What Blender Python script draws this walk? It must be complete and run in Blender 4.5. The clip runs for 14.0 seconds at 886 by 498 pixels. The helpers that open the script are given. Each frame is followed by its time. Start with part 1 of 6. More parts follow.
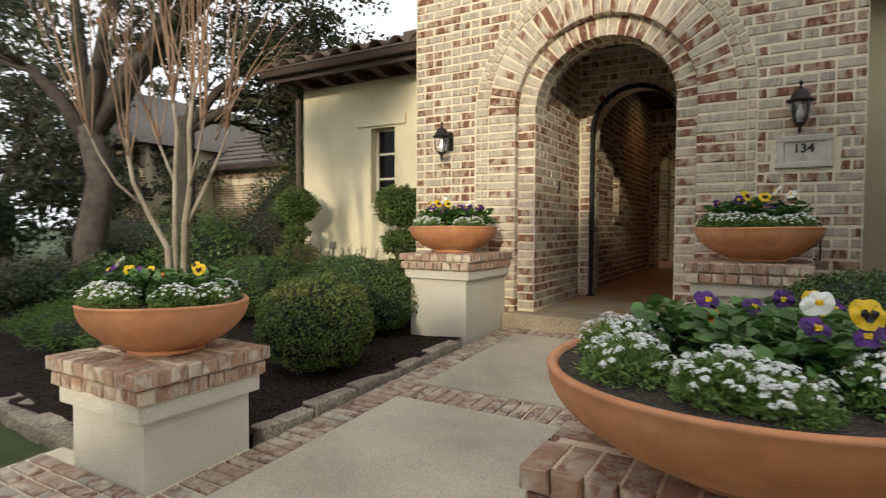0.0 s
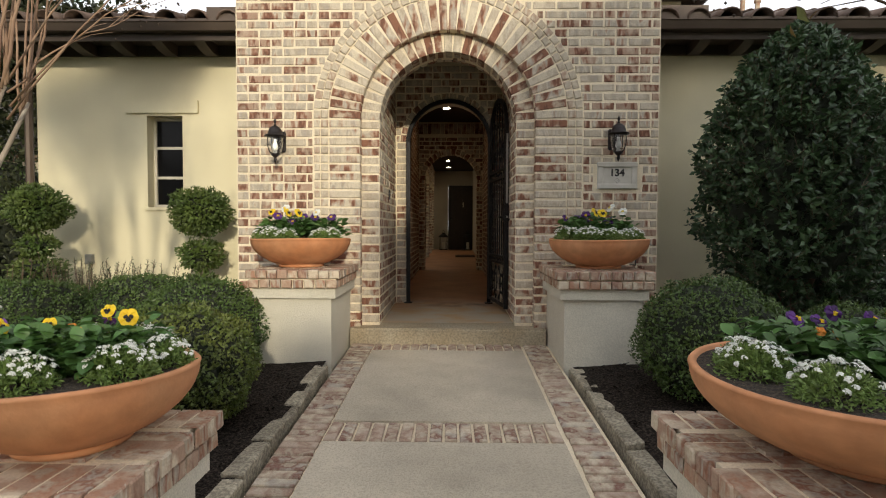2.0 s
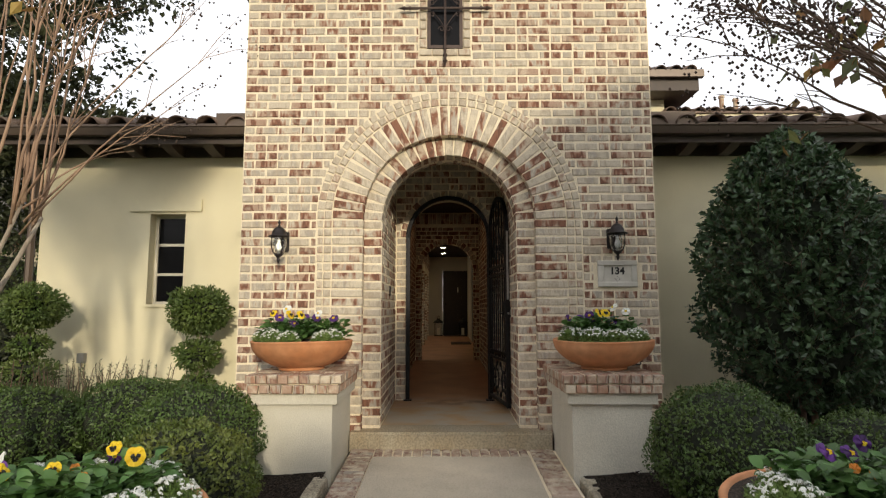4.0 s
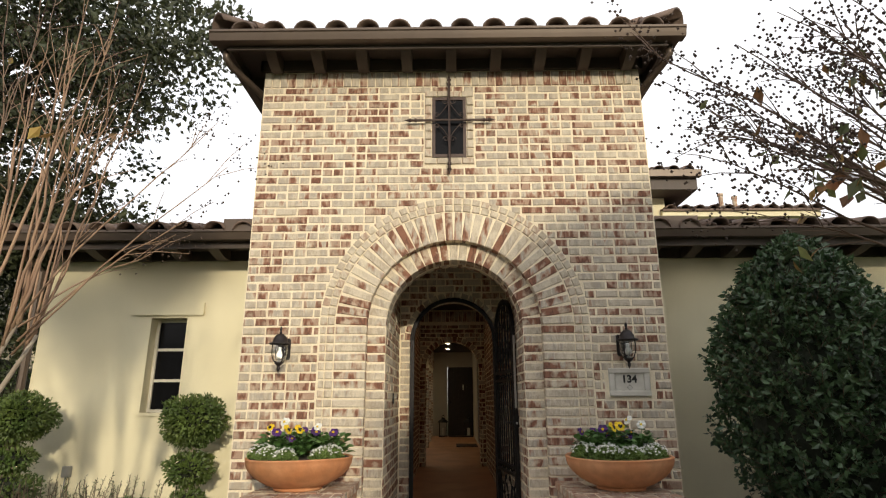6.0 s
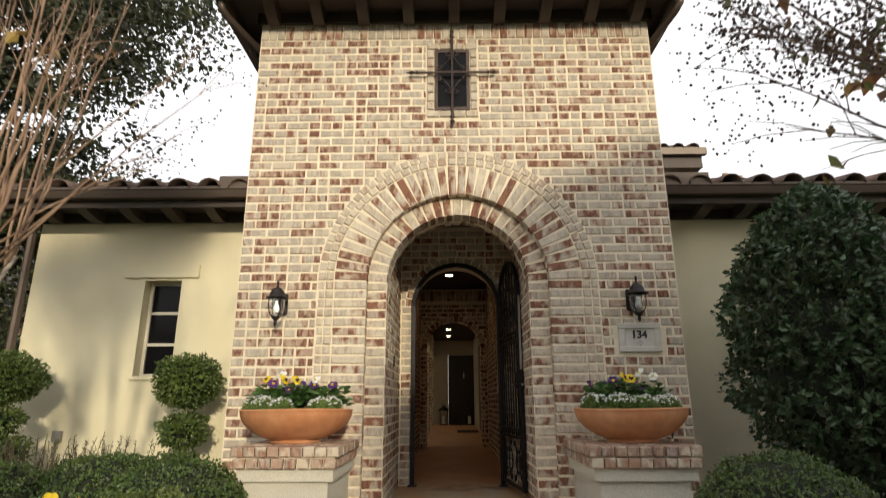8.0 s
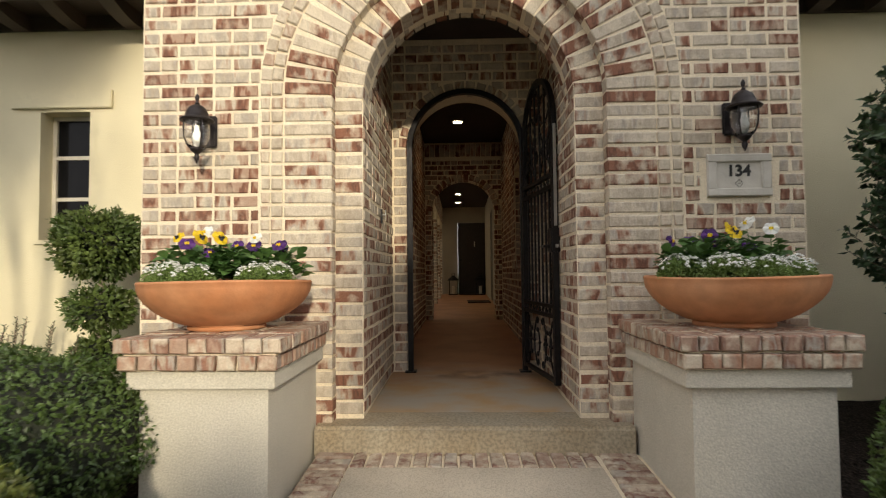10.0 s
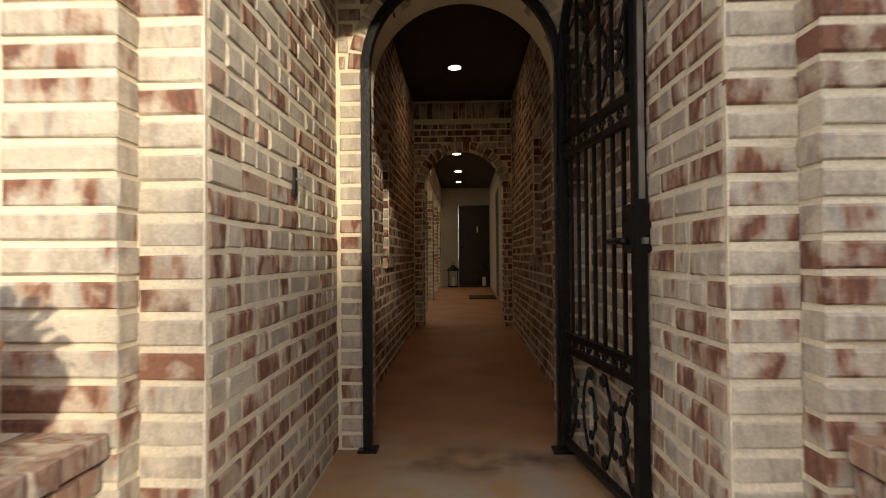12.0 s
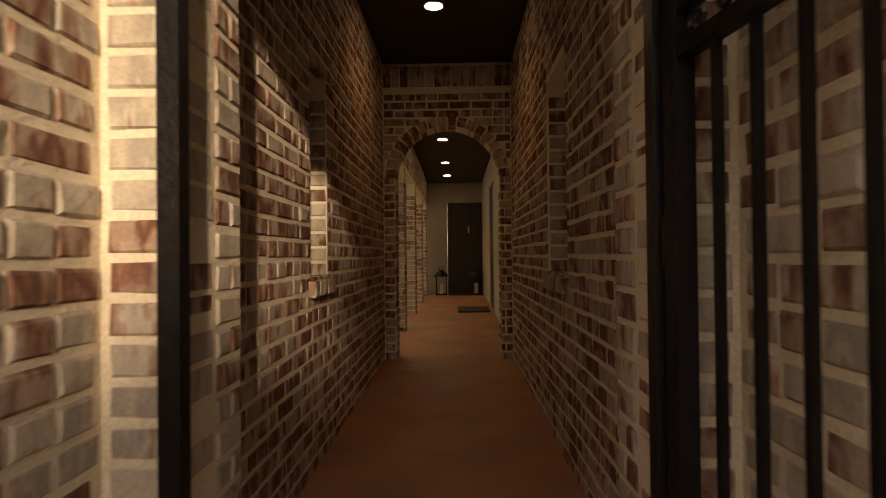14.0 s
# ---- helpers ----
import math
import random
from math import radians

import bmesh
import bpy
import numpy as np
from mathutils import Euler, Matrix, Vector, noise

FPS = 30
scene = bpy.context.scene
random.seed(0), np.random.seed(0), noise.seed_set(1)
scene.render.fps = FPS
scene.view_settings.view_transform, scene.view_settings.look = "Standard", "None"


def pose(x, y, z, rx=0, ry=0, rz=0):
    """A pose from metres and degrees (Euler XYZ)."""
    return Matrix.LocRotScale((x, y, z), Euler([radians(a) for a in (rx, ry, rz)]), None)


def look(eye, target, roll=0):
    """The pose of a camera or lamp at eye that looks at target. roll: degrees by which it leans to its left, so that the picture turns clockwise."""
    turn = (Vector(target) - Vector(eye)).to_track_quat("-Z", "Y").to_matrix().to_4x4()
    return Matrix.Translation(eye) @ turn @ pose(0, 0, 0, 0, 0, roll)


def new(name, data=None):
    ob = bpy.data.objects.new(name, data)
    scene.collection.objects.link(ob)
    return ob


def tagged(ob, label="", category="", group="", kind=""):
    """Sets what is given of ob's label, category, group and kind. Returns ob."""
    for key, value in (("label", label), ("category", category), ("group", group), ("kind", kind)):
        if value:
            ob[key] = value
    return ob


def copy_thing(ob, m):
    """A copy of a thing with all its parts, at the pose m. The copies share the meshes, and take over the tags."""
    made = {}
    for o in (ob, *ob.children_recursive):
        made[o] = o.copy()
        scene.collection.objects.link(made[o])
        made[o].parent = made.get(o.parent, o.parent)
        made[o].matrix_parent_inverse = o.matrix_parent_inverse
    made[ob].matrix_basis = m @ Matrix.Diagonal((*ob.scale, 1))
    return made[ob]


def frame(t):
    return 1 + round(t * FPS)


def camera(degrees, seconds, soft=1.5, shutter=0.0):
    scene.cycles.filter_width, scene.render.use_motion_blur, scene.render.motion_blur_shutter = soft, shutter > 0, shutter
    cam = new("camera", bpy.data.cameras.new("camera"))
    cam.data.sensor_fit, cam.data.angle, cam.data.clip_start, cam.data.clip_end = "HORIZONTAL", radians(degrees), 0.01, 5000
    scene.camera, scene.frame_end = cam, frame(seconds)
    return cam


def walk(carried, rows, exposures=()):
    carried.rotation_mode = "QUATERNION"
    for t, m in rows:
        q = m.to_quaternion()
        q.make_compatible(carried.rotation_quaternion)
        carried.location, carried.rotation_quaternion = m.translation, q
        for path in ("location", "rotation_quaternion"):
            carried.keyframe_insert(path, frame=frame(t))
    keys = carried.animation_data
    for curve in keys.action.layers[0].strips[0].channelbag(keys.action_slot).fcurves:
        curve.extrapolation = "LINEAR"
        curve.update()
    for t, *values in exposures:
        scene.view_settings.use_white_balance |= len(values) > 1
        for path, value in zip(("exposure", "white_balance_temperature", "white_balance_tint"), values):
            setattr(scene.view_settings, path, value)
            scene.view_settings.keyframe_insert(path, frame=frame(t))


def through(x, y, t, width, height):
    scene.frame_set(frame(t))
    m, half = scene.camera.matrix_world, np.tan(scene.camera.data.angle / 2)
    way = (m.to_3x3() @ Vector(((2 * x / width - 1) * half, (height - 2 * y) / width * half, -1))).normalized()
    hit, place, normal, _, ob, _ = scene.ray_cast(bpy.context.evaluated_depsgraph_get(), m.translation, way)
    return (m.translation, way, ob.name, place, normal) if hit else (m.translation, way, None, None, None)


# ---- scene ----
cam = camera(76.8, 14.0, 1.1, 0.4)
PATH = [
    (0, (1.262, -4.704, 0.766), (0.244, -2.984, 0.687), 0.2),
    (0.5, (0.893, -4.771, 0.777), (0.182, -2.903, 0.698), 0.4),
    (1, (0.541, -4.778, 0.77), (0.158, -2.816, 0.693), 0.4),
    (1.5, (0.208, -4.807, 0.789), (0.013, -2.818, 0.716), 0.3),
    (2, (0.017, -4.819, 0.854), (-0.021, -2.821, 0.779), 0.2),
    (2.5, (-0.041, -4.803, 0.906), (-0.052, -2.804, 0.836), -0.0),
    (3, (-0.058, -4.804, 0.942), (-0.072, -2.804, 0.976), -0.1),
    (3.2, (-0.077, -4.824, 0.957), (-0.083, -2.825, 1.035), -0.0),
    (5.3, (-0.062, -4.802, 1.099), (-0.078, -2.845, 1.51), -0.3),
    (5.5, (-0.07, -4.785, 1.114), (-0.084, -2.836, 1.563), -0.2),
    (6, (-0.078, -4.781, 1.157), (-0.101, -2.852, 1.685), -0.2),
    (6.5, (-0.095, -4.772, 1.152), (-0.122, -2.863, 1.747), -0.3),
    (7, (-0.1, -4.753, 1.081), (-0.126, -2.85, 1.696), -0.3),
    (7.5, (-0.116, -4.691, 0.928), (-0.133, -2.791, 1.55), -0.3),
    (8, (-0.11, -4.511, 0.815), (-0.132, -2.582, 1.343), -0.2),
    (8.5, (-0.089, -4.223, 0.774), (-0.121, -2.254, 1.125), -0.3),
    (9, (-0.101, -3.868, 0.808), (-0.156, -1.875, 0.974), -0.5),
    (9.2, (-0.107, -3.709, 0.796), (-0.167, -1.715, 0.936), -0.5),
    (11.3, (-0.046, -1.763, 0.873), (-0.11, 0.236, 0.904), -0.6),
    (11.5, (-0.042, -1.577, 0.896), (-0.112, 0.422, 0.923), -0.5),
    (12, (-0.036, -1.132, 0.92), (-0.11, 0.866, 0.947), -0.5),
    (12.5, (-0.02, -0.691, 0.928), (-0.081, 1.308, 0.953), -0.5),
    (13, (-0.026, -0.277, 0.952), (-0.08, 1.722, 0.974), -0.5),
    (13.5, (-0.002, 0.084, 0.977), (-0.047, 2.084, 1.0), -0.5),
    (14, (0.037, 0.48, 1.026), (-0.011, 2.48, 1.049), -0.6),
]
walk(cam, [(t, look(eye, target, roll)) for t, eye, target, roll in PATH], [(0.0, -0.08, 6500, 10), (9.2, -0.1, 6700, 11), (11.3, 0.58, 6700, 13), (12.6, 0.56, 7000, 15), (14.0, 0.56, 8400, 25)])

# ---- light ----
world = bpy.data.worlds.new("sky")
scene.world = world
world.use_nodes = True
wn = world.node_tree
sky = wn.nodes.new("ShaderNodeTexSky")
sky.sky_type, sky.sun_disc = "NISHITA", False
SUN_EL, SUN_AZ = 15.5, 165.5
sky.sun_elevation, sky.sun_rotation = radians(SUN_EL), radians(SUN_AZ)
sky.air_density, sky.dust_density, sky.ozone_density = 1.0, 4.0, 1.0
# thin high cloud over most of the sky
coord, cloud, veil = wn.nodes.new("ShaderNodeTexCoord"), wn.nodes.new("ShaderNodeTexNoise"), wn.nodes.new("ShaderNodeMapRange")
cloud.inputs["Scale"].default_value, cloud.inputs["Detail"].default_value = 1.8, 6
veil.inputs["From Min"].default_value, veil.inputs["From Max"].default_value = 0.30, 0.62
veil.inputs["To Min"].default_value, veil.inputs["To Max"].default_value = 0.72, 1.0
cover = wn.nodes.new("ShaderNodeMixRGB")
cover.inputs["Color2"].default_value = (8.8, 8.95, 9.3, 1)
wn.links.new(coord.outputs["Generated"], cloud.inputs["Vector"])
wn.links.new(cloud.outputs["Fac"], veil.inputs["Value"])
wn.links.new(veil.outputs[0], cover.inputs["Fac"])
wn.links.new(sky.outputs[0], cover.inputs["Color1"])
wn.links.new(cover.outputs[0], wn.nodes["Background"].inputs[0])
wn.nodes["Background"].inputs[1].default_value = 0.15
sun = new("sun", bpy.data.lights.new("sun", "SUN"))
sun.data.energy, sun.data.angle, sun.data.color = 2.9, radians(1.8), (1.0, 0.90, 0.70)
az, el = radians(SUN_AZ), radians(SUN_EL)
to_sun = Vector((math.sin(az) * math.cos(el), math.cos(az) * math.cos(el), math.sin(el)))
sun.matrix_world = look(to_sun * 30, (0, 0, 0))


# ---- building helpers ----
def mat(name, rgb, rough=0.8, metal=0.0, rgb2=None, scale=8.0, bump=0.0, bump_scale=40.0, vary=0.0, spec=None):
    """A node material: two colours mixed by noise at two scales, fine relief, and a shade that differs piece by piece."""
    m = bpy.data.materials.new(name)
    m.use_nodes = True
    nt = m.node_tree
    b = nt.nodes["Principled BSDF"]
    b.inputs["Roughness"].default_value, b.inputs["Metallic"].default_value = rough, metal
    if spec is not None:
        b.inputs["Specular IOR Level"].default_value = spec
    geo = nt.nodes.new("ShaderNodeNewGeometry")
    n1 = nt.nodes.new("ShaderNodeTexNoise")
    n1.inputs["Scale"].default_value, n1.inputs["Detail"].default_value = scale, 6
    nt.links.new(geo.outputs["Position"], n1.inputs["Vector"])
    mix = nt.nodes.new("ShaderNodeMixRGB")
    ramp = nt.nodes.new("ShaderNodeValToRGB")
    ramp.color_ramp.elements[0].position, ramp.color_ramp.elements[1].position = 0.35, 0.68
    nt.links.new(n1.outputs["Fac"], ramp.inputs["Fac"])
    nt.links.new(ramp.outputs["Color"], mix.inputs["Fac"])
    rgb2 = rgb2 or tuple(c * 0.8 for c in rgb)
    mix.inputs["Color1"].default_value, mix.inputs["Color2"].default_value = (*rgb, 1), (*rgb2, 1)
    out = mix.outputs["Color"]
    if vary:
        info = nt.nodes.new("ShaderNodeObjectInfo")
        add = nt.nodes.new("ShaderNodeMath")
        add.operation = "ADD"
        nt.links.new(info.outputs["Random"], add.inputs[0])
        nt.links.new(geo.outputs["Random Per Island"], add.inputs[1])
        fr = nt.nodes.new("ShaderNodeMath")
        fr.operation = "FRACT"
        nt.links.new(add.outputs[0], fr.inputs[0])
        rng = nt.nodes.new("ShaderNodeMapRange")
        rng.inputs["To Min"].default_value, rng.inputs["To Max"].default_value = 1 - vary, 1 + vary
        nt.links.new(fr.outputs[0], rng.inputs["Value"])
        hsv = nt.nodes.new("ShaderNodeHueSaturation")
        nt.links.new(rng.outputs[0], hsv.inputs["Value"])
        nt.links.new(out, hsv.inputs["Color"])
        out = hsv.outputs["Color"]
    nt.links.new(out, b.inputs["Base Color"])
    if bump:
        n2 = nt.nodes.new("ShaderNodeTexNoise")
        n2.inputs["Scale"].default_value, n2.inputs["Detail"].default_value = bump_scale, 8
        nt.links.new(geo.outputs["Position"], n2.inputs["Vector"])
        bp = nt.nodes.new("ShaderNodeBump")
        bp.inputs["Strength"].default_value, bp.inputs["Distance"].default_value = bump, 0.01
        nt.links.new(n2.outputs["Fac"], bp.inputs["Height"])
        nt.links.new(bp.outputs["Normal"], b.inputs["Normal"])
    return m


def box(bm, x0, x1, y0, y1, z0, z1):
    """One closed box into bm; returns its vertices."""
    v = [bm.verts.new(p) for p in ((x0, y0, z0), (x1, y0, z0), (x1, y1, z0), (x0, y1, z0), (x0, y0, z1), (x1, y0, z1), (x1, y1, z1), (x0, y1, z1))]
    for f in ((3, 2, 1, 0), (4, 5, 6, 7), (0, 1, 5, 4), (1, 2, 6, 5), (2, 3, 7, 6), (3, 0, 4, 7)):
        bm.faces.new([v[i] for i in f])
    return v


def mesh_of(name, bm, material, smooth=False):
    me = bpy.data.meshes.new(name)
    bmesh.ops.recalc_face_normals(bm, faces=bm.faces)
    if smooth:
        for f in bm.faces:
            f.smooth = True
    bm.to_mesh(me)
    bm.free()
    me.materials.append(material)
    return me


def part(name, bm, material, parent=None, label="", smooth=False):
    """One mesh object, under a thing or a part where one is given."""
    ob = new(name, mesh_of(name, bm, material, smooth))
    ob.parent = parent
    return tagged(ob, label)


def boxes(*rows):
    bm = bmesh.new()
    for r in rows:
        box(bm, *r)
    return bm


def empty(name, m, label, category, group=""):
    ob = new(name)
    ob.matrix_world = m
    ob.empty_display_size = 0.1
    return tagged(ob, label, category, group)


def lathe(profile, n=48):
    """A body of revolution round z from (radius, height) pairs."""
    bm = bmesh.new()
    rings = []
    for r, z in profile:
        if r < 1e-6:
            rings.append([bm.verts.new((0, 0, z))])
        else:
            rings.append([bm.verts.new((r * math.cos(2 * math.pi * i / n), r * math.sin(2 * math.pi * i / n), z)) for i in range(n)])
    for a, b in zip(rings, rings[1:]):
        for i in range(n):
            j = (i + 1) % n
            if len(a) == 1 and len(b) > 1:
                bm.faces.new((a[0], b[i], b[j]))
            elif len(b) == 1 and len(a) > 1:
                bm.faces.new((a[i], a[j], b[0]))
            elif len(a) > 1:
                bm.faces.new((a[i], a[j], b[j], b[i]))
    return bm


def tube(bm, pts, radii, n=6):
    """A tapering tube along points into bm."""
    rings = []
    for i, p in enumerate(pts):
        p = Vector(p)
        d = (Vector(pts[min(i + 1, len(pts) - 1)]) - Vector(pts[max(i - 1, 0)])).normalized()
        a = d.orthogonal().normalized()
        b = d.cross(a)
        if rings:
            ref = rings[-1][0].co - Vector(pts[i - 1])
            a = (ref - d * ref.dot(d)).normalized()
            b = d.cross(a)
        r = radii[i] if hasattr(radii, "__len__") else radii
        rings.append([bm.verts.new(p + r * (a * math.cos(2 * math.pi * k / n) + b * math.sin(2 * math.pi * k / n))) for k in range(n)])
    for u, v in zip(rings, rings[1:]):
        for k in range(n):
            bm.faces.new((u[k], u[(k + 1) % n], v[(k + 1) % n], v[k]))
    bm.faces.new(rings[0][::-1])
    bm.faces.new(rings[-1])


def slope(y):
    """The walkway's height."""
    return -0.155 + 0.047 * y


def hall_z(y):
    """The porch and hall floor's height."""
    return 0.0146 * (y - 1.53)


# ---- the plan ----
XC = -0.04             # the entrance axis
WALL_Y = 0.08          # the tower's front
TOWER_X = (-1.89, 1.79)
TOWER_TOP = 4.31
ARCH_R, ARCH_Z = 0.60, 1.80
GATE_Y, GATE_R, GATE_Z, GATE_END = 1.53, 0.48, 1.82, 1.92
SIDE_L, SIDE_R = -0.640, 0.560
WING_Y = 1.0

# ---- materials ----
def brick_mat(name, stops, wash):
    """Old brick: a colour for each brick, burnt patches inside it, lime wash, grain."""
    m = bpy.data.materials.new(name)
    m.use_nodes = True
    nt = m.node_tree
    L, N = nt.links.new, nt.nodes.new
    b = nt.nodes["Principled BSDF"]
    b.inputs["Roughness"].default_value = 0.88
    b.inputs["Specular IOR Level"].default_value = 0.25
    geo, info = N("ShaderNodeNewGeometry"), N("ShaderNodeObjectInfo")
    total, frac, shift, moved = N("ShaderNodeMath"), N("ShaderNodeMath"), N("ShaderNodeVectorMath"), N("ShaderNodeVectorMath")
    total.operation, frac.operation, shift.operation, moved.operation = "ADD", "FRACT", "SCALE", "ADD"
    L(info.outputs["Random"], total.inputs[0])
    L(geo.outputs["Random Per Island"], total.inputs[1])
    L(total.outputs[0], frac.inputs[0])
    rnd = frac.outputs[0]
    shift.inputs[0].default_value = (17.0, 31.0, 23.0)
    L(rnd, shift.inputs["Scale"])
    L(geo.outputs["Position"], moved.inputs[0])
    L(shift.outputs[0], moved.inputs[1])

    def noise_of(scale, detail=5, stretch=(1, 1, 1)):
        mp = N("ShaderNodeMapping")
        mp.inputs["Scale"].default_value = stretch
        L(moved.outputs[0], mp.inputs["Vector"])
        n = N("ShaderNodeTexNoise")
        n.inputs["Scale"].default_value, n.inputs["Detail"].default_value = scale, detail
        L(mp.outputs[0], n.inputs["Vector"])
        return n.outputs["Fac"]

    def math_of(op, a, c, clamp=False):
        n = N("ShaderNodeMath")
        n.operation, n.use_clamp = op, clamp
        for k, v in ((0, a), (1, c)):
            if isinstance(v, (int, float)):
                n.inputs[k].default_value = v
            else:
                L(v, n.inputs[k])
        return n.outputs[0]

    patch = math_of("MULTIPLY", math_of("SUBTRACT", noise_of(13, 3, (1.0, 1.0, 0.30)), 0.5), 2.0)
    fac = math_of("ADD", rnd, patch, True)
    ramp = N("ShaderNodeValToRGB")
    while len(ramp.color_ramp.elements) < len(stops):
        ramp.color_ramp.elements.new(0.5)
    for e, (p, c) in zip(ramp.color_ramp.elements, stops):
        e.position, e.color = p, (*c, 1)
    L(fac, ramp.inputs["Fac"])
    mix = N("ShaderNodeMixRGB")
    mix.inputs["Color2"].default_value = (0.64, 0.56, 0.43, 1)
    w = N("ShaderNodeMapRange")
    w.inputs["From Min"].default_value, w.inputs["From Max"].default_value, w.inputs["To Max"].default_value = 0.50, 0.62, wash
    L(noise_of(9, 4), w.inputs["Value"])
    L(w.outputs[0], mix.inputs["Fac"])
    L(ramp.outputs["Color"], mix.inputs["Color1"])
    grain = N("ShaderNodeMixRGB")
    grain.blend_type = "MULTIPLY"
    grain.inputs["Fac"].default_value = 0.32
    g = N("ShaderNodeMapRange")
    g.inputs["From Min"].default_value, g.inputs["From Max"].default_value, g.inputs["To Min"].default_value, g.inputs["To Max"].default_value = 0.34, 0.66, 0.62, 1.24
    L(noise_of(120, 6), g.inputs["Value"])
    L(mix.outputs[0], grain.inputs["Color1"])
    L(g.outputs[0], grain.inputs["Color2"])
    L(grain.outputs[0], b.inputs["Base Color"])
    bp = N("ShaderNodeBump")
    bp.inputs["Strength"].default_value, bp.inputs["Distance"].default_value = 0.6, 0.006
    L(noise_of(55, 8), bp.inputs["Height"])
    L(bp.outputs[0], b.inputs["Normal"])
    return m


CREAM, TAN, PINK = (0.52, 0.45, 0.355), (0.41, 0.345, 0.265), (0.38, 0.26, 0.19)
RED, DARK, GREY = (0.235, 0.112, 0.072), (0.145, 0.072, 0.05), (0.375, 0.33, 0.275)
M_BRICK = brick_mat("tumbled brick", [(0.0, CREAM), (0.20, TAN), (0.36, GREY), (0.50, CREAM), (0.58, PINK), (0.70, (0.25, 0.12, 0.078)), (0.82, DARK), (0.90, RED), (0.97, PINK)], 0.35)
M_ARCH = brick_mat("pale arch brick", [(0.0, CREAM), (0.2, TAN), (0.36, CREAM), (0.5, GREY), (0.60, PINK), (0.68, RED), (0.82, DARK), (0.92, RED)], 0.62)
M_PALE = brick_mat("cream rim brick", [(0.0, CREAM), (0.35, TAN), (0.6, CREAM), (0.85, PINK), (1.0, CREAM)], 0.6)
# darker, redder copy of the brick: the hall's dim warm light is in its colours
M_DIM = brick_mat("tumbled brick toned for dim hall light", [(0.0, TAN), (0.15, GREY), (0.27, PINK), (0.37, RED), (0.55, (0.15, 0.055, 0.034)), (0.68, DARK), (0.80, RED), (0.92, TAN)], 0.4)
M_CAP = brick_mat("red cap brick", [(0.0, PINK), (0.22, (0.36, 0.20, 0.13)), (0.42, TAN), (0.56, (0.27, 0.125, 0.08)), (0.70, GREY), (0.84, (0.25, 0.14, 0.10)), (1.0, PINK)], 0.7)
M_PAVER = brick_mat("walkway brick", [(0.0, (0.42, 0.33, 0.26)), (0.3, (0.3, 0.2, 0.15)), (0.55, TAN), (0.75, (0.2, 0.1, 0.075)), (1.0, GREY)], 0.6)
M_MORTAR = mat("lime mortar", (0.80, 0.70, 0.525), 0.95, rgb2=(0.72, 0.62, 0.455), scale=9, bump=0.45, bump_scale=70)
M_STUCCO = mat("yellow stucco", (0.75, 0.68, 0.47), 0.9, rgb2=(0.69, 0.62, 0.42), scale=1.6, bump=0.35, bump_scale=130)
M_PLASTER = mat("off-white plaster", (0.63, 0.59, 0.49), 0.85, rgb2=(0.55, 0.515, 0.425), scale=3, bump=0.45, bump_scale=110)
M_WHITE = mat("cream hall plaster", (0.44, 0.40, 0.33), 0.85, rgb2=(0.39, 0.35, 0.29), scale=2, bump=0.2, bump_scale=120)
M_CONCRETE = mat("broom finished concrete", (0.50, 0.44, 0.345), 0.85, rgb2=(0.40, 0.35, 0.27), scale=2.2, bump=0.5, bump_scale=160)
M_STEP = mat("stained concrete step", (0.40, 0.345, 0.25), 0.8, rgb2=(0.33, 0.26, 0.165), scale=3, bump=0.3, bump_scale=90)
M_STONE = mat("weathered limestone", (0.36, 0.32, 0.24), 0.9, rgb2=(0.22, 0.19, 0.14), scale=7, bump=0.9, bump_scale=35, vary=0.2)
M_MULCH = mat("black mulch", (0.018, 0.014, 0.011), 0.95, rgb2=(0.026, 0.02, 0.016), scale=50, bump=1.0, bump_scale=90, spec=0.1)
M_SOIL = mat("potting soil", (0.03, 0.022, 0.016), 0.95, rgb2=(0.06, 0.045, 0.03), scale=70, bump=1.0, bump_scale=140)
M_LAWN = mat("lawn", (0.045, 0.065, 0.02), 0.95, rgb2=(0.075, 0.09, 0.03), scale=3, bump=1.0, bump_scale=60)
M_EAVE = mat("dark brown eave paint", (0.065, 0.045, 0.034), 0.6, rgb2=(0.05, 0.035, 0.027), scale=5, bump=0.1)
M_GUTTER = mat("bronze gutter metal", (0.11, 0.08, 0.06), 0.42, 0.35, rgb2=(0.09, 0.065, 0.05), scale=4)
M_TILE = mat("brown clay roof tile", (0.10, 0.065, 0.05), 0.7, rgb2=(0.16, 0.11, 0.085), scale=9, bump=0.4, vary=0.35)
M_SHINGLE = mat("grey shingle", (0.12, 0.11, 0.10), 0.9, rgb2=(0.085, 0.078, 0.07), scale=25, bump=0.5, vary=0.25)
M_CEILING = mat("dark stained ceiling boards", (0.035, 0.026, 0.021), 0.75, rgb2=(0.025, 0.018, 0.015), scale=4, bump=0.2)
M_IRON = mat("black wrought iron", (0.012, 0.011, 0.012), 0.42, 0.6, rgb2=(0.02, 0.018, 0.018), scale=30, bump=0.25, bump_scale=60)
M_BRONZE = mat("dark bronze lamp metal", (0.022, 0.018, 0.018), 0.5, 0.5, rgb2=(0.035, 0.028, 0.028), scale=20)
M_STEEL = mat("worn steel", (0.5, 0.5, 0.48), 0.35, 0.9)
M_CROSS = mat("rust brown iron", (0.05, 0.032, 0.028), 0.55, 0.4, rgb2=(0.07, 0.045, 0.035), scale=25)
M_TERRA = mat("terracotta", (0.50, 0.205, 0.085), 0.75, rgb2=(0.56, 0.27, 0.13), scale=4, bump=0.15, bump_scale=60)
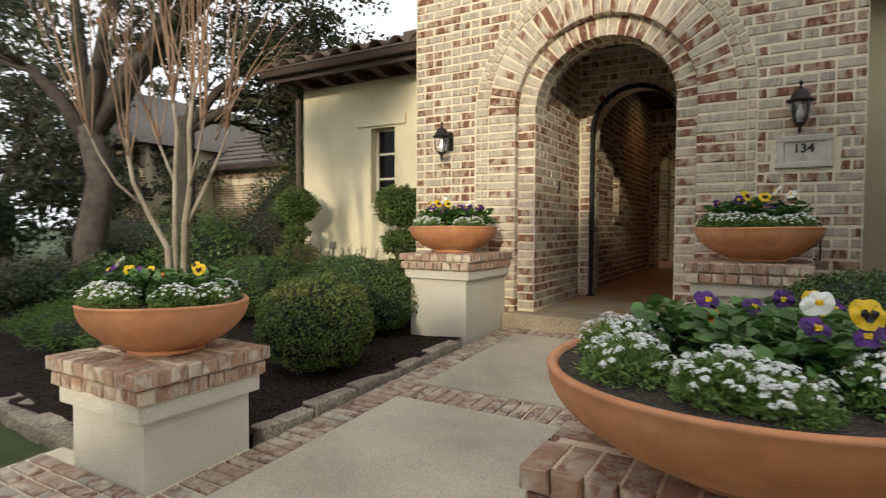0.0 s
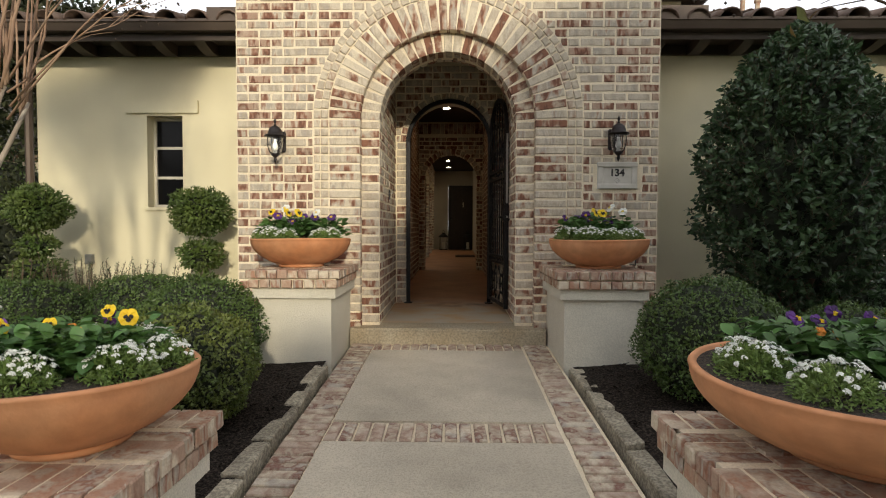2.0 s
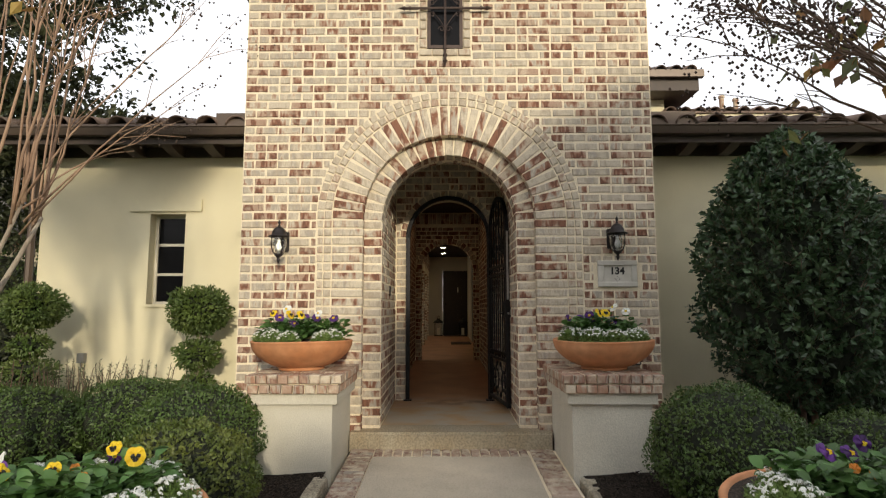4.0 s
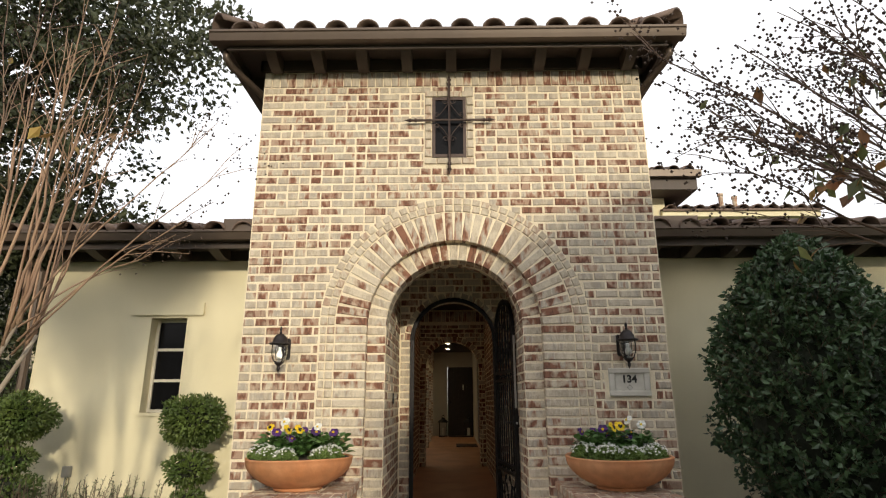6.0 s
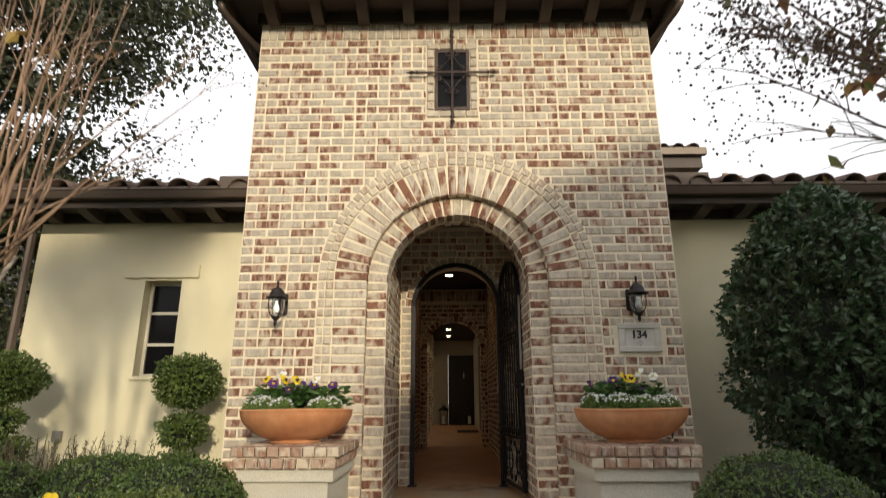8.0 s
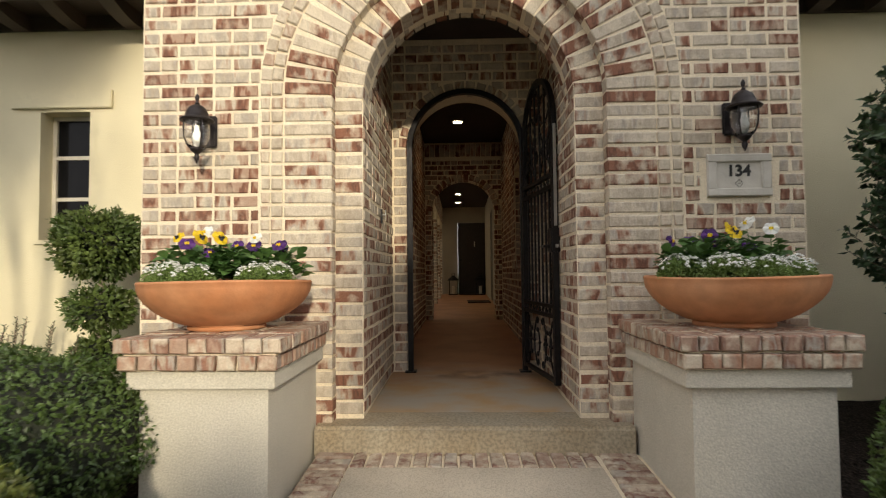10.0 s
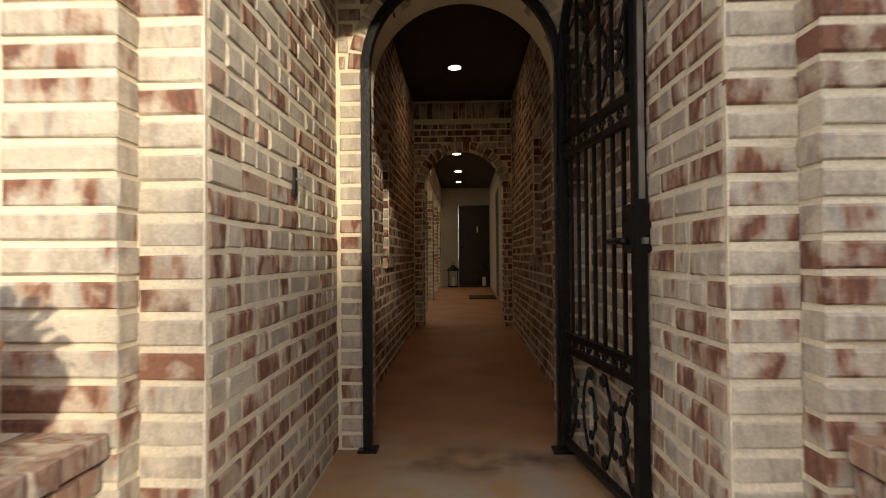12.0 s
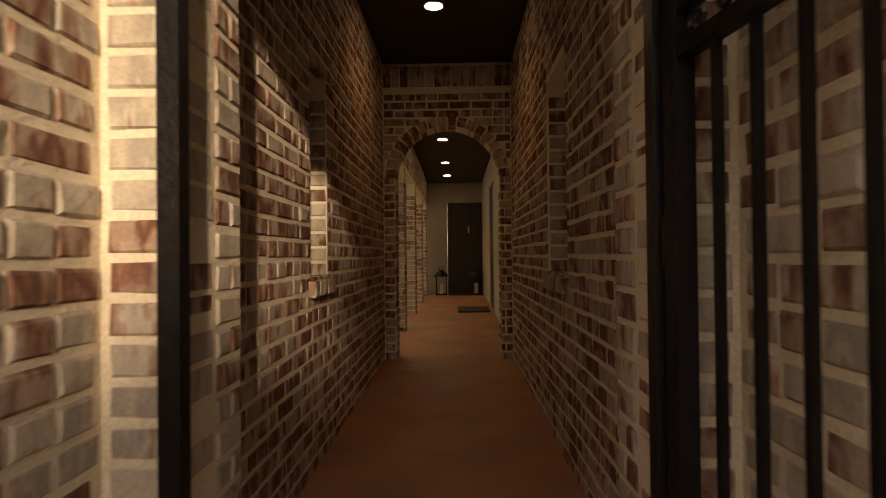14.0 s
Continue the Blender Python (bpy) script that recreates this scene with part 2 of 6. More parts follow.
M_FRAME = mat("cream window frame", (0.66, 0.61, 0.5), 0.6)
M_DOOR = mat("dark stained wood", (0.028, 0.018, 0.014), 0.5, rgb2=(0.018, 0.012, 0.01), scale=12, bump=0.2)
M_BARK = mat("smooth myrtle bark", (0.36, 0.31, 0.24), 0.8, rgb2=(0.22, 0.175, 0.13), scale=7, bump=0.3)
M_TWIG = mat("brown twig", (0.11, 0.068, 0.048), 0.85, rgb2=(0.17, 0.11, 0.075), scale=9)
M_SHOOT = mat("tan myrtle shoot", (0.37, 0.245, 0.16), 0.8, rgb2=(0.25, 0.155, 0.105), scale=6, bump=0.2)
M_OAK = mat("oak bark", (0.09, 0.075, 0.06), 0.95, rgb2=(0.05, 0.042, 0.035), scale=9, bump=1.0, bump_scale=22)
M_SEED = mat("dried seed pod", (0.045, 0.028, 0.022), 0.9, rgb2=(0.08, 0.05, 0.035), scale=30)
M_SIGN = mat("cast stone", (0.56, 0.53, 0.47), 0.85, rgb2=(0.5, 0.47, 0.41), scale=14, bump=0.3)
M_INK = mat("black letter paint", (0.015, 0.014, 0.014), 0.6)
M_GREYBOX = mat("grey plastic", (0.3, 0.29, 0.26), 0.6)
M_RUBBER = mat("black cable rubber", (0.015, 0.015, 0.015), 0.6)
M_MAT = mat("brown coir mat", (0.06, 0.035, 0.025), 0.95, rgb2=(0.04, 0.025, 0.02), scale=60, bump=0.8)
M_CANDLE = mat("ivory wax", (0.75, 0.7, 0.58), 0.5)
M_ASPHALT = mat("asphalt", (0.06, 0.06, 0.06), 0.9, rgb2=(0.045, 0.045, 0.045), scale=20)


def speckle(m, scale, lo, hi, cut=(0.35, 0.65), large=0.0):
    """Fine dark and pale grains over a material, and broad weathering where wanted."""
    nt = m.node_tree
    b = nt.nodes["Principled BSDF"]
    out = b.inputs["Base Color"].links[0].from_socket
    geo = nt.nodes.new("ShaderNodeNewGeometry")
    for s, a, c, detail in ((scale, lo, hi, 3), (1.3, 1 - large, 1 + large * .6, 5)):
        if s == 1.3 and not large:
            continue
        n = nt.nodes.new("ShaderNodeTexNoise")
        n.inputs["Scale"].default_value, n.inputs["Detail"].default_value = s, detail
        nt.links.new(geo.outputs["Position"], n.inputs["Vector"])
        r = nt.nodes.new("ShaderNodeMapRange")
        r.inputs["From Min"].default_value, r.inputs["From Max"].default_value = cut
        r.inputs["To Min"].default_value, r.inputs["To Max"].default_value = a, c
        nt.links.new(n.outputs["Fac"], r.inputs["Value"])
        mul = nt.nodes.new("ShaderNodeMixRGB")
        mul.blend_type = "MULTIPLY"
        mul.inputs["Fac"].default_value = 1.0
        nt.links.new(out, mul.inputs["Color1"])
        nt.links.new(r.outputs[0], mul.inputs["Color2"])
        out = mul.outputs[0]
    nt.links.new(out, b.inputs["Base Color"])


speckle(M_CONCRETE, 95, .84, 1.07, (0.36, 0.55), .14)
speckle(M_STEP, 60, .75, 1.12, (0.38, 0.6), .16)
speckle(M_STUCCO, 190, .90, 1.06, (0.4, 0.6), .05)
speckle(M_PLASTER, 150, .88, 1.07, (0.4, 0.6), .05)
speckle(M_MORTAR, 130, .90, 1.06, (0.38, 0.62), .06)
speckle(M_STONE, 70, .6, 1.25, (0.38, 0.62), .2)
speckle(M_TERRA, 14, .88, 1.08, (0.35, 0.65), .05)
speckle(M_MULCH, 75, .45, 3.2, (0.45, 0.72))
speckle(M_SOIL, 110, .5, 2.0, (0.45, 0.7))


def leaf_mat(name, rgb, rgb2, gloss=0.5, vary=0.35, through=0.25):
    m = mat(name, rgb, gloss, rgb2=rgb2, scale=5, vary=vary)
    nt = m.node_tree
    b = nt.nodes["Principled BSDF"]
    tr = nt.nodes.new("ShaderNodeBsdfTranslucent")
    mix = nt.nodes.new("ShaderNodeMixShader")
    mix.inputs[0].default_value = through
    nt.links.new(b.inputs["Base Color"].links[0].from_socket, tr.inputs["Color"])
    nt.links.new(b.outputs[0], mix.inputs[1])
    nt.links.new(tr.outputs[0], mix.inputs[2])
    nt.links.new(mix.outputs[0], nt.nodes["Material Output"].inputs[0])
    return m


M_BOX = leaf_mat("boxwood leaf", (0.058, 0.102, 0.025), (0.088, 0.135, 0.03), 0.42, 0.5)
M_BOX2 = leaf_mat("sunny boxwood leaf", (0.08, 0.12, 0.028), (0.13, 0.15, 0.03), 0.42, 0.5)
M_HOLLY = leaf_mat("holly leaf", (0.038, 0.075, 0.032), (0.06, 0.10, 0.04), 0.38, 0.4, 0.12)
M_OAKLEAF = leaf_mat("oak leaf", (0.04, 0.052, 0.024), (0.065, 0.07, 0.03))
M_TOPI = leaf_mat("topiary leaf", (0.08, 0.13, 0.03), (0.13, 0.17, 0.04))
M_ROSE = leaf_mat("rosemary needle", (0.06, 0.085, 0.04), (0.09, 0.11, 0.05), 0.6)
M_FERN = leaf_mat("fern frond", (0.10, 0.17, 0.03), (0.15, 0.22, 0.05), 0.6)
M_PANSYLEAF = leaf_mat("pansy leaf", (0.06, 0.14, 0.035), (0.10, 0.19, 0.05), 0.5)
M_ALYLEAF = leaf_mat("alyssum leaf", (0.14, 0.22, 0.05), (0.2, 0.28, 0.08), 0.6)
M_GRASS = leaf_mat("grass blade", (0.07, 0.12, 0.03), (0.11, 0.15, 0.05), 0.6)
M_DRYLEAF = leaf_mat("autumn leaf", (0.28, 0.20, 0.05), (0.30, 0.12, 0.06), 0.6, 0.5)
M_PETALS = {
    "white": leaf_mat("white petal", (0.80, 0.80, 0.76), (0.76, 0.77, 0.72), 0.6, 0.06),
    "yellow": leaf_mat("yellow petal", (0.80, 0.60, 0.02), (0.76, 0.5, 0.015), 0.6, 0.1),
    "purple": leaf_mat("purple petal", (0.05, 0.008, 0.10), (0.10, 0.025, 0.20), 0.6, 0.4),
    "orange": leaf_mat("orange petal", (0.70, 0.30, 0.03), (0.6, 0.2, 0.02), 0.6, 0.1),
}


def glass(name, rough=0.0, tint=(1, 1, 1)):
    m = bpy.data.materials.new(name)
    m.use_nodes = True
    b = m.node_tree.nodes["Principled BSDF"]
    b.inputs["Transmission Weight"].default_value, b.inputs["Roughness"].default_value, b.inputs["IOR"].default_value = 1.0, rough, 1.45
    b.inputs["Base Color"].default_value = (*tint, 1)
    return m


M_GLASS = glass("clear glass", 0.03)
M_PANE = mat("dark window pane", (0.008, 0.008, 0.009), 0.12, spec=0.12)


def glow(name, rgb, power):
    m = bpy.data.materials.new(name)
    m.use_nodes = True
    b = m.node_tree.nodes["Principled BSDF"]
    b.inputs["Base Color"].default_value = (*rgb, 1)
    b.inputs["Emission Color"].default_value, b.inputs["Emission Strength"].default_value = (*rgb, 1), power
    return m


M_CAN = glow("downlight lens", (1.0, 0.80, 0.52), 22.0)
M_BULB = mat("frosted bulb glass", (0.82, 0.82, 0.80), 0.3)


# ---- brick laying ----
rnd = random.Random(5)
BRICK_D = 0.05


def brick_bm(bm, l, h, d, m=Matrix()):
    """One tumbled brick centred on its face: x along, z up, the face towards -y; its arrises are knocked off."""
    j = lambda s: rnd.uniform(-s, s)
    x, z, c = l / 2, h / 2, min(0.006, h * 0.12)
    front = [(-x + c + j(.002), 0.0 + j(.002), -z + c + j(.002)), (x - c + j(.002), j(.002), -z + c + j(.002)), (x - c + j(.002), j(.002), z - c + j(.002)), (-x + c + j(.002), j(.002), z - c + j(.002))]
    mid = [(-x + j(.003), c, -z + j(.002)), (x + j(.003), c, -z + j(.002)), (x + j(.003), c, z + j(.002)), (-x + j(.003), c, z + j(.002))]
    back = [(a, d, b) for a, _, b in mid]
    v = [bm.verts.new(m @ Vector(p)) for p in front + mid + back]
    bm.faces.new(v[0:4])
    for o in (0, 4):
        for i in range(4):
            k = (i + 1) % 4
            bm.faces.new((v[o + i], v[o + 4 + i], v[o + 4 + k], v[o + k]))


BRICK_MESHES = {}


def brick_mesh(l, h, d, material):
    """Shared meshes: a few worn variants of each size."""
    key = (round(l, 2), round(h, 3), round(d, 2), material.name, rnd.randrange(3))
    if key not in BRICK_MESHES:
        bm = bmesh.new()
        brick_bm(bm, key[0], key[1], d)
        BRICK_MESHES[key] = mesh_of("brick", bm, material)
    return BRICK_MESHES[key]


LAY = []


def lay(parent, rows, near, material=M_BRICK, name="brick"):
    """rows: (pose, length, height, depth). The first `near` become single bricks, the rest one joined part. Done at the end of the file."""
    LAY.append((parent, rows, near, material, name))


def lay_all():
    for parent, rows, near, material, name in LAY:
        for m, l, h, d in rows[:near]:
            ob = new(name, brick_mesh(l, h, d, material))
            ob.parent, ob.matrix_basis = parent, m
        if rows[near:]:
            bm = bmesh.new()
            for m, l, h, d in rows[near:]:
                brick_bm(bm, l, h, d, m)
            ob = new(name + "work", mesh_of(name + "work", bm, material))
            ob.parent = parent
            tagged(ob, kind="stuff")


COURSE, PITCH, JOINT = 0.0782, 0.206, 0.0165


def running(u0, u1, z0, z1, spans, place, zoff=0.0, half=0.28):
    """Running bond over u0..u1, z0..z1; spans(z) gives the stretches of a course that are brick; place(u, z) gives a pose."""
    rows = []
    k = 0
    z = z0
    while z + COURSE <= z1 + 0.02:
        zc = z + COURSE / 2
        for a, b in spans(zc):
            u = a - ((a - u0 + (k % 2) * PITCH / 2) % PITCH) if a > u0 else u0 - (k % 2) * PITCH / 2
            while u < b - 0.01:
                pieces = [(u, u + PITCH)]
                if rnd.random() < half:
                    pieces = [(u, u + PITCH / 2), (u + PITCH / 2, u + PITCH)]
                for p, q in pieces:
                    p, q = max(p, a), min(q, b)
                    if q - p > 0.035:
                        l = q - p - JOINT
                        rows.append((place((p + q) / 2, zc + rnd.uniform(-.002, .002)) @ pose(0, rnd.uniform(-.003, .002), 0, 0, rnd.uniform(-.6, .6), rnd.uniform(-.5, .5)), l, COURSE - JOINT + rnd.uniform(-.002, .002), BRICK_D))
                u += PITCH
        z += COURSE
        k += 1
    return rows


def on_front(y):
    return lambda u, z: pose(u, y, z)


def on_right_wall(x):      # a face that looks to -x
    return lambda u, z: pose(x, u, z, 0, 0, -90)


def on_left_wall(x):       # a face that looks to +x
    return lambda u, z: pose(x, u, z, 0, 0, 90)


def ring_rows(xc, zc, y, r0, r1, n, depth, gap=JOINT):
    rows = []
    for i in range(n):
        a = math.pi * (i + 0.5) / n
        r = (r0 + r1) / 2
        m = pose(xc + r * math.cos(a), y, zc + r * math.sin(a), 0, -math.degrees(a), 0)
        rows.append((m @ pose(0, rnd.uniform(-.003, .003), 0), r1 - r0 - gap * 0.6, math.pi * r / n - gap, depth))
    return rows


def column_rows(x0, x1, y, z0, z1, depth):
    rows = []
    n = round((z1 - z0) / COURSE)
    h = (z1 - z0) / n
    for i in range(n):
        rows.append((pose((x0 + x1) / 2 + rnd.uniform(-.002, .002), y + rnd.uniform(-.003, .003), z0 + h * (i + .5)), x1 - x0 - JOINT * .7, h - JOINT, depth))
    return rows


def arch_slab(x0, x1, y0, y1, z0, z1, xc, r, zc, n=28):
    """A wall with a round-headed opening through it."""
    bm = bmesh.new()
    front, back = [], []
    arc = [(xc + r, z0)] + [(xc + r * math.cos(math.pi * i / n), zc + r * math.sin(math.pi * i / n)) for i in range(n + 1)] + [(xc - r, z0)]
    top = []
    for x, z in arc:
        if z <= zc + 1e-6:
            top.append((x1 if x > xc else x0, z))
        else:
            t = (x - xc + r) / (2 * r)
            top.append((x0 + (x1 - x0) * t, z1))
    cols = []
    for (ax, az), (ox, oz) in zip(arc, top):
        cols.append([bm.verts.new((ax, y0, az)), bm.verts.new((ox, y0, oz)), bm.verts.new((ox, y1, oz)), bm.verts.new((ax, y1, az))])
    for p, q in zip(cols, cols[1:]):
        for k in range(4):
            bm.faces.new((p[k], q[k], q[(k + 1) % 4], p[(k + 1) % 4]))
    # the corners above the springing
    for side, i in ((x1, 1), (x0, n + 1)):
        c = [bm.verts.new((side, y0, z1)), bm.verts.new((side, y1, z1))]
        a, b = cols[i], cols[i + 1] if i == 1 else cols[i - 1]
        bm.faces.new((a[1], c[0], b[1]))
        bm.faces.new((a[2], b[2], c[1]))
        bm.faces.new((a[1], a[2], c[1], c[0]))
        bm.faces.new((c[0], c[1], b[2], b[1]))
    bm.faces.new(cols[0])
    bm.faces.new(cols[-1][::-1])
    return bm


def structure(name, bm, material, label="", smooth=False):
    ob = part(name, bm, material, None, label, smooth)
    return tagged(ob, kind="structure")

# ---- the tower ----
R_IN, R_1, R_2, R_3 = 0.775, 1.04, 1.11, 1.175
tower = structure("wall_tower", arch_slab(*TOWER_X, WALL_Y + .0055, .1645, -.5, TOWER_TOP, XC, R_IN - .006, ARCH_Z), M_MORTAR, "tall brick entrance tower front with a round arch")
structure("wall_tower_inner", arch_slab(TOWER_X[0], TOWER_X[1], .165, .40, -.5, TOWER_TOP, XC, ARCH_R + .0055, ARCH_Z), M_MORTAR, "inner leaf of the brick arch")
structure("wall_tower_west", boxes((TOWER_X[0], TOWER_X[0] + .2, .4005, 4.0, -.5, TOWER_TOP)), M_MORTAR, "side wall of the brick tower")
structure("wall_tower_east", boxes((TOWER_X[1] - .2, TOWER_X[1], .4005, 4.0, -.5, TOWER_TOP)), M_MORTAR, "side wall of the brick tower")
structure("wall_tower_north", boxes((TOWER_X[0] + .2, TOWER_X[1] - .2, 3.8, 4.0, 3.1, TOWER_TOP)), M_MORTAR, "back wall of the brick tower")

UW = (-0.235, 0.09, 3.385, 4.015)       # the small window high in the tower
UWB = (UW[0] - .075, UW[1] + .075, UW[2] - .075, UW[3] + .075)
SOLDIER = -.16 + 55 * .0782


def tower_spans(z):
    out = [(TOWER_X[0], TOWER_X[1])]
    cut = None
    if z < ARCH_Z:
        cut = (XC - R_3, XC + R_3)
    elif z - ARCH_Z < R_3:
        w = math.sqrt(R_3 ** 2 - (z - ARCH_Z) ** 2)
        cut = (XC - w, XC + w)
    elif UWB[2] < z < UWB[3]:
        cut = (UWB[0], UWB[1])
    if 1.19 < z < 1.44:                    # the house number stone
        return [(TOWER_X[0], XC - R_3), (XC + R_3, 1.235), (1.645, TOWER_X[1])]
    return [(TOWER_X[0], cut[0]), (cut[1], TOWER_X[1])] if cut else out


rows = running(TOWER_X[0], TOWER_X[1], -.16, SOLDIER - .02, tower_spans, on_front(WALL_Y))
rows.sort(key=lambda r: abs(r[0].translation.z - 1.5))
lay(tower, rows, 300)
n = 47
step = (TOWER_X[1] - TOWER_X[0]) / n
lay(tower, [(pose(TOWER_X[0] + step * (i + .5), WALL_Y - .006 + rnd.uniform(-.003, .003), (SOLDIER + TOWER_TOP) / 2 - .006), step - .013, TOWER_TOP - SOLDIER - .014, BRICK_D) for i in range(n)], n, M_BRICK)
lay(tower, ring_rows(XC, ARCH_Z, WALL_Y + .08, ARCH_R, R_IN, 25, .17), 25, M_ARCH)
lay(tower, ring_rows(XC, ARCH_Z, WALL_Y - .002, R_IN - .014, R_1, 34, .09), 34, M_ARCH)
lay(tower, ring_rows(XC, ARCH_Z, WALL_Y - .008, R_1, R_2, 40, .06), 40, M_PALE)
lay(tower, ring_rows(XC, ARCH_Z, WALL_Y - .003, R_2, R_3, 42, .05), 42, M_PALE)
for s in (-1, 1):
    for r0, r1, y, d, zb in ((ARCH_R, R_IN, WALL_Y + .08, .17, 0.0), (R_IN - .016, R_1, WALL_Y - .002, .09, -.12), (R_1, R_2, WALL_Y - .008, .06, .5), (R_2, R_3, WALL_Y - .003, .05, .5)):
        a, b = sorted((XC + s * r0, XC + s * r1))
        lay(tower, column_rows(a, b, y, zb, ARCH_Z, d), 25, M_ARCH if r0 < R_1 else M_PALE)
# soffit of the inner leaf
lay(tower, ring_rows(XC, ARCH_Z, .337, ARCH_R, ARCH_R + .1, 25, .13), 25, M_ARCH)
# the tower's flanks
for x, place in ((TOWER_X[0], on_right_wall(TOWER_X[0] - .006)), (TOWER_X[1], on_left_wall(TOWER_X[1] + .006))):
    lay(tower, running(.14, 1.6, -.16, TOWER_TOP, lambda z: [(.14, 1.6)], place), 0)
# rim of small bricks round the upper window
rim = []
for k in range(4):
    w = UW[1] - UW[0] + .15
    rim.append((pose(UWB[0] + w * (k + .5) / 4, WALL_Y - .012, UWB[3] - .037), w / 4 - .012, .062, .05))
    rim.append((pose(UWB[0] + w * (k + .5) / 4, WALL_Y - .012, UWB[2] + .037), w / 4 - .012, .062, .05))
for k in range(7):
    h = UW[3] - UW[2]
    for x in (UWB[0] + .037, UWB[1] - .037):
        rim.append((pose(x, WALL_Y - .012, UW[2] + h * (k + .5) / 7), .062, h / 7 - .012, .05))
lay(tower, rim, 40, M_PALE)

win = structure("window_1", boxes((UW[0], UW[1], WALL_Y - .008, WALL_Y + .02, UW[2], UW[2] + .03), (UW[0], UW[1], WALL_Y - .008, WALL_Y + .02, UW[3] - .03, UW[3]), (UW[0], UW[0] + .03, WALL_Y - .008, WALL_Y + .02, UW[2] + .03, UW[3] - .03), (UW[1] - .03, UW[1], WALL_Y - .008, WALL_Y + .02, UW[2] + .03, UW[3] - .03)), M_CROSS, "small dark-framed window high in the tower")
part("pane", boxes((UW[0] + .03, UW[1] - .03, WALL_Y + .003, WALL_Y + .012, UW[2] + .03, UW[3] - .03)), M_PANE, win)


def spiral(bm, c, r, turns, start, y, thick=.004, flip=1):
    pts = []
    for i in range(15):
        f = i / 14
        a = start + flip * f * turns * 2 * math.pi
        q = r * (1 - .75 * f)
        pts.append((c[0] + q * math.cos(a), y, c[1] + q * math.sin(a)))
    tube(bm, pts, thick, 5)


def window_cross():
    cx, cz, y = -.072, 3.72, WALL_Y - .045
    e = empty("window_cross", pose(cx, y, cz), "rust-brown wrought iron cross with scrolls over the tower window", "ironwork")
    for name, pts in (("upright", ((0, 0, -.46), (0, 0, .45))), ("crossbar", ((-.36, 0, .03), (.37, 0, .03)))):
        bm = bmesh.new()
        tube(bm, pts, .012, 6)
        part(name, bm, M_CROSS, e)
    for x, z, ang in ((0, .45, 0), (0, -.46, 180), (.37, .03, 90), (-.36, .03, -90)):
        bm = lathe([(0, -.05), (.019, -.05), (.019, -.03), (.012, -.03), (.012, 0), (.022, .012), (.012, .03), (.0, .075)], 10)
        bmesh.ops.transform(bm, matrix=pose(x, 0, z, 0, ang, 0), verts=bm.verts)
        part("finial", bm, M_CROSS, e)
    for s in (-1, 1):
        for v in (-1, 1):
            bm = bmesh.new()
            tube(bm, ((0, 0, .03 + v * .19), (s * .05, 0, .03 + v * .11), (s * .11, 0, .03 + v * .035)), .004, 5)
            spiral(bm, (s * .032, .03 + v * .20), .03, 1.1, math.pi / 2 * (1 - s), 0, .004, -s * v)
            spiral(bm, (s * .115, .03 + v * .06), .026, 1.1, -v * math.pi / 2, 0, .004, s * v)
            part("scroll", bm, M_CROSS, e)
    for z in (-.3, .3):
        part("wall_tie", boxes((-.008, .008, 0, .05, z - .008, z + .008)), M_CROSS, e)


window_cross()

# ---- vestibule and hall ----
HALL_TOP, VEST_TOP, GAL_TOP = 2.83, 2.72, 2.66
A3_Y, A3_R, A3_Z = 5.7, 0.485, 1.75
END_Y = 13.05
wl = structure("wall_west", boxes((SIDE_L - .3, SIDE_L - .0045, .4005, 3.07, -.3, 3.0), (SIDE_L - .3, SIDE_L - .0045, 3.07, 3.41, -.3, .90), (SIDE_L - .3, SIDE_L - .0045, 3.07, 3.41, 1.97, 3.0), (SIDE_L - .3, SIDE_L - .0045, 3.41, A3_Y, -.3, 3.0)), M_MORTAR, "brick hall wall with a narrow window")
wr = structure("wall_east", boxes((SIDE_R + .0045, SIDE_R + .3, .4005, 3.15, -.3, 3.0), (SIDE_R + .0045, SIDE_R + .3, 3.15, 3.70, -.3, .90), (SIDE_R + .14, SIDE_R + .3, 3.15, 3.70, .90, 2.0), (SIDE_R + .0045, SIDE_R + .3, 3.15, 3.70, 2.0, 3.0), (SIDE_R + .0045, SIDE_R + .3, 3.70, A3_Y, -.3, 3.0)), M_MORTAR, "brick hall wall with a shallow niche")
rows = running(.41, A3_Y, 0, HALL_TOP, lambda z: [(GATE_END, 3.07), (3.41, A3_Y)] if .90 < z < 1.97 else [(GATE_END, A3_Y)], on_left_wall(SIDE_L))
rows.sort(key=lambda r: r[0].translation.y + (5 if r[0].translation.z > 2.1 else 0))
lay(wl, rows, 130, M_DIM)
rows = running(.172, GATE_Y, 0, VEST_TOP, lambda z: [(.172 if z < ARCH_Z else .41, GATE_Y)], on_left_wall(SIDE_L))
lay(wl, rows, 170)
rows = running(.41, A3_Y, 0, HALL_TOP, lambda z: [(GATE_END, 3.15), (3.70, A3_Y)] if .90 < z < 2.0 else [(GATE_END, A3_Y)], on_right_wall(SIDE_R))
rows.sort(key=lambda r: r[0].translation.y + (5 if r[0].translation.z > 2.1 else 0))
lay(wr, rows, 130, M_DIM)
rows = running(.172, GATE_Y, 0, VEST_TOP, lambda z: [(.172 if z < ARCH_Z else .41, GATE_Y)], on_right_wall(SIDE_R))
lay(wr, rows, 170)
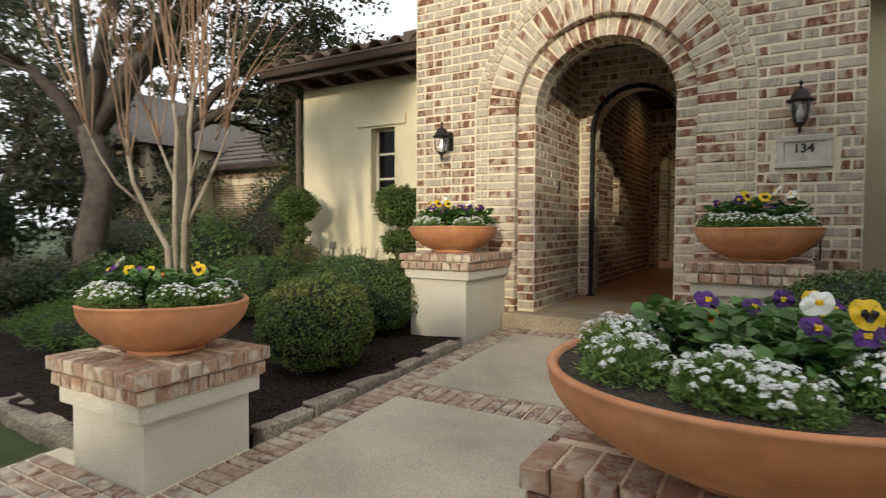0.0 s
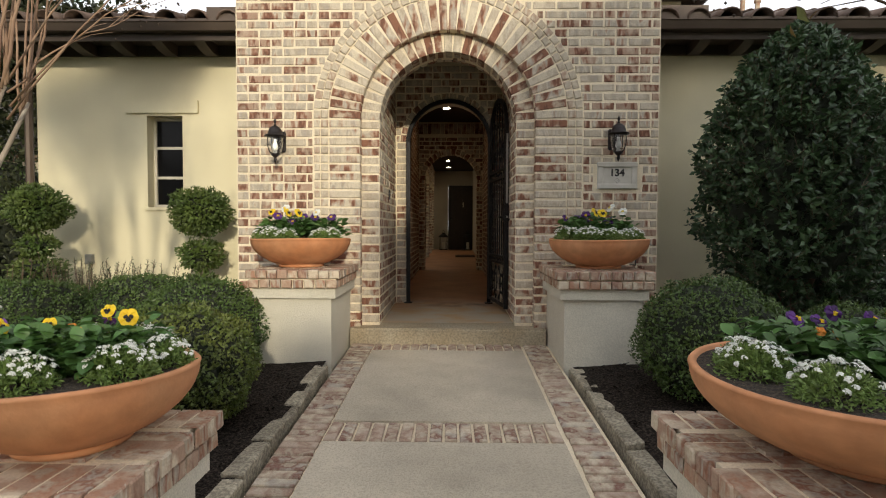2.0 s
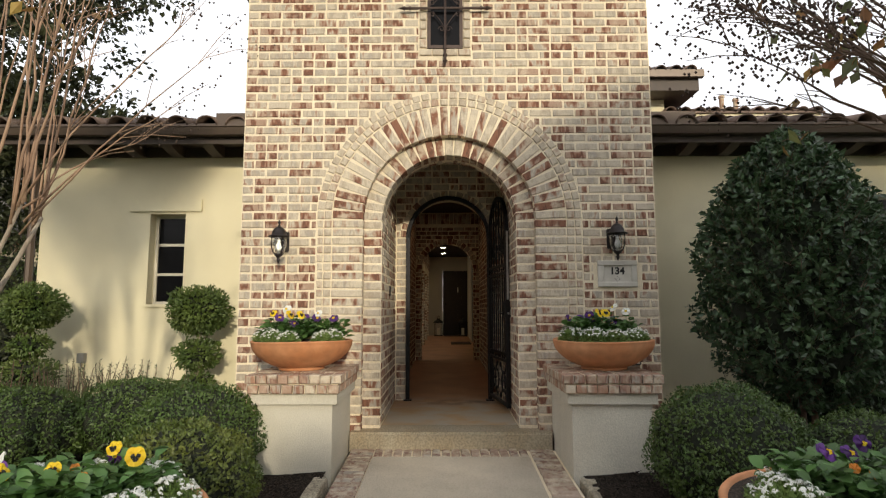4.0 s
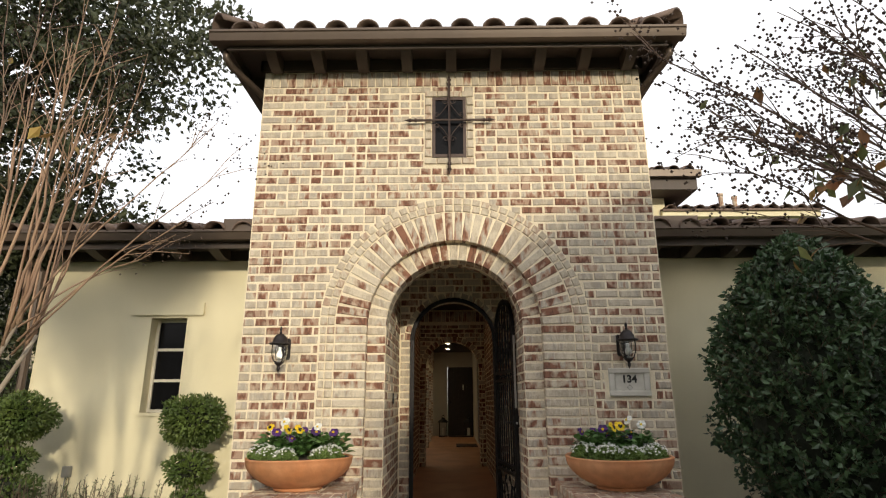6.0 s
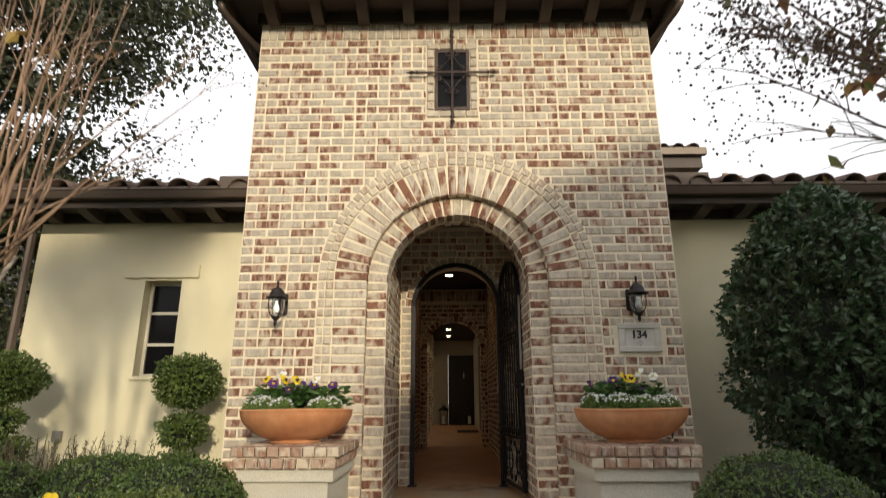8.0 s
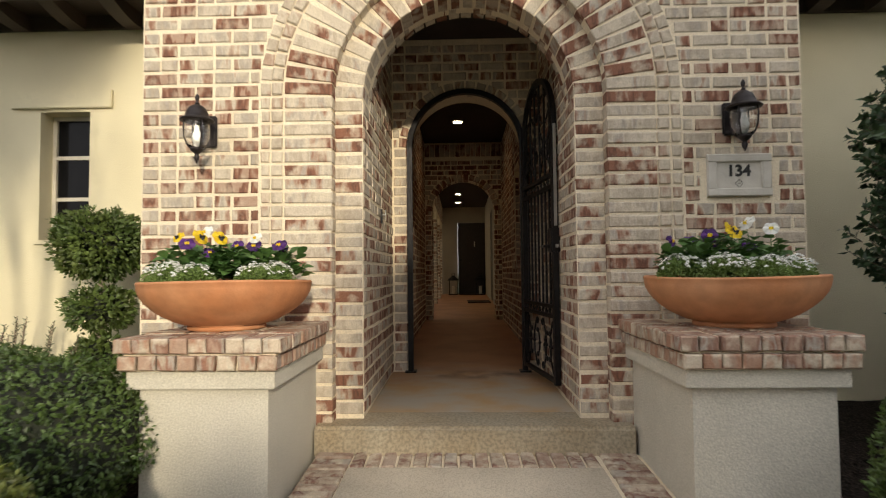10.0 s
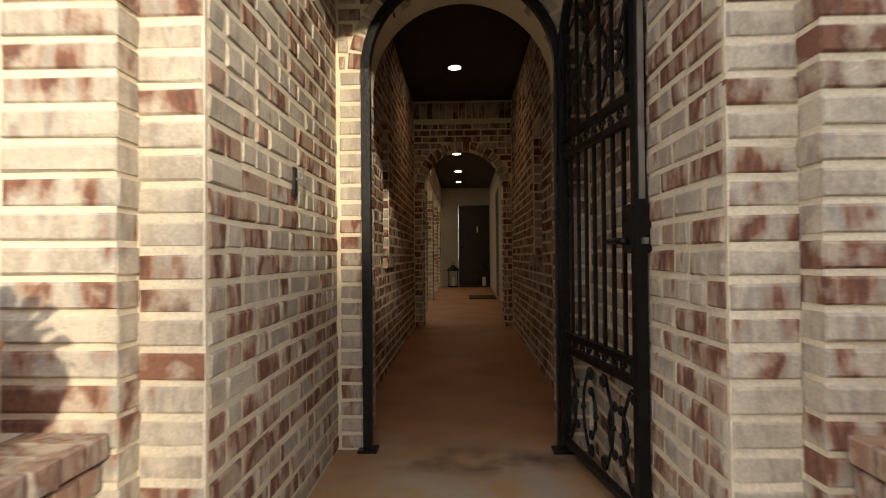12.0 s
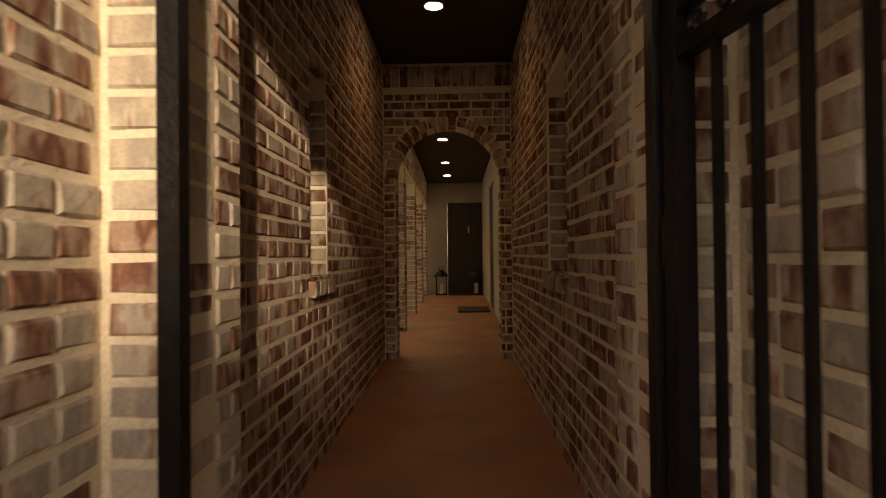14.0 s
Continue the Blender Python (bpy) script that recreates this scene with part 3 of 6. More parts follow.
# window reveals, sills and soldier heads in the hall walls
rev = [(pose(SIDE_L - .13, 3.404, .92 + COURSE * (i + .5)), .24, COURSE - JOINT, .04) for i in range(12)]
lay(wl, rev, 12, M_DIM)
rev = [(pose(SIDE_R + .075, 3.694, .92 + COURSE * (i + .5)), .12, COURSE - JOINT, .04) for i in range(13)]
lay(wr, rev, 13, M_DIM)
for wall, x, y0, y1, place in ((wl, SIDE_L + .035, 3.02, 3.46, on_left_wall), (wr, SIDE_R - .035, 3.10, 3.75, on_right_wall)):
    k = int((y1 - y0) / .085)
    lay(wall, [(place(x)(y0 + .085 * (i + .5), .875), .073, .075, .28) for i in range(k)], k)
hw = structure("window_2", boxes((SIDE_L - .16, SIDE_L - .12, 3.072, 3.10, .92, 1.97), (SIDE_L - .16, SIDE_L - .12, 3.36, 3.39, .92, 1.97), (SIDE_L - .16, SIDE_L - .12, 3.10, 3.36, .92, .95), (SIDE_L - .16, SIDE_L - .12, 3.10, 3.36, 1.94, 1.97)), M_FRAME, "narrow hall window in a cream frame")
pane = part("pane", boxes((SIDE_L - .145, SIDE_L - .139, 3.10, 3.36, .95, 1.94)), M_GLASS, hw)
pane.visible_shadow = False

gw = structure("wall_gate", arch_slab(SIDE_L - .2, SIDE_R + .2, GATE_Y + .0055, GATE_END, -.1, 3.0, XC, GATE_R + .006, GATE_Z), M_MORTAR, "brick cross wall with the gate arch")
rg = GATE_R + .07


def gate_spans(z):
    if z < GATE_Z:
        return []
    if z - GATE_Z < rg:
        w = math.sqrt(rg ** 2 - (z - GATE_Z) ** 2)
        return [(SIDE_L, XC - w), (XC + w, SIDE_R)]
    return [(SIDE_L, SIDE_R)]


rows = running(SIDE_L, SIDE_R, GATE_Z - COURSE * 21, VEST_TOP, gate_spans, on_front(GATE_Y))
rows += column_rows(SIDE_L + .006, XC - GATE_R, GATE_Y, 0.0, GATE_Z, .22) + column_rows(XC + GATE_R, SIDE_R - .006, GATE_Y, 0.0, GATE_Z, .22)
rows += ring_rows(XC, GATE_Z, GATE_Y - .003, GATE_R, rg, 18, .22)
for s in (-1, 1):
    place = (on_left_wall if s < 0 else on_right_wall)(XC + s * GATE_R)
    for i in range(23):
        z = COURSE * (i + .5)
        cuts = (GATE_Y + .235, GATE_END) if i % 2 else (GATE_Y + .235, GATE_Y + .32, GATE_END)
        for p, q in zip(cuts, cuts[1:]):
            rows.append((place((p + q) / 2, z), q - p - JOINT * .8, COURSE - JOINT, .04))
lay(gw, rows, 200)

a3 = structure("wall_arch", arch_slab(-1.0, .9, A3_Y + .0055, A3_Y + .25, -.1, 3.0, XC, A3_R + .006, A3_Z), M_MORTAR, "brick cross wall with an arch to the gallery")
ra = A3_R + .10


def a3_spans(z):
    if z < A3_Z:
        return [(SIDE_L, XC - A3_R), (XC + A3_R, SIDE_R)]
    if z - A3_Z < ra:
        w = math.sqrt(ra ** 2 - (z - A3_Z) ** 2)
        return [(SIDE_L, XC - w), (XC + w, SIDE_R)]
    return [(SIDE_L, SIDE_R)]


rows = running(SIDE_L, SIDE_R, .05, 2.60, a3_spans, on_front(A3_Y))
rows += ring_rows(XC, A3_Z, A3_Y - .003, A3_R, ra, 18, .24)
rows += [(pose(SIDE_L + .08 * (i + .5), A3_Y - .01, 2.705), .067, .19, .05) for i in range(15)]
for s in (-1, 1):
    x = XC + s * A3_R
    rows += [((on_left_wall if s < 0 else on_right_wall)(x)(A3_Y + .125, .06 + COURSE * (i + .5)), .225, COURSE - JOINT, .04) for i in range(20)]
lay(a3, rows, 300, M_DIM)

structure("ceiling_vestibule", boxes((SIDE_L - .2, SIDE_R + .2, .3, GATE_Y + .1, VEST_TOP, VEST_TOP + .06)), M_CEILING, "dark vestibule ceiling")
structure("ceiling_hall", boxes((SIDE_L - .2, SIDE_R + .2, GATE_Y + .1, A3_Y + .1, HALL_TOP, HALL_TOP + .06)), M_CEILING, "dark hall ceiling")
structure("ceiling_gallery", boxes((-1.1, 1.1, A3_Y + .2, END_Y + .1, GAL_TOP, GAL_TOP + .06)), M_CEILING, "dark gallery ceiling")
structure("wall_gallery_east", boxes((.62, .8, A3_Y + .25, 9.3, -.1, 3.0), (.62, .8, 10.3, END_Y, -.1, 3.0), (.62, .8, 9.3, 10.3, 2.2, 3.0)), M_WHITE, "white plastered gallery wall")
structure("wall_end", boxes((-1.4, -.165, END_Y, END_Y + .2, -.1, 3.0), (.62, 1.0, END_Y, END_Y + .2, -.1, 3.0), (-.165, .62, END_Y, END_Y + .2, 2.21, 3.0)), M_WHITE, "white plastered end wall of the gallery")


def plank_door(name, m, w, h, label):
    d = structure(name, boxes((0, w, 0, .05, 0, h)), M_DOOR, label)
    d.matrix_world = m
    for i in range(5):
        part("plank", boxes((.06 + (w - .12) * i / 5 + .003, .06 + (w - .12) * (i + 1) / 5 - .003, -.012, -.0005, .06, h - .06)), M_DOOR, d)
    return d


d1 = plank_door("door_1", pose(-.16, END_Y + .02, .172), .78, 2.035, "closed dark-stained wooden door at the end of the gallery")
part("door_light", boxes((.46, .49, -.02, -.0125, 1.35, 1.50)), M_CANDLE, d1, "narrow pale glass light")
part("door_knob", boxes((.06, .10, -.06, -.0125, .95, 1.0)), M_IRON, d1)
d2 = plank_door("door_2", pose(.64, 10.28, hall_z(10) + .01, 0, 0, -90), .96, 2.05, "closed dark wooden side door in the gallery wall")

# arcade on the courtyard side
header = structure("wall_arcade", boxes((-.86, -.60, A3_Y + .25, END_Y, 2.15, 3.0)), M_MORTAR, "brick beam over the arcade")
lay(header, running(A3_Y + .26, END_Y, 2.16, 2.62, lambda z: [(A3_Y + .26, END_Y)], on_left_wall(-.594)), 0)


def pier(y):
    z0 = hall_z(y) - .02
    p = tagged(part("brick_pier", boxes((-.85, -.61, y - .115, y + .115, z0, 2.15)), M_MORTAR), "square brick pier of the gallery arcade", "pier", "arcade piers")
    k = 24
    rr = []
    for i in range(k):
        z = z0 + COURSE * (i + .5)
        rr += [(pose(-.73, y - .123, z), .24, COURSE - JOINT, .03), (on_left_wall(-.602)(y, z), .23, COURSE - JOINT, .03)]
    lay(p, rr, 48)


for y in (7.55, 9.35, 11.1, 12.6):
    pier(y)


# floors
def strip(x0, x1, ys, zf, thick):
    bm = bmesh.new()
    top = [[bm.verts.new((x, y, zf(y))) for x in (x0, x1)] for y in ys]
    low = [[bm.verts.new((x, y, zf(y) - thick)) for x in (x0, x1)] for y in ys]
    for i in range(len(ys) - 1):
        bm.faces.new((top[i][0], top[i][1], top[i + 1][1], top[i + 1][0]))
        bm.faces.new((low[i][0], low[i + 1][0], low[i + 1][1], low[i][1]))
        for k in (0, 1):
            bm.faces.new((top[i][k], top[i + 1][k], low[i + 1][k], low[i][k]))
    bm.faces.new((top[0][0], low[0][0], low[0][1], top[0][1]))
    bm.faces.new((top[-1][0], top[-1][1], low[-1][1], low[-1][0]))
    return bm


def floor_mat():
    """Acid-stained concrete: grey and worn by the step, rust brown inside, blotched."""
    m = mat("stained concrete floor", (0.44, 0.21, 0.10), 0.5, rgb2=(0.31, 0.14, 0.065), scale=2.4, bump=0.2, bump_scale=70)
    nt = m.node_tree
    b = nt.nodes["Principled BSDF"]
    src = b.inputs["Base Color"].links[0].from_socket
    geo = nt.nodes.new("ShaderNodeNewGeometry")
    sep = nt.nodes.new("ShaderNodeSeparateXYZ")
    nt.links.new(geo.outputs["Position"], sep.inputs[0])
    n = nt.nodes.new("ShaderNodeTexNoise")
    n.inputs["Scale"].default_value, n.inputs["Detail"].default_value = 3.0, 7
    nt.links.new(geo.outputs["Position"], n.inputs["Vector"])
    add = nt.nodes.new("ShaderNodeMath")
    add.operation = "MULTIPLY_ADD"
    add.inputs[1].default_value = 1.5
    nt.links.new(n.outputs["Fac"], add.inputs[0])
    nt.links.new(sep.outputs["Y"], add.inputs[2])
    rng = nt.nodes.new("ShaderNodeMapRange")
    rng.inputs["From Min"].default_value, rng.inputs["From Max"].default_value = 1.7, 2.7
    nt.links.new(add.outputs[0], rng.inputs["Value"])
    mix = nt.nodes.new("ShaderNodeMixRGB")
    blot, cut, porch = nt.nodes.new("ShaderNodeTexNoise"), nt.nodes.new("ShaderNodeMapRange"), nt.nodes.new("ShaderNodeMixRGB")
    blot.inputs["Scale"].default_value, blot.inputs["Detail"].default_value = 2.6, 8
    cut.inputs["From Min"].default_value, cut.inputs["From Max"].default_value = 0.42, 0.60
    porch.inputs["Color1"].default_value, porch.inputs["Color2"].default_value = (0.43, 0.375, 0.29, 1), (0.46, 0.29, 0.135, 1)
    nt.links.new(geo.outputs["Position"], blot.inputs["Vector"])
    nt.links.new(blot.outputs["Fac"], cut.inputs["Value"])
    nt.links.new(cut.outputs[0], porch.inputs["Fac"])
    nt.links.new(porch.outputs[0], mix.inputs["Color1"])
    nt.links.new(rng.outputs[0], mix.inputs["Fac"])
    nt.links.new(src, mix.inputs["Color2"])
    # a dark damp stain across the floor at the gate
    place, spot, grime, dark = nt.nodes.new("ShaderNodeMapping"), nt.nodes.new("ShaderNodeTexGradient"), nt.nodes.new("ShaderNodeMath"), nt.nodes.new("ShaderNodeMixRGB")
    place.inputs["Location"].default_value, place.inputs["Scale"].default_value = (-.15, -7.3, 0), (1.7, 5.2, 1)
    spot.gradient_type, grime.operation, grime.use_clamp = "SPHERICAL", "MULTIPLY", True
    rough = nt.nodes.new("ShaderNodeMapRange")
    rough.inputs["From Min"].default_value, rough.inputs["From Max"].default_value, rough.inputs["To Max"].default_value = 0.42, 0.62, 1.6
    nt.links.new(geo.outputs["Position"], place.inputs["Vector"])
    nt.links.new(place.outputs[0], spot.inputs["Vector"])
    nt.links.new(n.outputs["Fac"], rough.inputs["Value"])
    nt.links.new(spot.outputs["Fac"], grime.inputs[0])
    nt.links.new(rough.outputs[0], grime.inputs[1])
    nt.links.new(grime.outputs[0], dark.inputs["Fac"])
    nt.links.new(mix.outputs[0], dark.inputs["Color1"])
    dark.inputs["Color2"].default_value = (0.07, 0.045, 0.03, 1)
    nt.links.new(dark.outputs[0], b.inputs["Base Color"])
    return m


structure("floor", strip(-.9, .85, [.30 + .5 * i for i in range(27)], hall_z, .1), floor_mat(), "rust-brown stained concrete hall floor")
bm = boxes((-.88, .815, -.015, .302, -.17, -.018))
bmesh.ops.bevel(bm, geom=[e for e in bm.edges if all(v.co.z > -.1 and v.co.y < 0 for v in e.verts)], offset=.018, segments=3, affect="EDGES")
structure("step", bm, M_STEP, "low tan concrete step with a rounded nose")

# ---- wings, roofs ----
WX0, WX1 = -4.35, 7.6
WL = (-3.19, -2.816, 1.063, 2.012)     # left wing's window
WR = (4.15, 5.0, .62, 2.2)
WING_TOP = 2.62


def wing_wall(name, x0, x1, w, label):
    return structure(name, boxes((x0, w[0], WING_Y, WING_Y + .25, -.6, WING_TOP), (w[1], x1, WING_Y, WING_Y + .25, -.6, WING_TOP), (w[0], w[1], WING_Y, WING_Y + .25, -.6, w[2]), (w[0], w[1], WING_Y, WING_Y + .25, w[3], WING_TOP)), M_STUCCO, label)


wing_wall("wall_left_wing", WX0, TOWER_X[0] - .008, WL, "yellow stucco wall of the left wing")
wing_wall("wall_right_wing", TOWER_X[1] + .008, WX1, WR, "yellow stucco wall of the right wing")
structure("wall_left_end", boxes((WX0, WX0 + .25, WING_Y + .25, 5.5, -.6, WING_TOP)), M_STUCCO, "end wall of the left wing")
structure("wall_right_end", boxes((WX1 - .25, WX1, WING_Y + .25, 5.5, -.6, WING_TOP)), M_STUCCO, "end wall of the right wing")
structure("wall_left_back", boxes((WX0 + .25, -1.2, 5.25, 5.5, -.6, WING_TOP)), M_STUCCO, "back wall of the left wing")
structure("wall_right_back", boxes((1.2, WX1 - .25, 5.25, 5.5, -.6, WING_TOP)), M_STUCCO, "back wall of the right wing")
bm = boxes((-3.40, -2.64, WING_Y - .028, WING_Y - .0005, 2.035, 2.17))
bmesh.ops.bevel(bm, geom=bm.edges[:], offset=.006, segments=2, affect="EDGES")
structure("trim", bm, M_STUCCO, "stucco lintel over the window")
structure("trim_sill", boxes((WL[0] - .03, WL[1] + .03, WING_Y - .02, WING_Y + .12, WL[2] - .03, WL[2])), M_STUCCO, "stucco window sill")


def sash(name, w, bars, label):
    x0, x1, z0, z1 = w
    y = WING_Y + .13
    win = structure(name, boxes((x0, x0 + .03, y, y + .05, z0, z1), (x1 - .03, x1, y, y + .05, z0, z1), (x0 + .03, x1 - .03, y, y + .05, z0, z0 + .03), (x0 + .03, x1 - .03, y, y + .05, z1 - .03, z1)), M_FRAME, label)
    for i in range(1, bars):
        z = z0 + (z1 - z0) * i / bars
        part("glazing_bar", boxes((x0 + .03, x1 - .03, y + .004, y + .045, z - .014, z + .014)), M_FRAME, win)
    for i in range(bars):
        part("pane", boxes((x0 + .03, x1 - .03, y + .02, y + .026, z0 + (z1 - z0) * i / bars + .012, z0 + (z1 - z0) * (i + 1) / bars - .012)), M_PANE, win)
    return win


sash("window_3", WL, 3, "narrow cream window with three dark panes")
sash("window_4", WR, 3, "cream sash window half behind the holly")
# outlet box on the stucco
ob = tagged(part("outlet_box", boxes((-3.845, -3.77, WING_Y - .045, WING_Y - .001, .465, .565)), M_GREYBOX), "grey plastic outlet box on the stucco wall", "outlet box")
part("cover", boxes((-3.84, -3.775, WING_Y - .055, WING_Y - .0455, .475, .56)), M_GREYBOX, ob)
bm = bmesh.new()
tube(bm, [(-3.81, WING_Y - .03, .465), (-3.81, WING_Y - .035, .40), (-3.81, WING_Y - .03, .2), (-3.81, WING_Y - .03, -.1)], .006, 5)
part("conduit", bm, M_GREYBOX, ob)

TILE_W = .288


def tile_mesh():
    """A barrel tile: a thick half round, wider at its foot; it points up the slope along y."""
    bm = bmesh.new()
    loops = []
    for y, r in ((0, .108), (.40, .09)):
        for rr in (r, r - .015):
            loops.append([bm.verts.new((rr * math.cos(math.pi * i / 8), y, rr * .85 * math.sin(math.pi * i / 8))) for i in range(9)])
    o0, i0, o1, i1 = loops
    for i in range(8):
        bm.faces.new((o0[i], o0[i + 1], o1[i + 1], o1[i]))
        bm.faces.new((i0[i], i1[i], i1[i + 1], i0[i + 1]))
        bm.faces.new((o0[i], i0[i], i0[i + 1], o0[i + 1]))
        bm.faces.new((o1[i], o1[i + 1], i1[i + 1], i1[i]))
    for a, b, c, d in ((o0[0], o1[0], i1[0], i0[0]), (o0[8], i0[8], i1[8], o1[8])):
        bm.faces.new((a, b, c, d))
    return mesh_of("tile", bm, M_TILE, True)


TILE = tile_mesh()


def roof_side(name, parent, origin, turn, width, run, pitch, hip0, hip1):
    """A sloped roof plane with rows of barrel tiles; origin: the eave's first corner; it rises along the turned y. hip: whether that end slopes in."""
    base = pose(*origin, 0, 0, turn)
    rise = run * math.tan(radians(pitch))
    bm = bmesh.new()
    v = [bm.verts.new(base @ Vector(p)) for p in ((0, 0, 0), (width, 0, 0), (width - (run if hip1 else 0), run, rise), (run if hip0 else 0, run, rise))]
    bm.faces.new(v)
    lowv = [bm.verts.new(p.co - Vector((0, 0, .04))) for p in v]
    bm.faces.new(lowv[::-1])
    for i in range(4):
        k = (i + 1) % 4
        bm.faces.new((v[i], lowv[i], lowv[k], v[k]))
    deck = part(name, bm, M_TILE, parent)
    n = int(width / TILE_W)
    length = run / math.cos(radians(pitch))
    for r in range(int(length / .34)):
        for i in range(n):
            x = (width - n * TILE_W) / 2 + TILE_W * (i + .5)
            y = r * .34 * math.cos(radians(pitch)) - .03
            if (hip0 and x < y + .05) or (hip1 and x > width - y - .05):
                continue
            t = new("tile", TILE)
            t.parent = deck
            t.matrix_basis = base @ pose(x, y, max(y, 0) * math.tan(radians(pitch)) - .012 + rnd.uniform(-.004, .004), pitch - 2, 0, rnd.uniform(-1.5, 1.5))
    return deck


def ridge_tiles(parent, a, b):
    a, b = Vector(a), Vector(b)
    d = (b - a)
    n = max(1, int(d.length / .34))
    turn = math.degrees(math.atan2(-d.x, d.y))
    up = math.degrees(math.asin(d.z / d.length))
    for i in range(n):
        t = new("ridge_tile", TILE)
        t.parent = parent
        t.matrix_basis = Matrix.Translation(a + d * (i / n)) @ pose(0, 0, .02, up, 0, turn) @ Matrix.Diagonal((1.15, 1, 1.25, 1))


def gutter(parent, x0, x1, y, z, ends=True):
    """An ogee gutter that runs along x; y, z: its outer top edge."""
    prof = [(0, 0), (0, -.022), (.012, -.03), (.022, -.06), (.035, -.095), (.13, -.095), (.13, 0), (.12, 0), (.12, -.085), (.045, -.085), (.012, -.012), (.012, 0)]
    bm = bmesh.new()
    a = [bm.verts.new((x0, y + p, z + q)) for p, q in prof]
    b = [bm.verts.new((x1, y + p, z + q)) for p, q in prof]
    for i in range(len(prof)):
        k = (i + 1) % len(prof)
        bm.faces.new((a[i], a[k], b[k], b[i]))
    bm.faces.new(a)
    bm.faces.new(b[::-1])
    return part("gutter", bm, M_GUTTER, parent, "bronze ogee gutter")


def corbel(parent, m, w=.10, d=.30, h=.15):
    """A shaped rafter tail: deep at the wall, curved up to its nose at -y."""
    bm = bmesh.new()
    prof = [(0, 0), (0, -h)] + [(-d * (.15 + .85 * i / 8), -h + (h - .05) * (1 - math.cos(math.pi / 2 * i / 8))) for i in range(9)] + [(-d, 0)]
    a = [bm.verts.new((-w / 2, p, q)) for p, q in prof]
    b = [bm.verts.new((w / 2, p, q)) for p, q in prof]
    for i in range(len(prof)):
        k = (i + 1) % len(prof)
        bm.faces.new((a[i], a[k], b[k], b[i]))
    bm.faces.new(a[::-1])
    bm.faces.new(b)
    ob = part("rafter_tail", bm, M_EAVE, parent)
    ob.matrix_basis = m


# tower roof
EX0, EX1, EY = -2.27, 2.09, -.40
EZ = 4.46
troof = empty("tower_roof", pose(0, 0, 0), "brown barrel-tiled hip roof of the tower with deep dark eaves", "roof")
tagged(troof, kind="structure")
part("soffit", boxes((EX0 + .03, EX1 - .03, EY + .06, 4.4, 4.42, 4.45)), M_EAVE, troof, "dark boarded soffit")
part("frieze_board", boxes((TOWER_X[0] - .03, TOWER_X[1] + .03, WALL_Y - .035, WALL_Y - .008, TOWER_TOP - .008, 4.42)), M_EAVE, troof)
part("fascia", boxes((EX0 + .13, EX1 - .13, EY + .131, EY + .155, 4.33, 4.46), (EX0 + .13, EX0 + .155, EY + .155, 4.4, 4.33, 4.46), (EX1 - .155, EX1 - .13, EY + .155, 4.4, 4.33, 4.46)), M_EAVE, troof)
part("frieze_board", boxes((TOWER_X[0] - .035, TOWER_X[0] - .008, WALL_Y - .035, 4.0, TOWER_TOP - .008, 4.42)), M_EAVE, troof)
part("frieze_board", boxes((TOWER_X[1] + .008, TOWER_X[1] + .035, WALL_Y - .035, 4.0, TOWER_TOP - .008, 4.42)), M_EAVE, troof)
gutter(troof, EX0, EX1, EY, EZ)
for sx, x in ((1, EX0), (-1, EX1)):
    ob = gutter(troof, EY + .131, 4.4, 0, EZ)
    ob.matrix_basis = pose(x, 0, 0, 0, 0, 90) @ Matrix.Diagonal((1, 1 if sx < 0 else -1, 1, 1)) if sx > 0 else pose(x, 0, 0, 0, 0, 90)
for i in range(9):
    corbel(troof, pose(TOWER_X[0] + .14 + (TOWER_X[1] - TOWER_X[0] - .28) * i / 8, WALL_Y - .0355, 4.419))
for i in range(6):
    corbel(troof, pose(TOWER_X[0] - .0355, .4 + .55 * i, 4.419, 0, 0, -90), d=.22)
    corbel(troof, pose(TOWER_X[1] + .0355, .4 + .55 * i, 4.419, 0, 0, 90), d=.22)
RUN = (EX1 - EX0) / 2
roof_side("roof_slope", troof, (EX0 + .04, EY + .04, EZ + .0), 0, EX1 - EX0 - .08, RUN - .04, 20, True, True)
roof_side("roof_slope", troof, (EX1 - .04, EY + .04, EZ + .0), 90, 4.8, RUN - .04, 20, True, True)
roof_side("roof_slope", troof, (EX0 + .04, EY + 4.84, EZ + .0), -90, 4.8, RUN - .04, 20, True, True)
rz = (RUN - .04) * math.tan(radians(20))
ridge_tiles(troof, (EX0 + .06, EY + .04, EZ + .05), ((EX0 + EX1) / 2, EY + RUN, EZ + rz + .05))
ridge_tiles(troof, (EX1 - .06, EY + .04, EZ + .05), ((EX0 + EX1) / 2, EY + RUN, EZ + rz + .05))
for s, x in ((-1, EX0 + .1), (1, EX1 - .1)):
    bm = bmesh.new()
    ex = TOWER_X[0] - .04 if s < 0 else TOWER_X[1] + .04
    tube(bm, [(x, EY + .2, 4.37), (x, EY + .2, 4.29), (x - s * .03, EY + .26, 4.24), (ex, .3, 4.14), (ex, .38, 4.08), (ex, .40, 3.98), (ex, .40, 2.9)], .035, 10)
    part("downspout", bm, M_GUTTER, troof, "bronze downspout elbow", True)

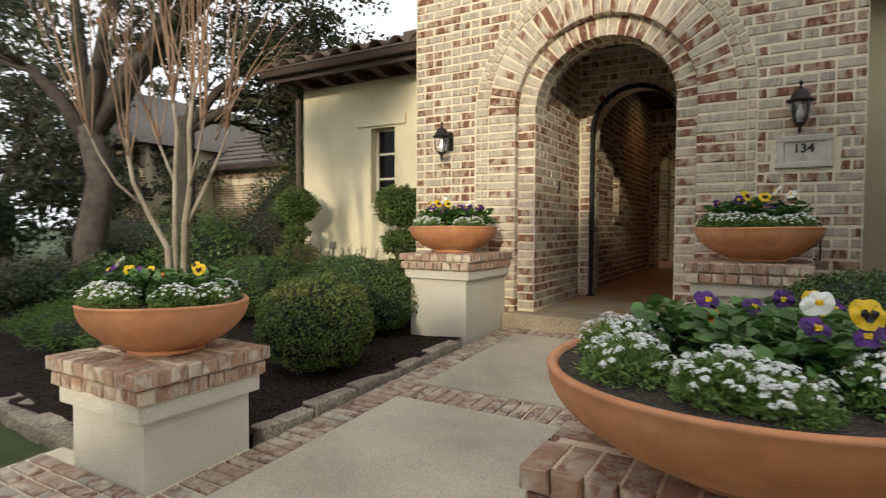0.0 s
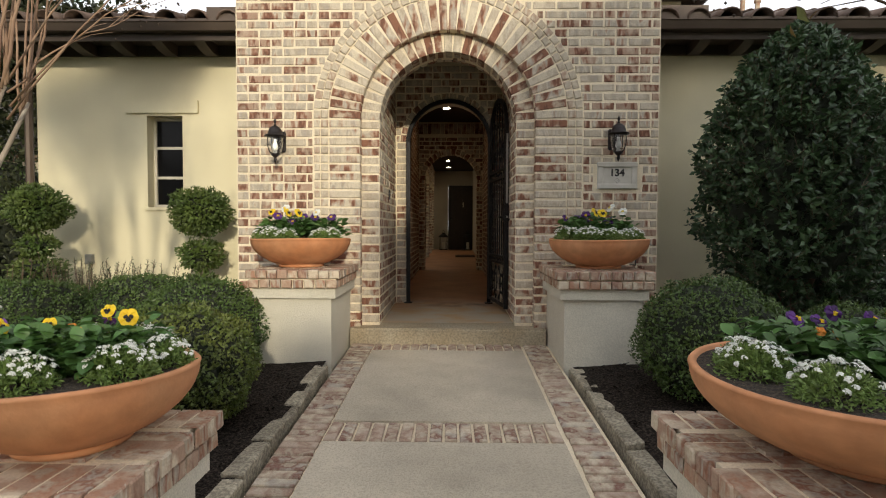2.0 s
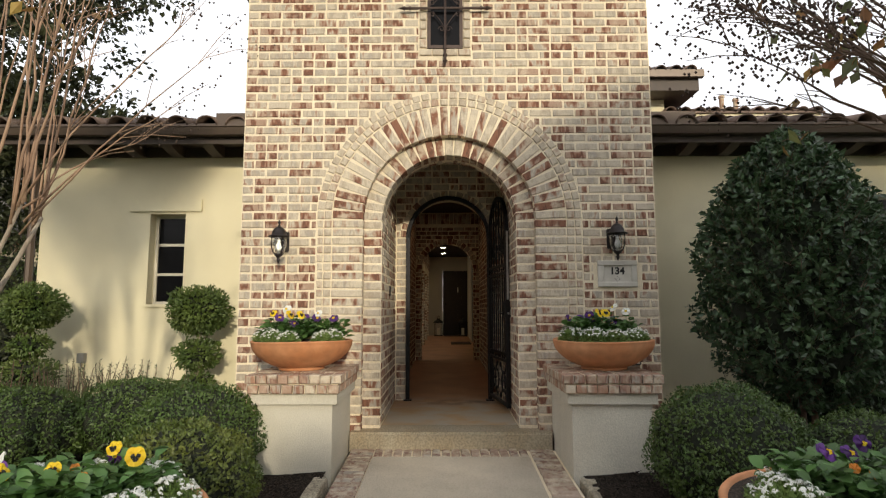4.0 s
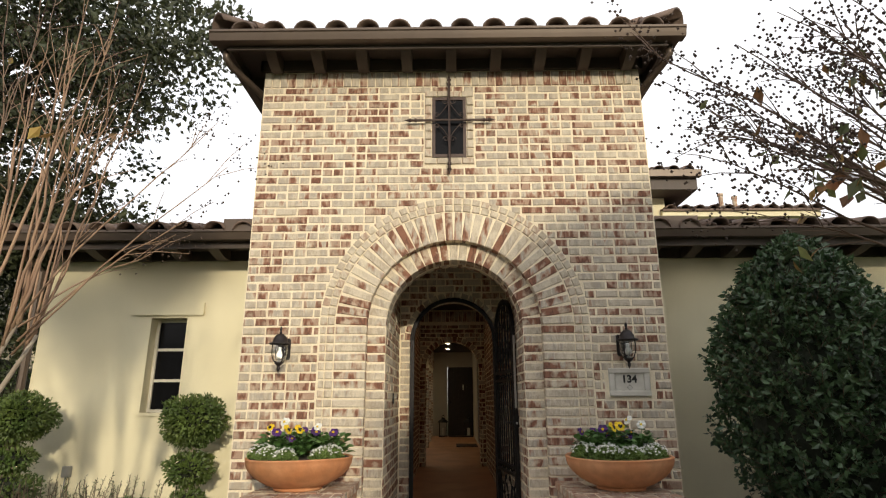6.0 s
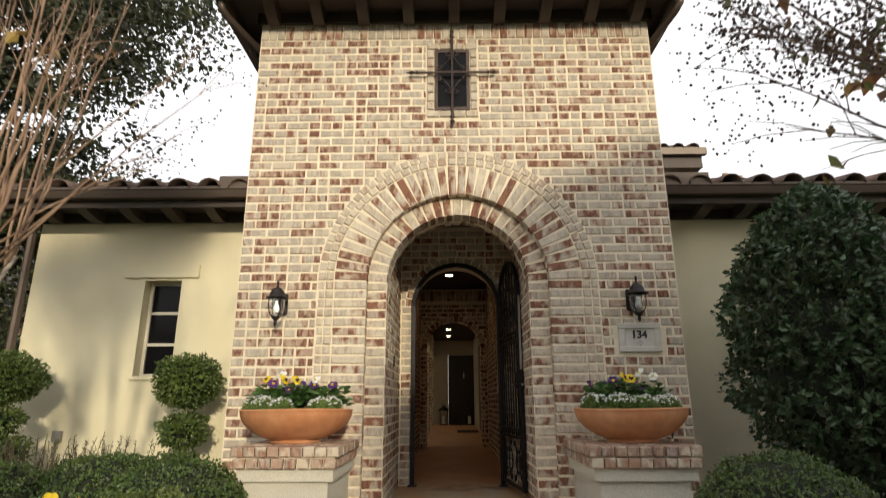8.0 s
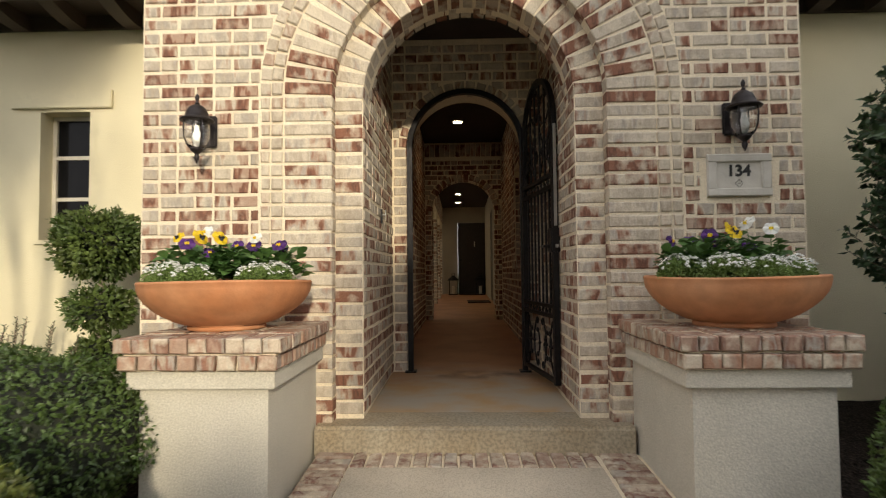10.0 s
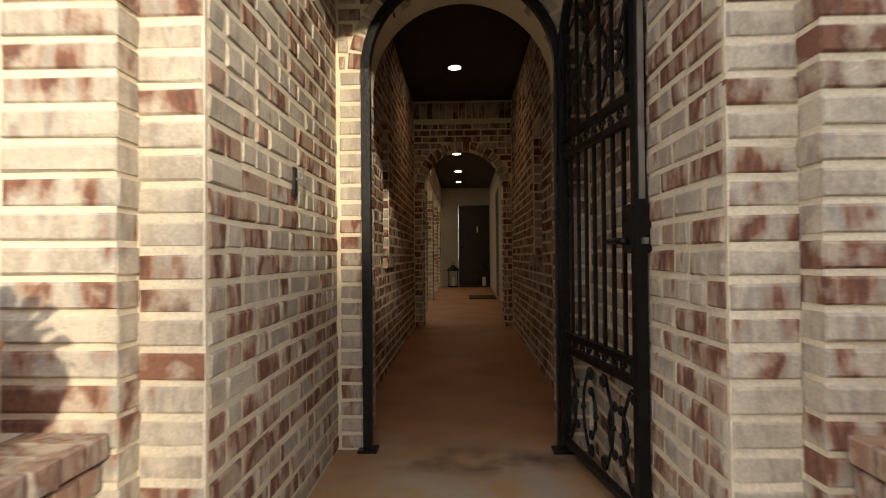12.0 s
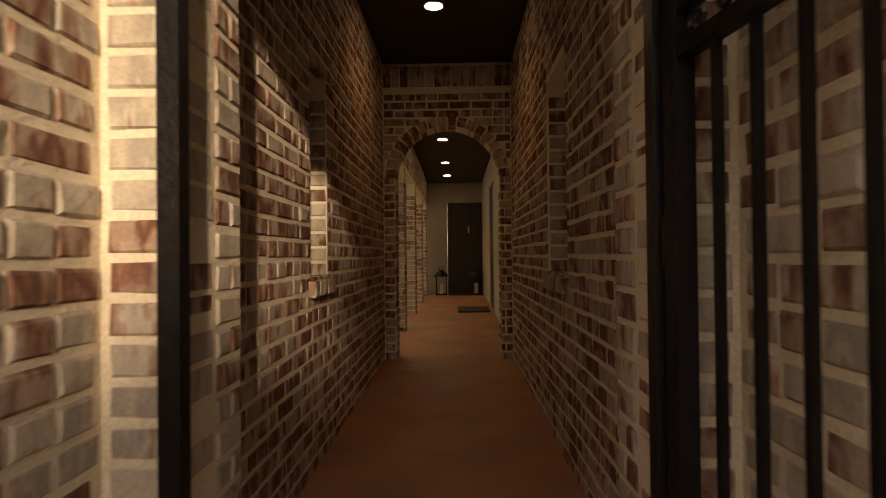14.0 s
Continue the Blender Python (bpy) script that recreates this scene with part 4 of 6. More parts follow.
# wing roofs
for s, name in ((-1, "left_wing_roof"), (1, "right_wing_roof")):
    r = tagged(empty(name, pose(0, 0, 0), "low brown barrel-tiled wing roof with dark eaves and gutter", "roof"), kind="structure")
    x0, x1 = (WX0 - .25, TOWER_X[0] - .012) if s < 0 else (TOWER_X[1] + .012, WX1 + .3)
    part("soffit", boxes((x0, x1, .56, 5.6, 2.72, 2.75)), M_EAVE, r, "dark soffit")
    part("fascia", boxes((x0, x1, .555, .58, 2.64, 2.79)), M_EAVE, r)
    part("frieze_board", boxes((max(x0, WX0), min(x1, WX1), WING_Y - .03, WING_Y + .2, WING_TOP + .002, 2.72)), M_EAVE, r)
    gx = (x0, x1) if s < 0 else (x0 + .02, x1)
    gutter(r, *gx, .425, 2.80)
    n = 6 if s < 0 else 14
    for i in range(n):
        corbel(r, pose(x0 + .45 + .42 * i if s < 0 else x0 + .2 + .42 * i, WING_Y - .031, 2.719), w=.11, d=.36, h=.11)
    roof_side("roof_slope", r, (x0, .45, 2.80), 0, x1 - x0, 2.5, 17, s < 0, s > 0)
    part("flashing", boxes((x1 - .40, x1, .44, .47, 2.80, 2.91)) if s < 0 else boxes((x0 + .12, x0 + .55, .44, .47, 2.80, 2.91)), M_GUTTER, r, "bronze splash guard")
    part("back_slope", boxes((x0 + (2.4 if s < 0 else 0), x1 - (2.4 if s > 0 else 0), 2.95, 5.6, 2.75, 3.3)), M_TILE, r)
# left wing's corner downspout
bm = bmesh.new()
tube(bm, [(-4.42, .62, 2.72), (-4.42, .75, 2.6), (-4.40, .95, 2.5), (-4.40, .95, -.3)], .04, 8)
tagged(part("corner_downspout", bm, M_GUTTER), "bronze downspout on the wing's corner", "downspout")

# upper storey and further roof behind the right wing
up = tagged(empty("upper_storey", pose(4.0, 6.0, 4.0), "cream upper storey with a tiled roof behind the right wing", "house wing"), kind="structure")
part("wall", boxes((-2.4, .30, 0, 2, -1.4, 1.15)), M_STUCCO, up)
part("eave", boxes((-2.8, .78, -.5, 2.3, 1.15, 1.5)), M_EAVE, up)
part("gutter", boxes((-2.8, .84, -.62, -.5, 1.38, 1.52)), M_GUTTER, up)
roof_side("roof_slope", up, (-2.8, -.6, 1.52), 0, 3.62, 1.8, 20, False, True)
back = tagged(empty("rear_roof", pose(4.6, 6.0, 4.6), "long tiled roof behind the right wing", "roof"), kind="structure")
part("eave", boxes((-.4, 2.75, -.1, 1.0, .12, .26)), M_STUCCO, back)
roof_side("roof_slope", back, (-.4, -.15, .27), 0, 3.2, 1.0, 14, False, False)
for x, h in ((.9, .34), (1.18, .28)):
    p = tagged(part("vent_pipe", lathe([(0, 0), (.045, 0), (.045, h), (.06, h), (.06, h + .05), (0, h + .05)], 12), M_CAP), "brown vent pipe on the rear roof", "vent pipe", "vent pipes")
    p.location = (4.6 + x, 6.1, 4.88)

# ---- ground, walkway, beds ----
def sheet(x0, x1, y0, y1, zf, nx, ny):
    bm = bmesh.new()
    g = [[bm.verts.new((x0 + (x1 - x0) * i / nx, y0 + (y1 - y0) * j / ny, 0)) for i in range(nx + 1)] for j in range(ny + 1)]
    for row in g:
        for v in row:
            v.co.z = zf(v.co.x, v.co.y)
    for j in range(ny):
        for i in range(nx):
            bm.faces.new((g[j][i], g[j][i + 1], g[j + 1][i + 1], g[j + 1][i]))
    return bm


def lawn_z(x, y):
    r = max(abs(x), abs(y))
    base = max(-.40, min(slope(min(y, 0)) - .10, -.28)) - .1 * min(1, max(0, (r - 8) / 20))
    return base + .02 * noise.noise((x * .7, y * .7, 0))


ground = structure("ground", sheet(-400, 400, -400, 400, lambda x, y: lawn_z(x, y) if max(abs(x), abs(y)) < 60 else -.5, 160, 160), M_LAWN, "dull green lawn round the house", True)
structure("lawn", sheet(-14, 8, -9, 9, lawn_z, 60, 60), M_LAWN, "winter lawn in front of the house", True)


def mulch_z(x, y):
    return max(slope(min(y, 0)), -.33) + .035 + .03 * noise.noise((x * 2.2, y * 2.2, 3)) + .012 * noise.noise((x * 11, y * 11, 5))


structure("bed_west", sheet(-6.2, -.93, -3.22, 1.02, mulch_z, 90, 70), M_MULCH, "black mulch bed beside the walkway", True)
structure("bed_east", sheet(.90, 7.4, -2.95, 1.02, mulch_z, 90, 70), M_MULCH, "black mulch bed beside the walkway", True)
chips = bmesh.new()
for i in range(900):
    s = rnd.choice((-1, 1))
    x, y = (rnd.uniform(.98, 2.2) if s > 0 else rnd.uniform(-2.4, -1.0)), rnd.uniform(-2.7, -.2)
    m = pose(x, y, mulch_z(x, y) + .004, rnd.uniform(-25, 25), rnd.uniform(-25, 25), rnd.uniform(0, 360))
    a, b = rnd.uniform(.008, .03), rnd.uniform(.003, .008)
    vs = box(chips, -a, a, -b, b, -.002, .002)
    for v in vs:
        v.co = m @ v.co
tagged(part("mulch_chips", chips, M_MULCH), "loose dark wood chips on the beds", "mulch", kind="stuff")

# the walk: concrete slabs in a brick frame
BX0, BX1, IX0, IX1 = -.865, .835, -.665, .60
structure("walkway_bed", strip(BX0, BX1, [-6.5 + .5 * i for i in range(14)], lambda y: slope(y) - .012, .15), M_MORTAR, "mortar bed of the walkway")
slab_y = [(-.20, -1.72), (-1.98, -3.62), (-3.88, -6.5)]
walk_slabs = empty("walkway", pose(0, 0, 0), "pale concrete walkway slabs framed in old brick", "walkway")
tagged(walk_slabs, kind="structure")
for y1, y0 in slab_y:
    part("slab", strip(IX0 + .006, IX1 - .006, [y0 + .006, (y0 + y1) / 2, y1 - .006], lambda y: slope(y) + .002, .05), M_CONCRETE, walk_slabs)
TILT = math.degrees(math.atan(.047))


def paver(x, y, turn, l=.19, w=.062):
    return (pose(x, y, slope(y) + .004 + rnd.uniform(-.003, .002), -90 + TILT, 0, 0) @ pose(0, 0, 0, rnd.uniform(-1, 1), turn + rnd.uniform(-1.2, 1.2), 0), l, w, .05)


rows = []
y = -.04
while y > -4.6:
    rows += [paver((BX0 + IX0) / 2, y, 0), paver((BX1 + IX1) / 2, y, 0)]
    y -= .0765
for yc, in ((-.10,), (-1.85,), (-3.75,)):
    k = 16
    w = (IX1 - IX0) / k
    rows += [paver(IX0 + w * (i + .5), yc, 90, .235 if yc < -1 else .19, w - .014) for i in range(k)]
# the brick pads round the front piers
for s in (-1, 1):
    for i in range(9):
        for j in range(4):
            x = XC + s * (.93 + .21 * j)
            rows.append(paver(x, -3.45 - .0765 * i, 0))
lay(walk_slabs, rows, 300, M_PAVER, "paver")
structure("pad_bed", strip(-1.73, BX0, [-4.2, -3.3, -2.9], lambda y: slope(y) - .012, .12), M_MORTAR, "mortar bed under the pier")
structure("pad_bed_east", strip(BX1, 1.7, [-4.2, -3.3, -2.9], lambda y: slope(y) - .012, .12), M_MORTAR, "mortar bed under the pier")


def kerb_stone(p, q, w, h, sink=.12):
    """A rough-cut kerb stone from p to q on the plan."""
    p, q = Vector(p), Vector(q)
    d = q - p
    l = d.length - rnd.uniform(.006, .014)
    bm = boxes((-l / 2, l / 2, -w / 2, w / 2, -sink, h))
    bmesh.ops.subdivide_edges(bm, edges=bm.edges[:], cuts=3, use_grid_fill=True)
    seed = rnd.uniform(0, 99)
    for v in bm.verts:
        v.co += Vector((noise.noise(v.co * 9 + Vector((seed, 0, 0))), noise.noise(v.co * 9 + Vector((0, seed, 0))), noise.noise(v.co * 9 + Vector((0, 0, seed))))) * .012
    bmesh.ops.bevel(bm, geom=[e for e in bm.edges if len(e.link_faces) == 2 and e.calc_face_angle(0) > 1.0], offset=.008, segments=1, affect="EDGES")
    ob = part("kerb_stone", bm, M_STONE, None, "", False)
    c = (p + q) / 2
    ob.matrix_world = pose(c.x, c.y, max(slope(c.y), -.36), -math.degrees(math.atan(.047)) * 0, 0, math.degrees(math.atan2(d.y, d.x)))
    return tagged(ob, "weathered limestone kerb stone along the mulch bed", "kerb stone", "kerb stones")


for s, x in ((-1, -.935), (1, .905)):
    y = -.78
    while y > -2.78:
        l = rnd.uniform(.34, .52)
        kerb_stone((x + s * rnd.uniform(0, .012), y), (x + s * rnd.uniform(0, .012), max(y - l, -2.80)), .098, rnd.uniform(.038, .05))
        y -= l
for a, b in (((-1.48, -3.24), (-1.95, -3.25)), ((-1.95, -3.25), (-2.4, -3.22)), ((-2.4, -3.22), (-2.9, -3.14)), ((-2.9, -3.14), (-3.45, -3.02)), ((-3.45, -3.02), (-4.0, -2.9)), ((1.5, -3.0), (2.0, -2.98)), ((2.0, -2.98), (2.5, -2.9))):
    kerb_stone(a, b, .15, .035)

# grass near the kerb
blades_v, blades_f = [], []
for i in range(30000):
    x, y = rnd.uniform(-3.6, -1.45), rnd.uniform(-4.6, -3.34)
    if x > -1.8 and y > -4.2:
        continue
    z, h, a = lawn_z(x, y) - .005, rnd.uniform(.025, .07), rnd.uniform(0, 6.3)
    dx, dy = .0032 * math.cos(a), .0032 * math.sin(a)
    bx, by = rnd.uniform(-.02, .02), rnd.uniform(-.02, .02)
    k = len(blades_v)
    blades_v += [(x - dx, y - dy, z), (x + dx, y + dy, z), (x + bx, y + by, z + h)]
    blades_f.append((k, k + 1, k + 2))
me = bpy.data.meshes.new("grass")
me.from_pydata(blades_v, [], blades_f)
me.materials.append(M_GRASS)
tagged(new("grass", me), "short winter grass beside the kerb", "grass", kind="stuff")


# ---- brick-capped piers and bowls ----
def cap_course(cx, cy, hx, hy, z, h, back):
    """A course of bricks laid header-out round a cap; back: whether its far side shows too."""
    rows = []
    w = .078
    nx, ny = round(2 * hx / w), round(2 * hy / w)
    for i in range(nx):
        x = cx - hx + 2 * hx * (i + .5) / nx
        rows.append((pose(x, cy - hy, z + h / 2) @ pose(0, rnd.uniform(-.004, .003), 0), 2 * hx / nx - .008, h - .010, .19))
        if back:
            rows.append((pose(x, cy + hy, z + h / 2, 0, 0, 180), 2 * hx / nx - .008, h - .010, .19))
    for i in range(ny):
        y = cy - hy + 2 * hy * (i + .5) / ny
        if y - .04 < cy - hy + .19 or (back and y + .04 > cy + hy - .19):
            l = .075
        else:
            l = .19
        rows.append((pose(cx + hx, y, z + h / 2, 0, 0, 90) @ pose(0, rnd.uniform(-.004, .003), 0), 2 * hy / ny - .008, h - .010, min(l, .19) - .001 if l > .1 else .006))
        rows.append((pose(cx - hx, y, z + h / 2, 0, 0, -90) @ pose(0, rnd.uniform(-.004, .003), 0), 2 * hy / ny - .008, h - .010, l - .001 if l > .1 else .006))
    return rows


def pier_post(cx, cy, hx, hy, z0, z_top, back):
    e = tagged(empty("entry_pier", pose(cx, cy, z0), "white stuccoed pier with a two-course old brick cap", "pier", "entry piers"))
    bz = z_top - z0
    y1 = hy - .075 if back else hy
    bm = boxes((-hx + .075, hx - .075, -hy + .075, y1, -.1, bz - .215))
    part("body", bm, M_PLASTER, e)
    bm = boxes((-hx + .037, hx - .037, -hy + .037, y1 + (.037 if back else 0), bz - .2149, bz - .14))
    bmesh.ops.bevel(bm, geom=[g for g in bm.edges if g.calc_length() > .07], offset=.004, segments=2, affect="EDGES")
    part("stucco_band", bm, M_PLASTER, e)
    part("mortar_core", boxes((-hx + .03, hx - .03, -hy + .03, hy - (.03 if back else 0), bz - .1399, bz - .008)), M_MORTAR, e)
    rows = cap_course(0, 0, hx - .016, hy - .016 if back else hy, bz - .139, .068, back) + cap_course(0, 0, hx, hy, bz - .070, .070, back)
    # bricks in the middle of the top
    w = .078
    k = int((2 * hy - .40) / w)
    for i in range(max(k, 0)):
        y = -hy + .20 + w * (i + .5)
        for x in (-hx + .27, hx - .27):
            rows.append((pose(x, y, bz + rnd.uniform(-.002, 0), -90, 0, 0), hx * 2 / 2 - .21, w - .012, .04))
    lay(e, rows, 120, M_CAP)
    return e


CAP_T, CAP_A = .545, .195
pier_post(-1.163, -.345, .345, .423, slope(-.4), CAP_T, False)
pier_post(1.12, -.35, .36, .428, slope(-.4), CAP_T, False)
pier_post(-1.163, -3.153, .345, .335, slope(-3.1), CAP_A, True)
pier_post(1.10, -3.12, .36, .345, slope(-3.1), CAP_A, True)


def bowl(x, y, z, r, h, turn=0):
    e = empty("planter_bowl", pose(x, y, z, 0, 0, turn), "wide shallow terracotta bowl on the pier cap", "planter", "terracotta bowls")
    prof = [(0, 0), (r * .45, 0), (r * .455, .012), (r * .44, .02)]
    for i in range(13):
        f = i / 12
        prof.append((r * (.44 + .56 * math.sin(f * math.pi / 2) ** .92 * (1 - .0 * f)), .02 + (h - .02) * (f ** 1.25)))
    prof += [(r + .003, h + .004), (r - .004, h + .012), (r - .022, h + .010), (r - .03, h - .02), (r - .06, h - .05), (0, h - .06)]
    bm = lathe(prof, 72)
    for v in bm.verts:
        a = math.atan2(v.co.y, v.co.x)
        v.co.z += .004 * math.sin(2 * a + x * 3) * (v.co.z / h)
        v.co.x *= 1 + .006 * math.sin(3 * a)
    part("bowl", bm, M_TERRA, e, "", True)
    bm = bmesh.new()
    c = bm.verts.new((0, 0, h + .004))
    rings = []
    for k in range(1, 9):
        q = (r - .026) * k / 8
        rings.append([bm.verts.new((q * math.cos(t * math.pi / 24), q * math.sin(t * math.pi / 24), h - .004 + .012 * (1 - k / 8) + .008 * rnd.random())) for t in range(48)])
    for t in range(48):
        bm.faces.new((c, rings[0][t], rings[0][(t + 1) % 48]))
    for a, b in zip(rings, rings[1:]):
        for t in range(48):
            bm.faces.new((a[t], b[t], b[(t + 1) % 48], a[(t + 1) % 48]))
    part("soil", bm, M_SOIL, e, "dark crumbly potting soil", True)
    return e


# ---- leaves ----
def leaf_cloud(name, pts, nrm, size, material, parent=None, aspect=1.9, spread=.9, seed=1, fold=.25, lie=None):
    """Many small pointed leaves, one folded blade each, turned about the normals given."""
    g = np.random.default_rng(seed)
    n = len(pts)
    pts, nrm = np.asarray(pts, float), np.asarray(nrm, float)
    if lie is None:
        d = nrm + g.normal(0, spread, (n, 3))
        d /= np.linalg.norm(d, axis=1)[:, None] + 1e-9
        a = np.cross(d, g.normal(0, 1, (n, 3)))
    else:
        out = nrm + g.normal(0, spread * .6, (n, 3))
        t = np.cross(out, g.normal(0, 1, (n, 3)))
        t /= np.linalg.norm(t, axis=1)[:, None] + 1e-9
        d = t + out * lie
        d /= np.linalg.norm(d, axis=1)[:, None] + 1e-9
        a = np.cross(d, out)
    a /= np.linalg.norm(a, axis=1)[:, None] + 1e-9
    b = np.cross(d, a)
    s = (size * g.uniform(.65, 1.35, n))[:, None]
    tip, side, mid = d * s * aspect, a * s * .5, d * s * aspect * .45 + b * s * fold
    v = np.stack([pts, pts + mid + side, pts + tip, pts + mid - side], 1).reshape(-1, 3)
    k = np.arange(n)[:, None] * 4
    f = np.concatenate([k + np.array([[0, 1, 2]]), k + np.array([[0, 2, 3]])], 1).reshape(-1, 3)
    me = bpy.data.meshes.new(name)
    me.from_pydata(v.tolist(), [], f.tolist())
    me.materials.append(material)
    ob = new(name, me)
    ob.parent = parent
    return tagged(ob, kind="stuff")


def lump_points(c, rad, n, seed, rough=.12, freq=2.5, zmin=-1.0, shell=.16):
    """Points and normals on a lumpy ellipsoid's outer shell."""
    g = np.random.default_rng(seed)
    u = g.normal(0, 1, (n * 2, 3))
    u /= np.linalg.norm(u, axis=1)[:, None]
    u = u[u[:, 2] > zmin][:n]
    k = np.array([1 + rough * (noise.noise((p[0] * freq + seed, p[1] * freq, p[2] * freq)) + .6 * noise.noise((p[0] * freq * 2.7, p[1] * freq * 2.7 + seed, p[2] * freq * 2.7))) for p in u])
    k *= 1 - shell * g.random(len(u)) ** 2
    return np.array(c) + u * np.array(rad) * k[:, None], u


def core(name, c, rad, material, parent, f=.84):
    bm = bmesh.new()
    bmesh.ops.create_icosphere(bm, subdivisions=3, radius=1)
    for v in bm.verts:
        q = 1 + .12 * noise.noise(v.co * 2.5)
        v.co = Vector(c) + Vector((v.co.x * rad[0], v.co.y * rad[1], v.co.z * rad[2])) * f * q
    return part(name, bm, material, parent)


# near-black cores behind the leaves: the shade inside the foliage is in their colour
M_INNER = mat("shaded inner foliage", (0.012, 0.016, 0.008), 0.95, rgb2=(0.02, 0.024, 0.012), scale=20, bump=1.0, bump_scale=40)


def boxwood(x, y, r, h, material, label, seed, n=9000, size=.016):
    z = mulch_z(x, y)
    e = empty("boxwood", pose(x, y, z), label, "shrub", "clipped boxwoods")
    c, rad = (0, 0, h * .5), (r, r, h * .54)
    core("shade_core", c, rad, M_INNER, e, .88)
    p, q = lump_points(c, rad, n, seed, .13, 2.2, -.8)
    leaf_cloud("foliage", p, q, size, material, e, 1.6, .8, seed, .2, .45)
    bm = bmesh.new()
    tube(bm, [(0, 0, -.05), (0, 0, h * .4)], .02, 6)
    part("stem", bm, M_TWIG, e)


boxwood(-1.45, -1.85, .40, .61, M_BOX2, "rounded boxwood with sunny yellow-green tips in black mulch", 11, 10000)
boxwood(-1.80, -.85, .44, .63, M_BOX, "rounded dark green boxwood beside the pier", 12, 9000)
boxwood(-2.50, -.35, .46, .58, M_BOX, "rounded dark green boxwood below the rosemary", 13, 8000)
boxwood(-3.10, -.75, .44, .60, M_BOX, "rounded dark green boxwood in the deep bed", 14, 8000)
boxwood(-3.9, -.3, .45, .55, M_BOX, "low dark boxwood near the topiary", 15, 6000)
boxwood(1.62, -1.35, .45, .71, M_BOX, "upright loose boxwood beside the walkway", 16, 10000)
boxwood(2.35, -1.55, .40, .58, M_BOX, "dark boxwood in shade under the holly", 17, 6000)


def branchy(bm, p, d, l, r, depth, g, tips, bend=.25, split=(2, 3), shrink=.68, up=.1):
    pts, radii = [Vector(p)], [r]
    q, d = Vector(p), Vector(d).normalized()
    for i in range(4):
        d = (d + Vector((g.uniform(-bend, bend), g.uniform(-bend, bend), g.uniform(-bend, bend) + up)) * .5).normalized()
        q = q + d * l / 4
        pts.append(q.copy())
        radii.append(r * (1 - .35 * (i + 1) / 4))
    tube(bm, pts, radii, 7 if r > .03 else 5 if r > .008 else 4)
    if depth == 0:
        tips.append((q, d))
        return
    for k in range(g.randint(*split)):
        a = d + Vector((g.uniform(-.65, .65), g.uniform(-.65, .65), g.uniform(-.3, .5)))
        branchy(bm, pts[g.choice((2, 3, 4, 4))], a, l * shrink * g.uniform(.8, 1.2), r * .6, depth - 1, g, tips, bend, split, shrink, up)


def topiary(x, y, tiers, label, seed):
    z = mulch_z(x, y)
    e = empty("topiary", pose(x, y, z), label, "topiary", "topiary trees")
    bm = bmesh.new()
    for dx in (-.012, .012):
        tube(bm, [(dx, 0, -.03), (dx * 2, .005, .4), (-dx, 0, .8), (dx, 0, tiers[0][0] - z)], .011, 6)
    part("stem", bm, M_BARK, e)
    for i, (tz, r, h, n) in enumerate(tiers):
        core("shade_core", (0, 0, tz - z), (r, r, h), M_INNER, e, .66)
        p, q = lump_points((0, 0, tz - z), (r, r, h), n, seed + i, .28, 2.4, -1, .4)
        leaf_cloud("leaf_ball", p, q, .023, M_TOPI, e, 1.7, 1.0, seed + i, .2, .7)


topiary(-2.44, .58, [(1.0, .275, .235, 3600), (.585, .205, .145, 1300), (.30, .16, .12, 700)], "clipped topiary with leafy balls against the stucco", 31)
topiary(-3.98, .48, [(1.03, .27, .21, 3600), (.68, .17, .10, 700), (.42, .24, .16, 1200)], "taller topiary with leafy balls by the wing's corner", 41)


def rosemary(x, y, n, h, seed):
    g = random.Random(seed)
    z = mulch_z(x, y)
    e = empty("rosemary", pose(x, y, z), "upright spiky rosemary bush along the stucco wall", "shrub", "rosemary bushes")
    bm = bmesh.new()
    pts, nr = [], []
    for i in range(n):
        a, b = g.uniform(-.42, .42), g.uniform(-.18, .18)
        hh = h * g.uniform(.7, 1.1)
        top = Vector((a * 1.25 + g.uniform(-.05, .05), b * 1.3, hh))
        base = Vector((a * .5, b * .5, 0))
        tube(bm, [base, (base + top) / 2 + Vector((a * .2, 0, 0)), top], [.006, .004, .002], 4)
        for k in range(55):
            f = .25 + .75 * k / 54
            pts.append(base.lerp(top, f) + Vector((a * .2 * (1 - abs(2 * f - 1)), 0, 0)))
            nr.append(Vector((g.uniform(-1, 1), g.uniform(-1, 1), .9)))
    tagged(part("stem", bm, M_TWIG, e), kind="stuff")
    leaf_cloud("foliage", [tuple(p) for p in pts], [tuple(v) for v in nr], .0065, M_ROSE, e, 4.2, .35, seed, .1)


for i, (x, y) in enumerate(((-3.55, .35), (-2.95, .30), (-4.1, .05), (-3.2, .05))):
    rosemary(x, y, 34, .62, 60 + i)


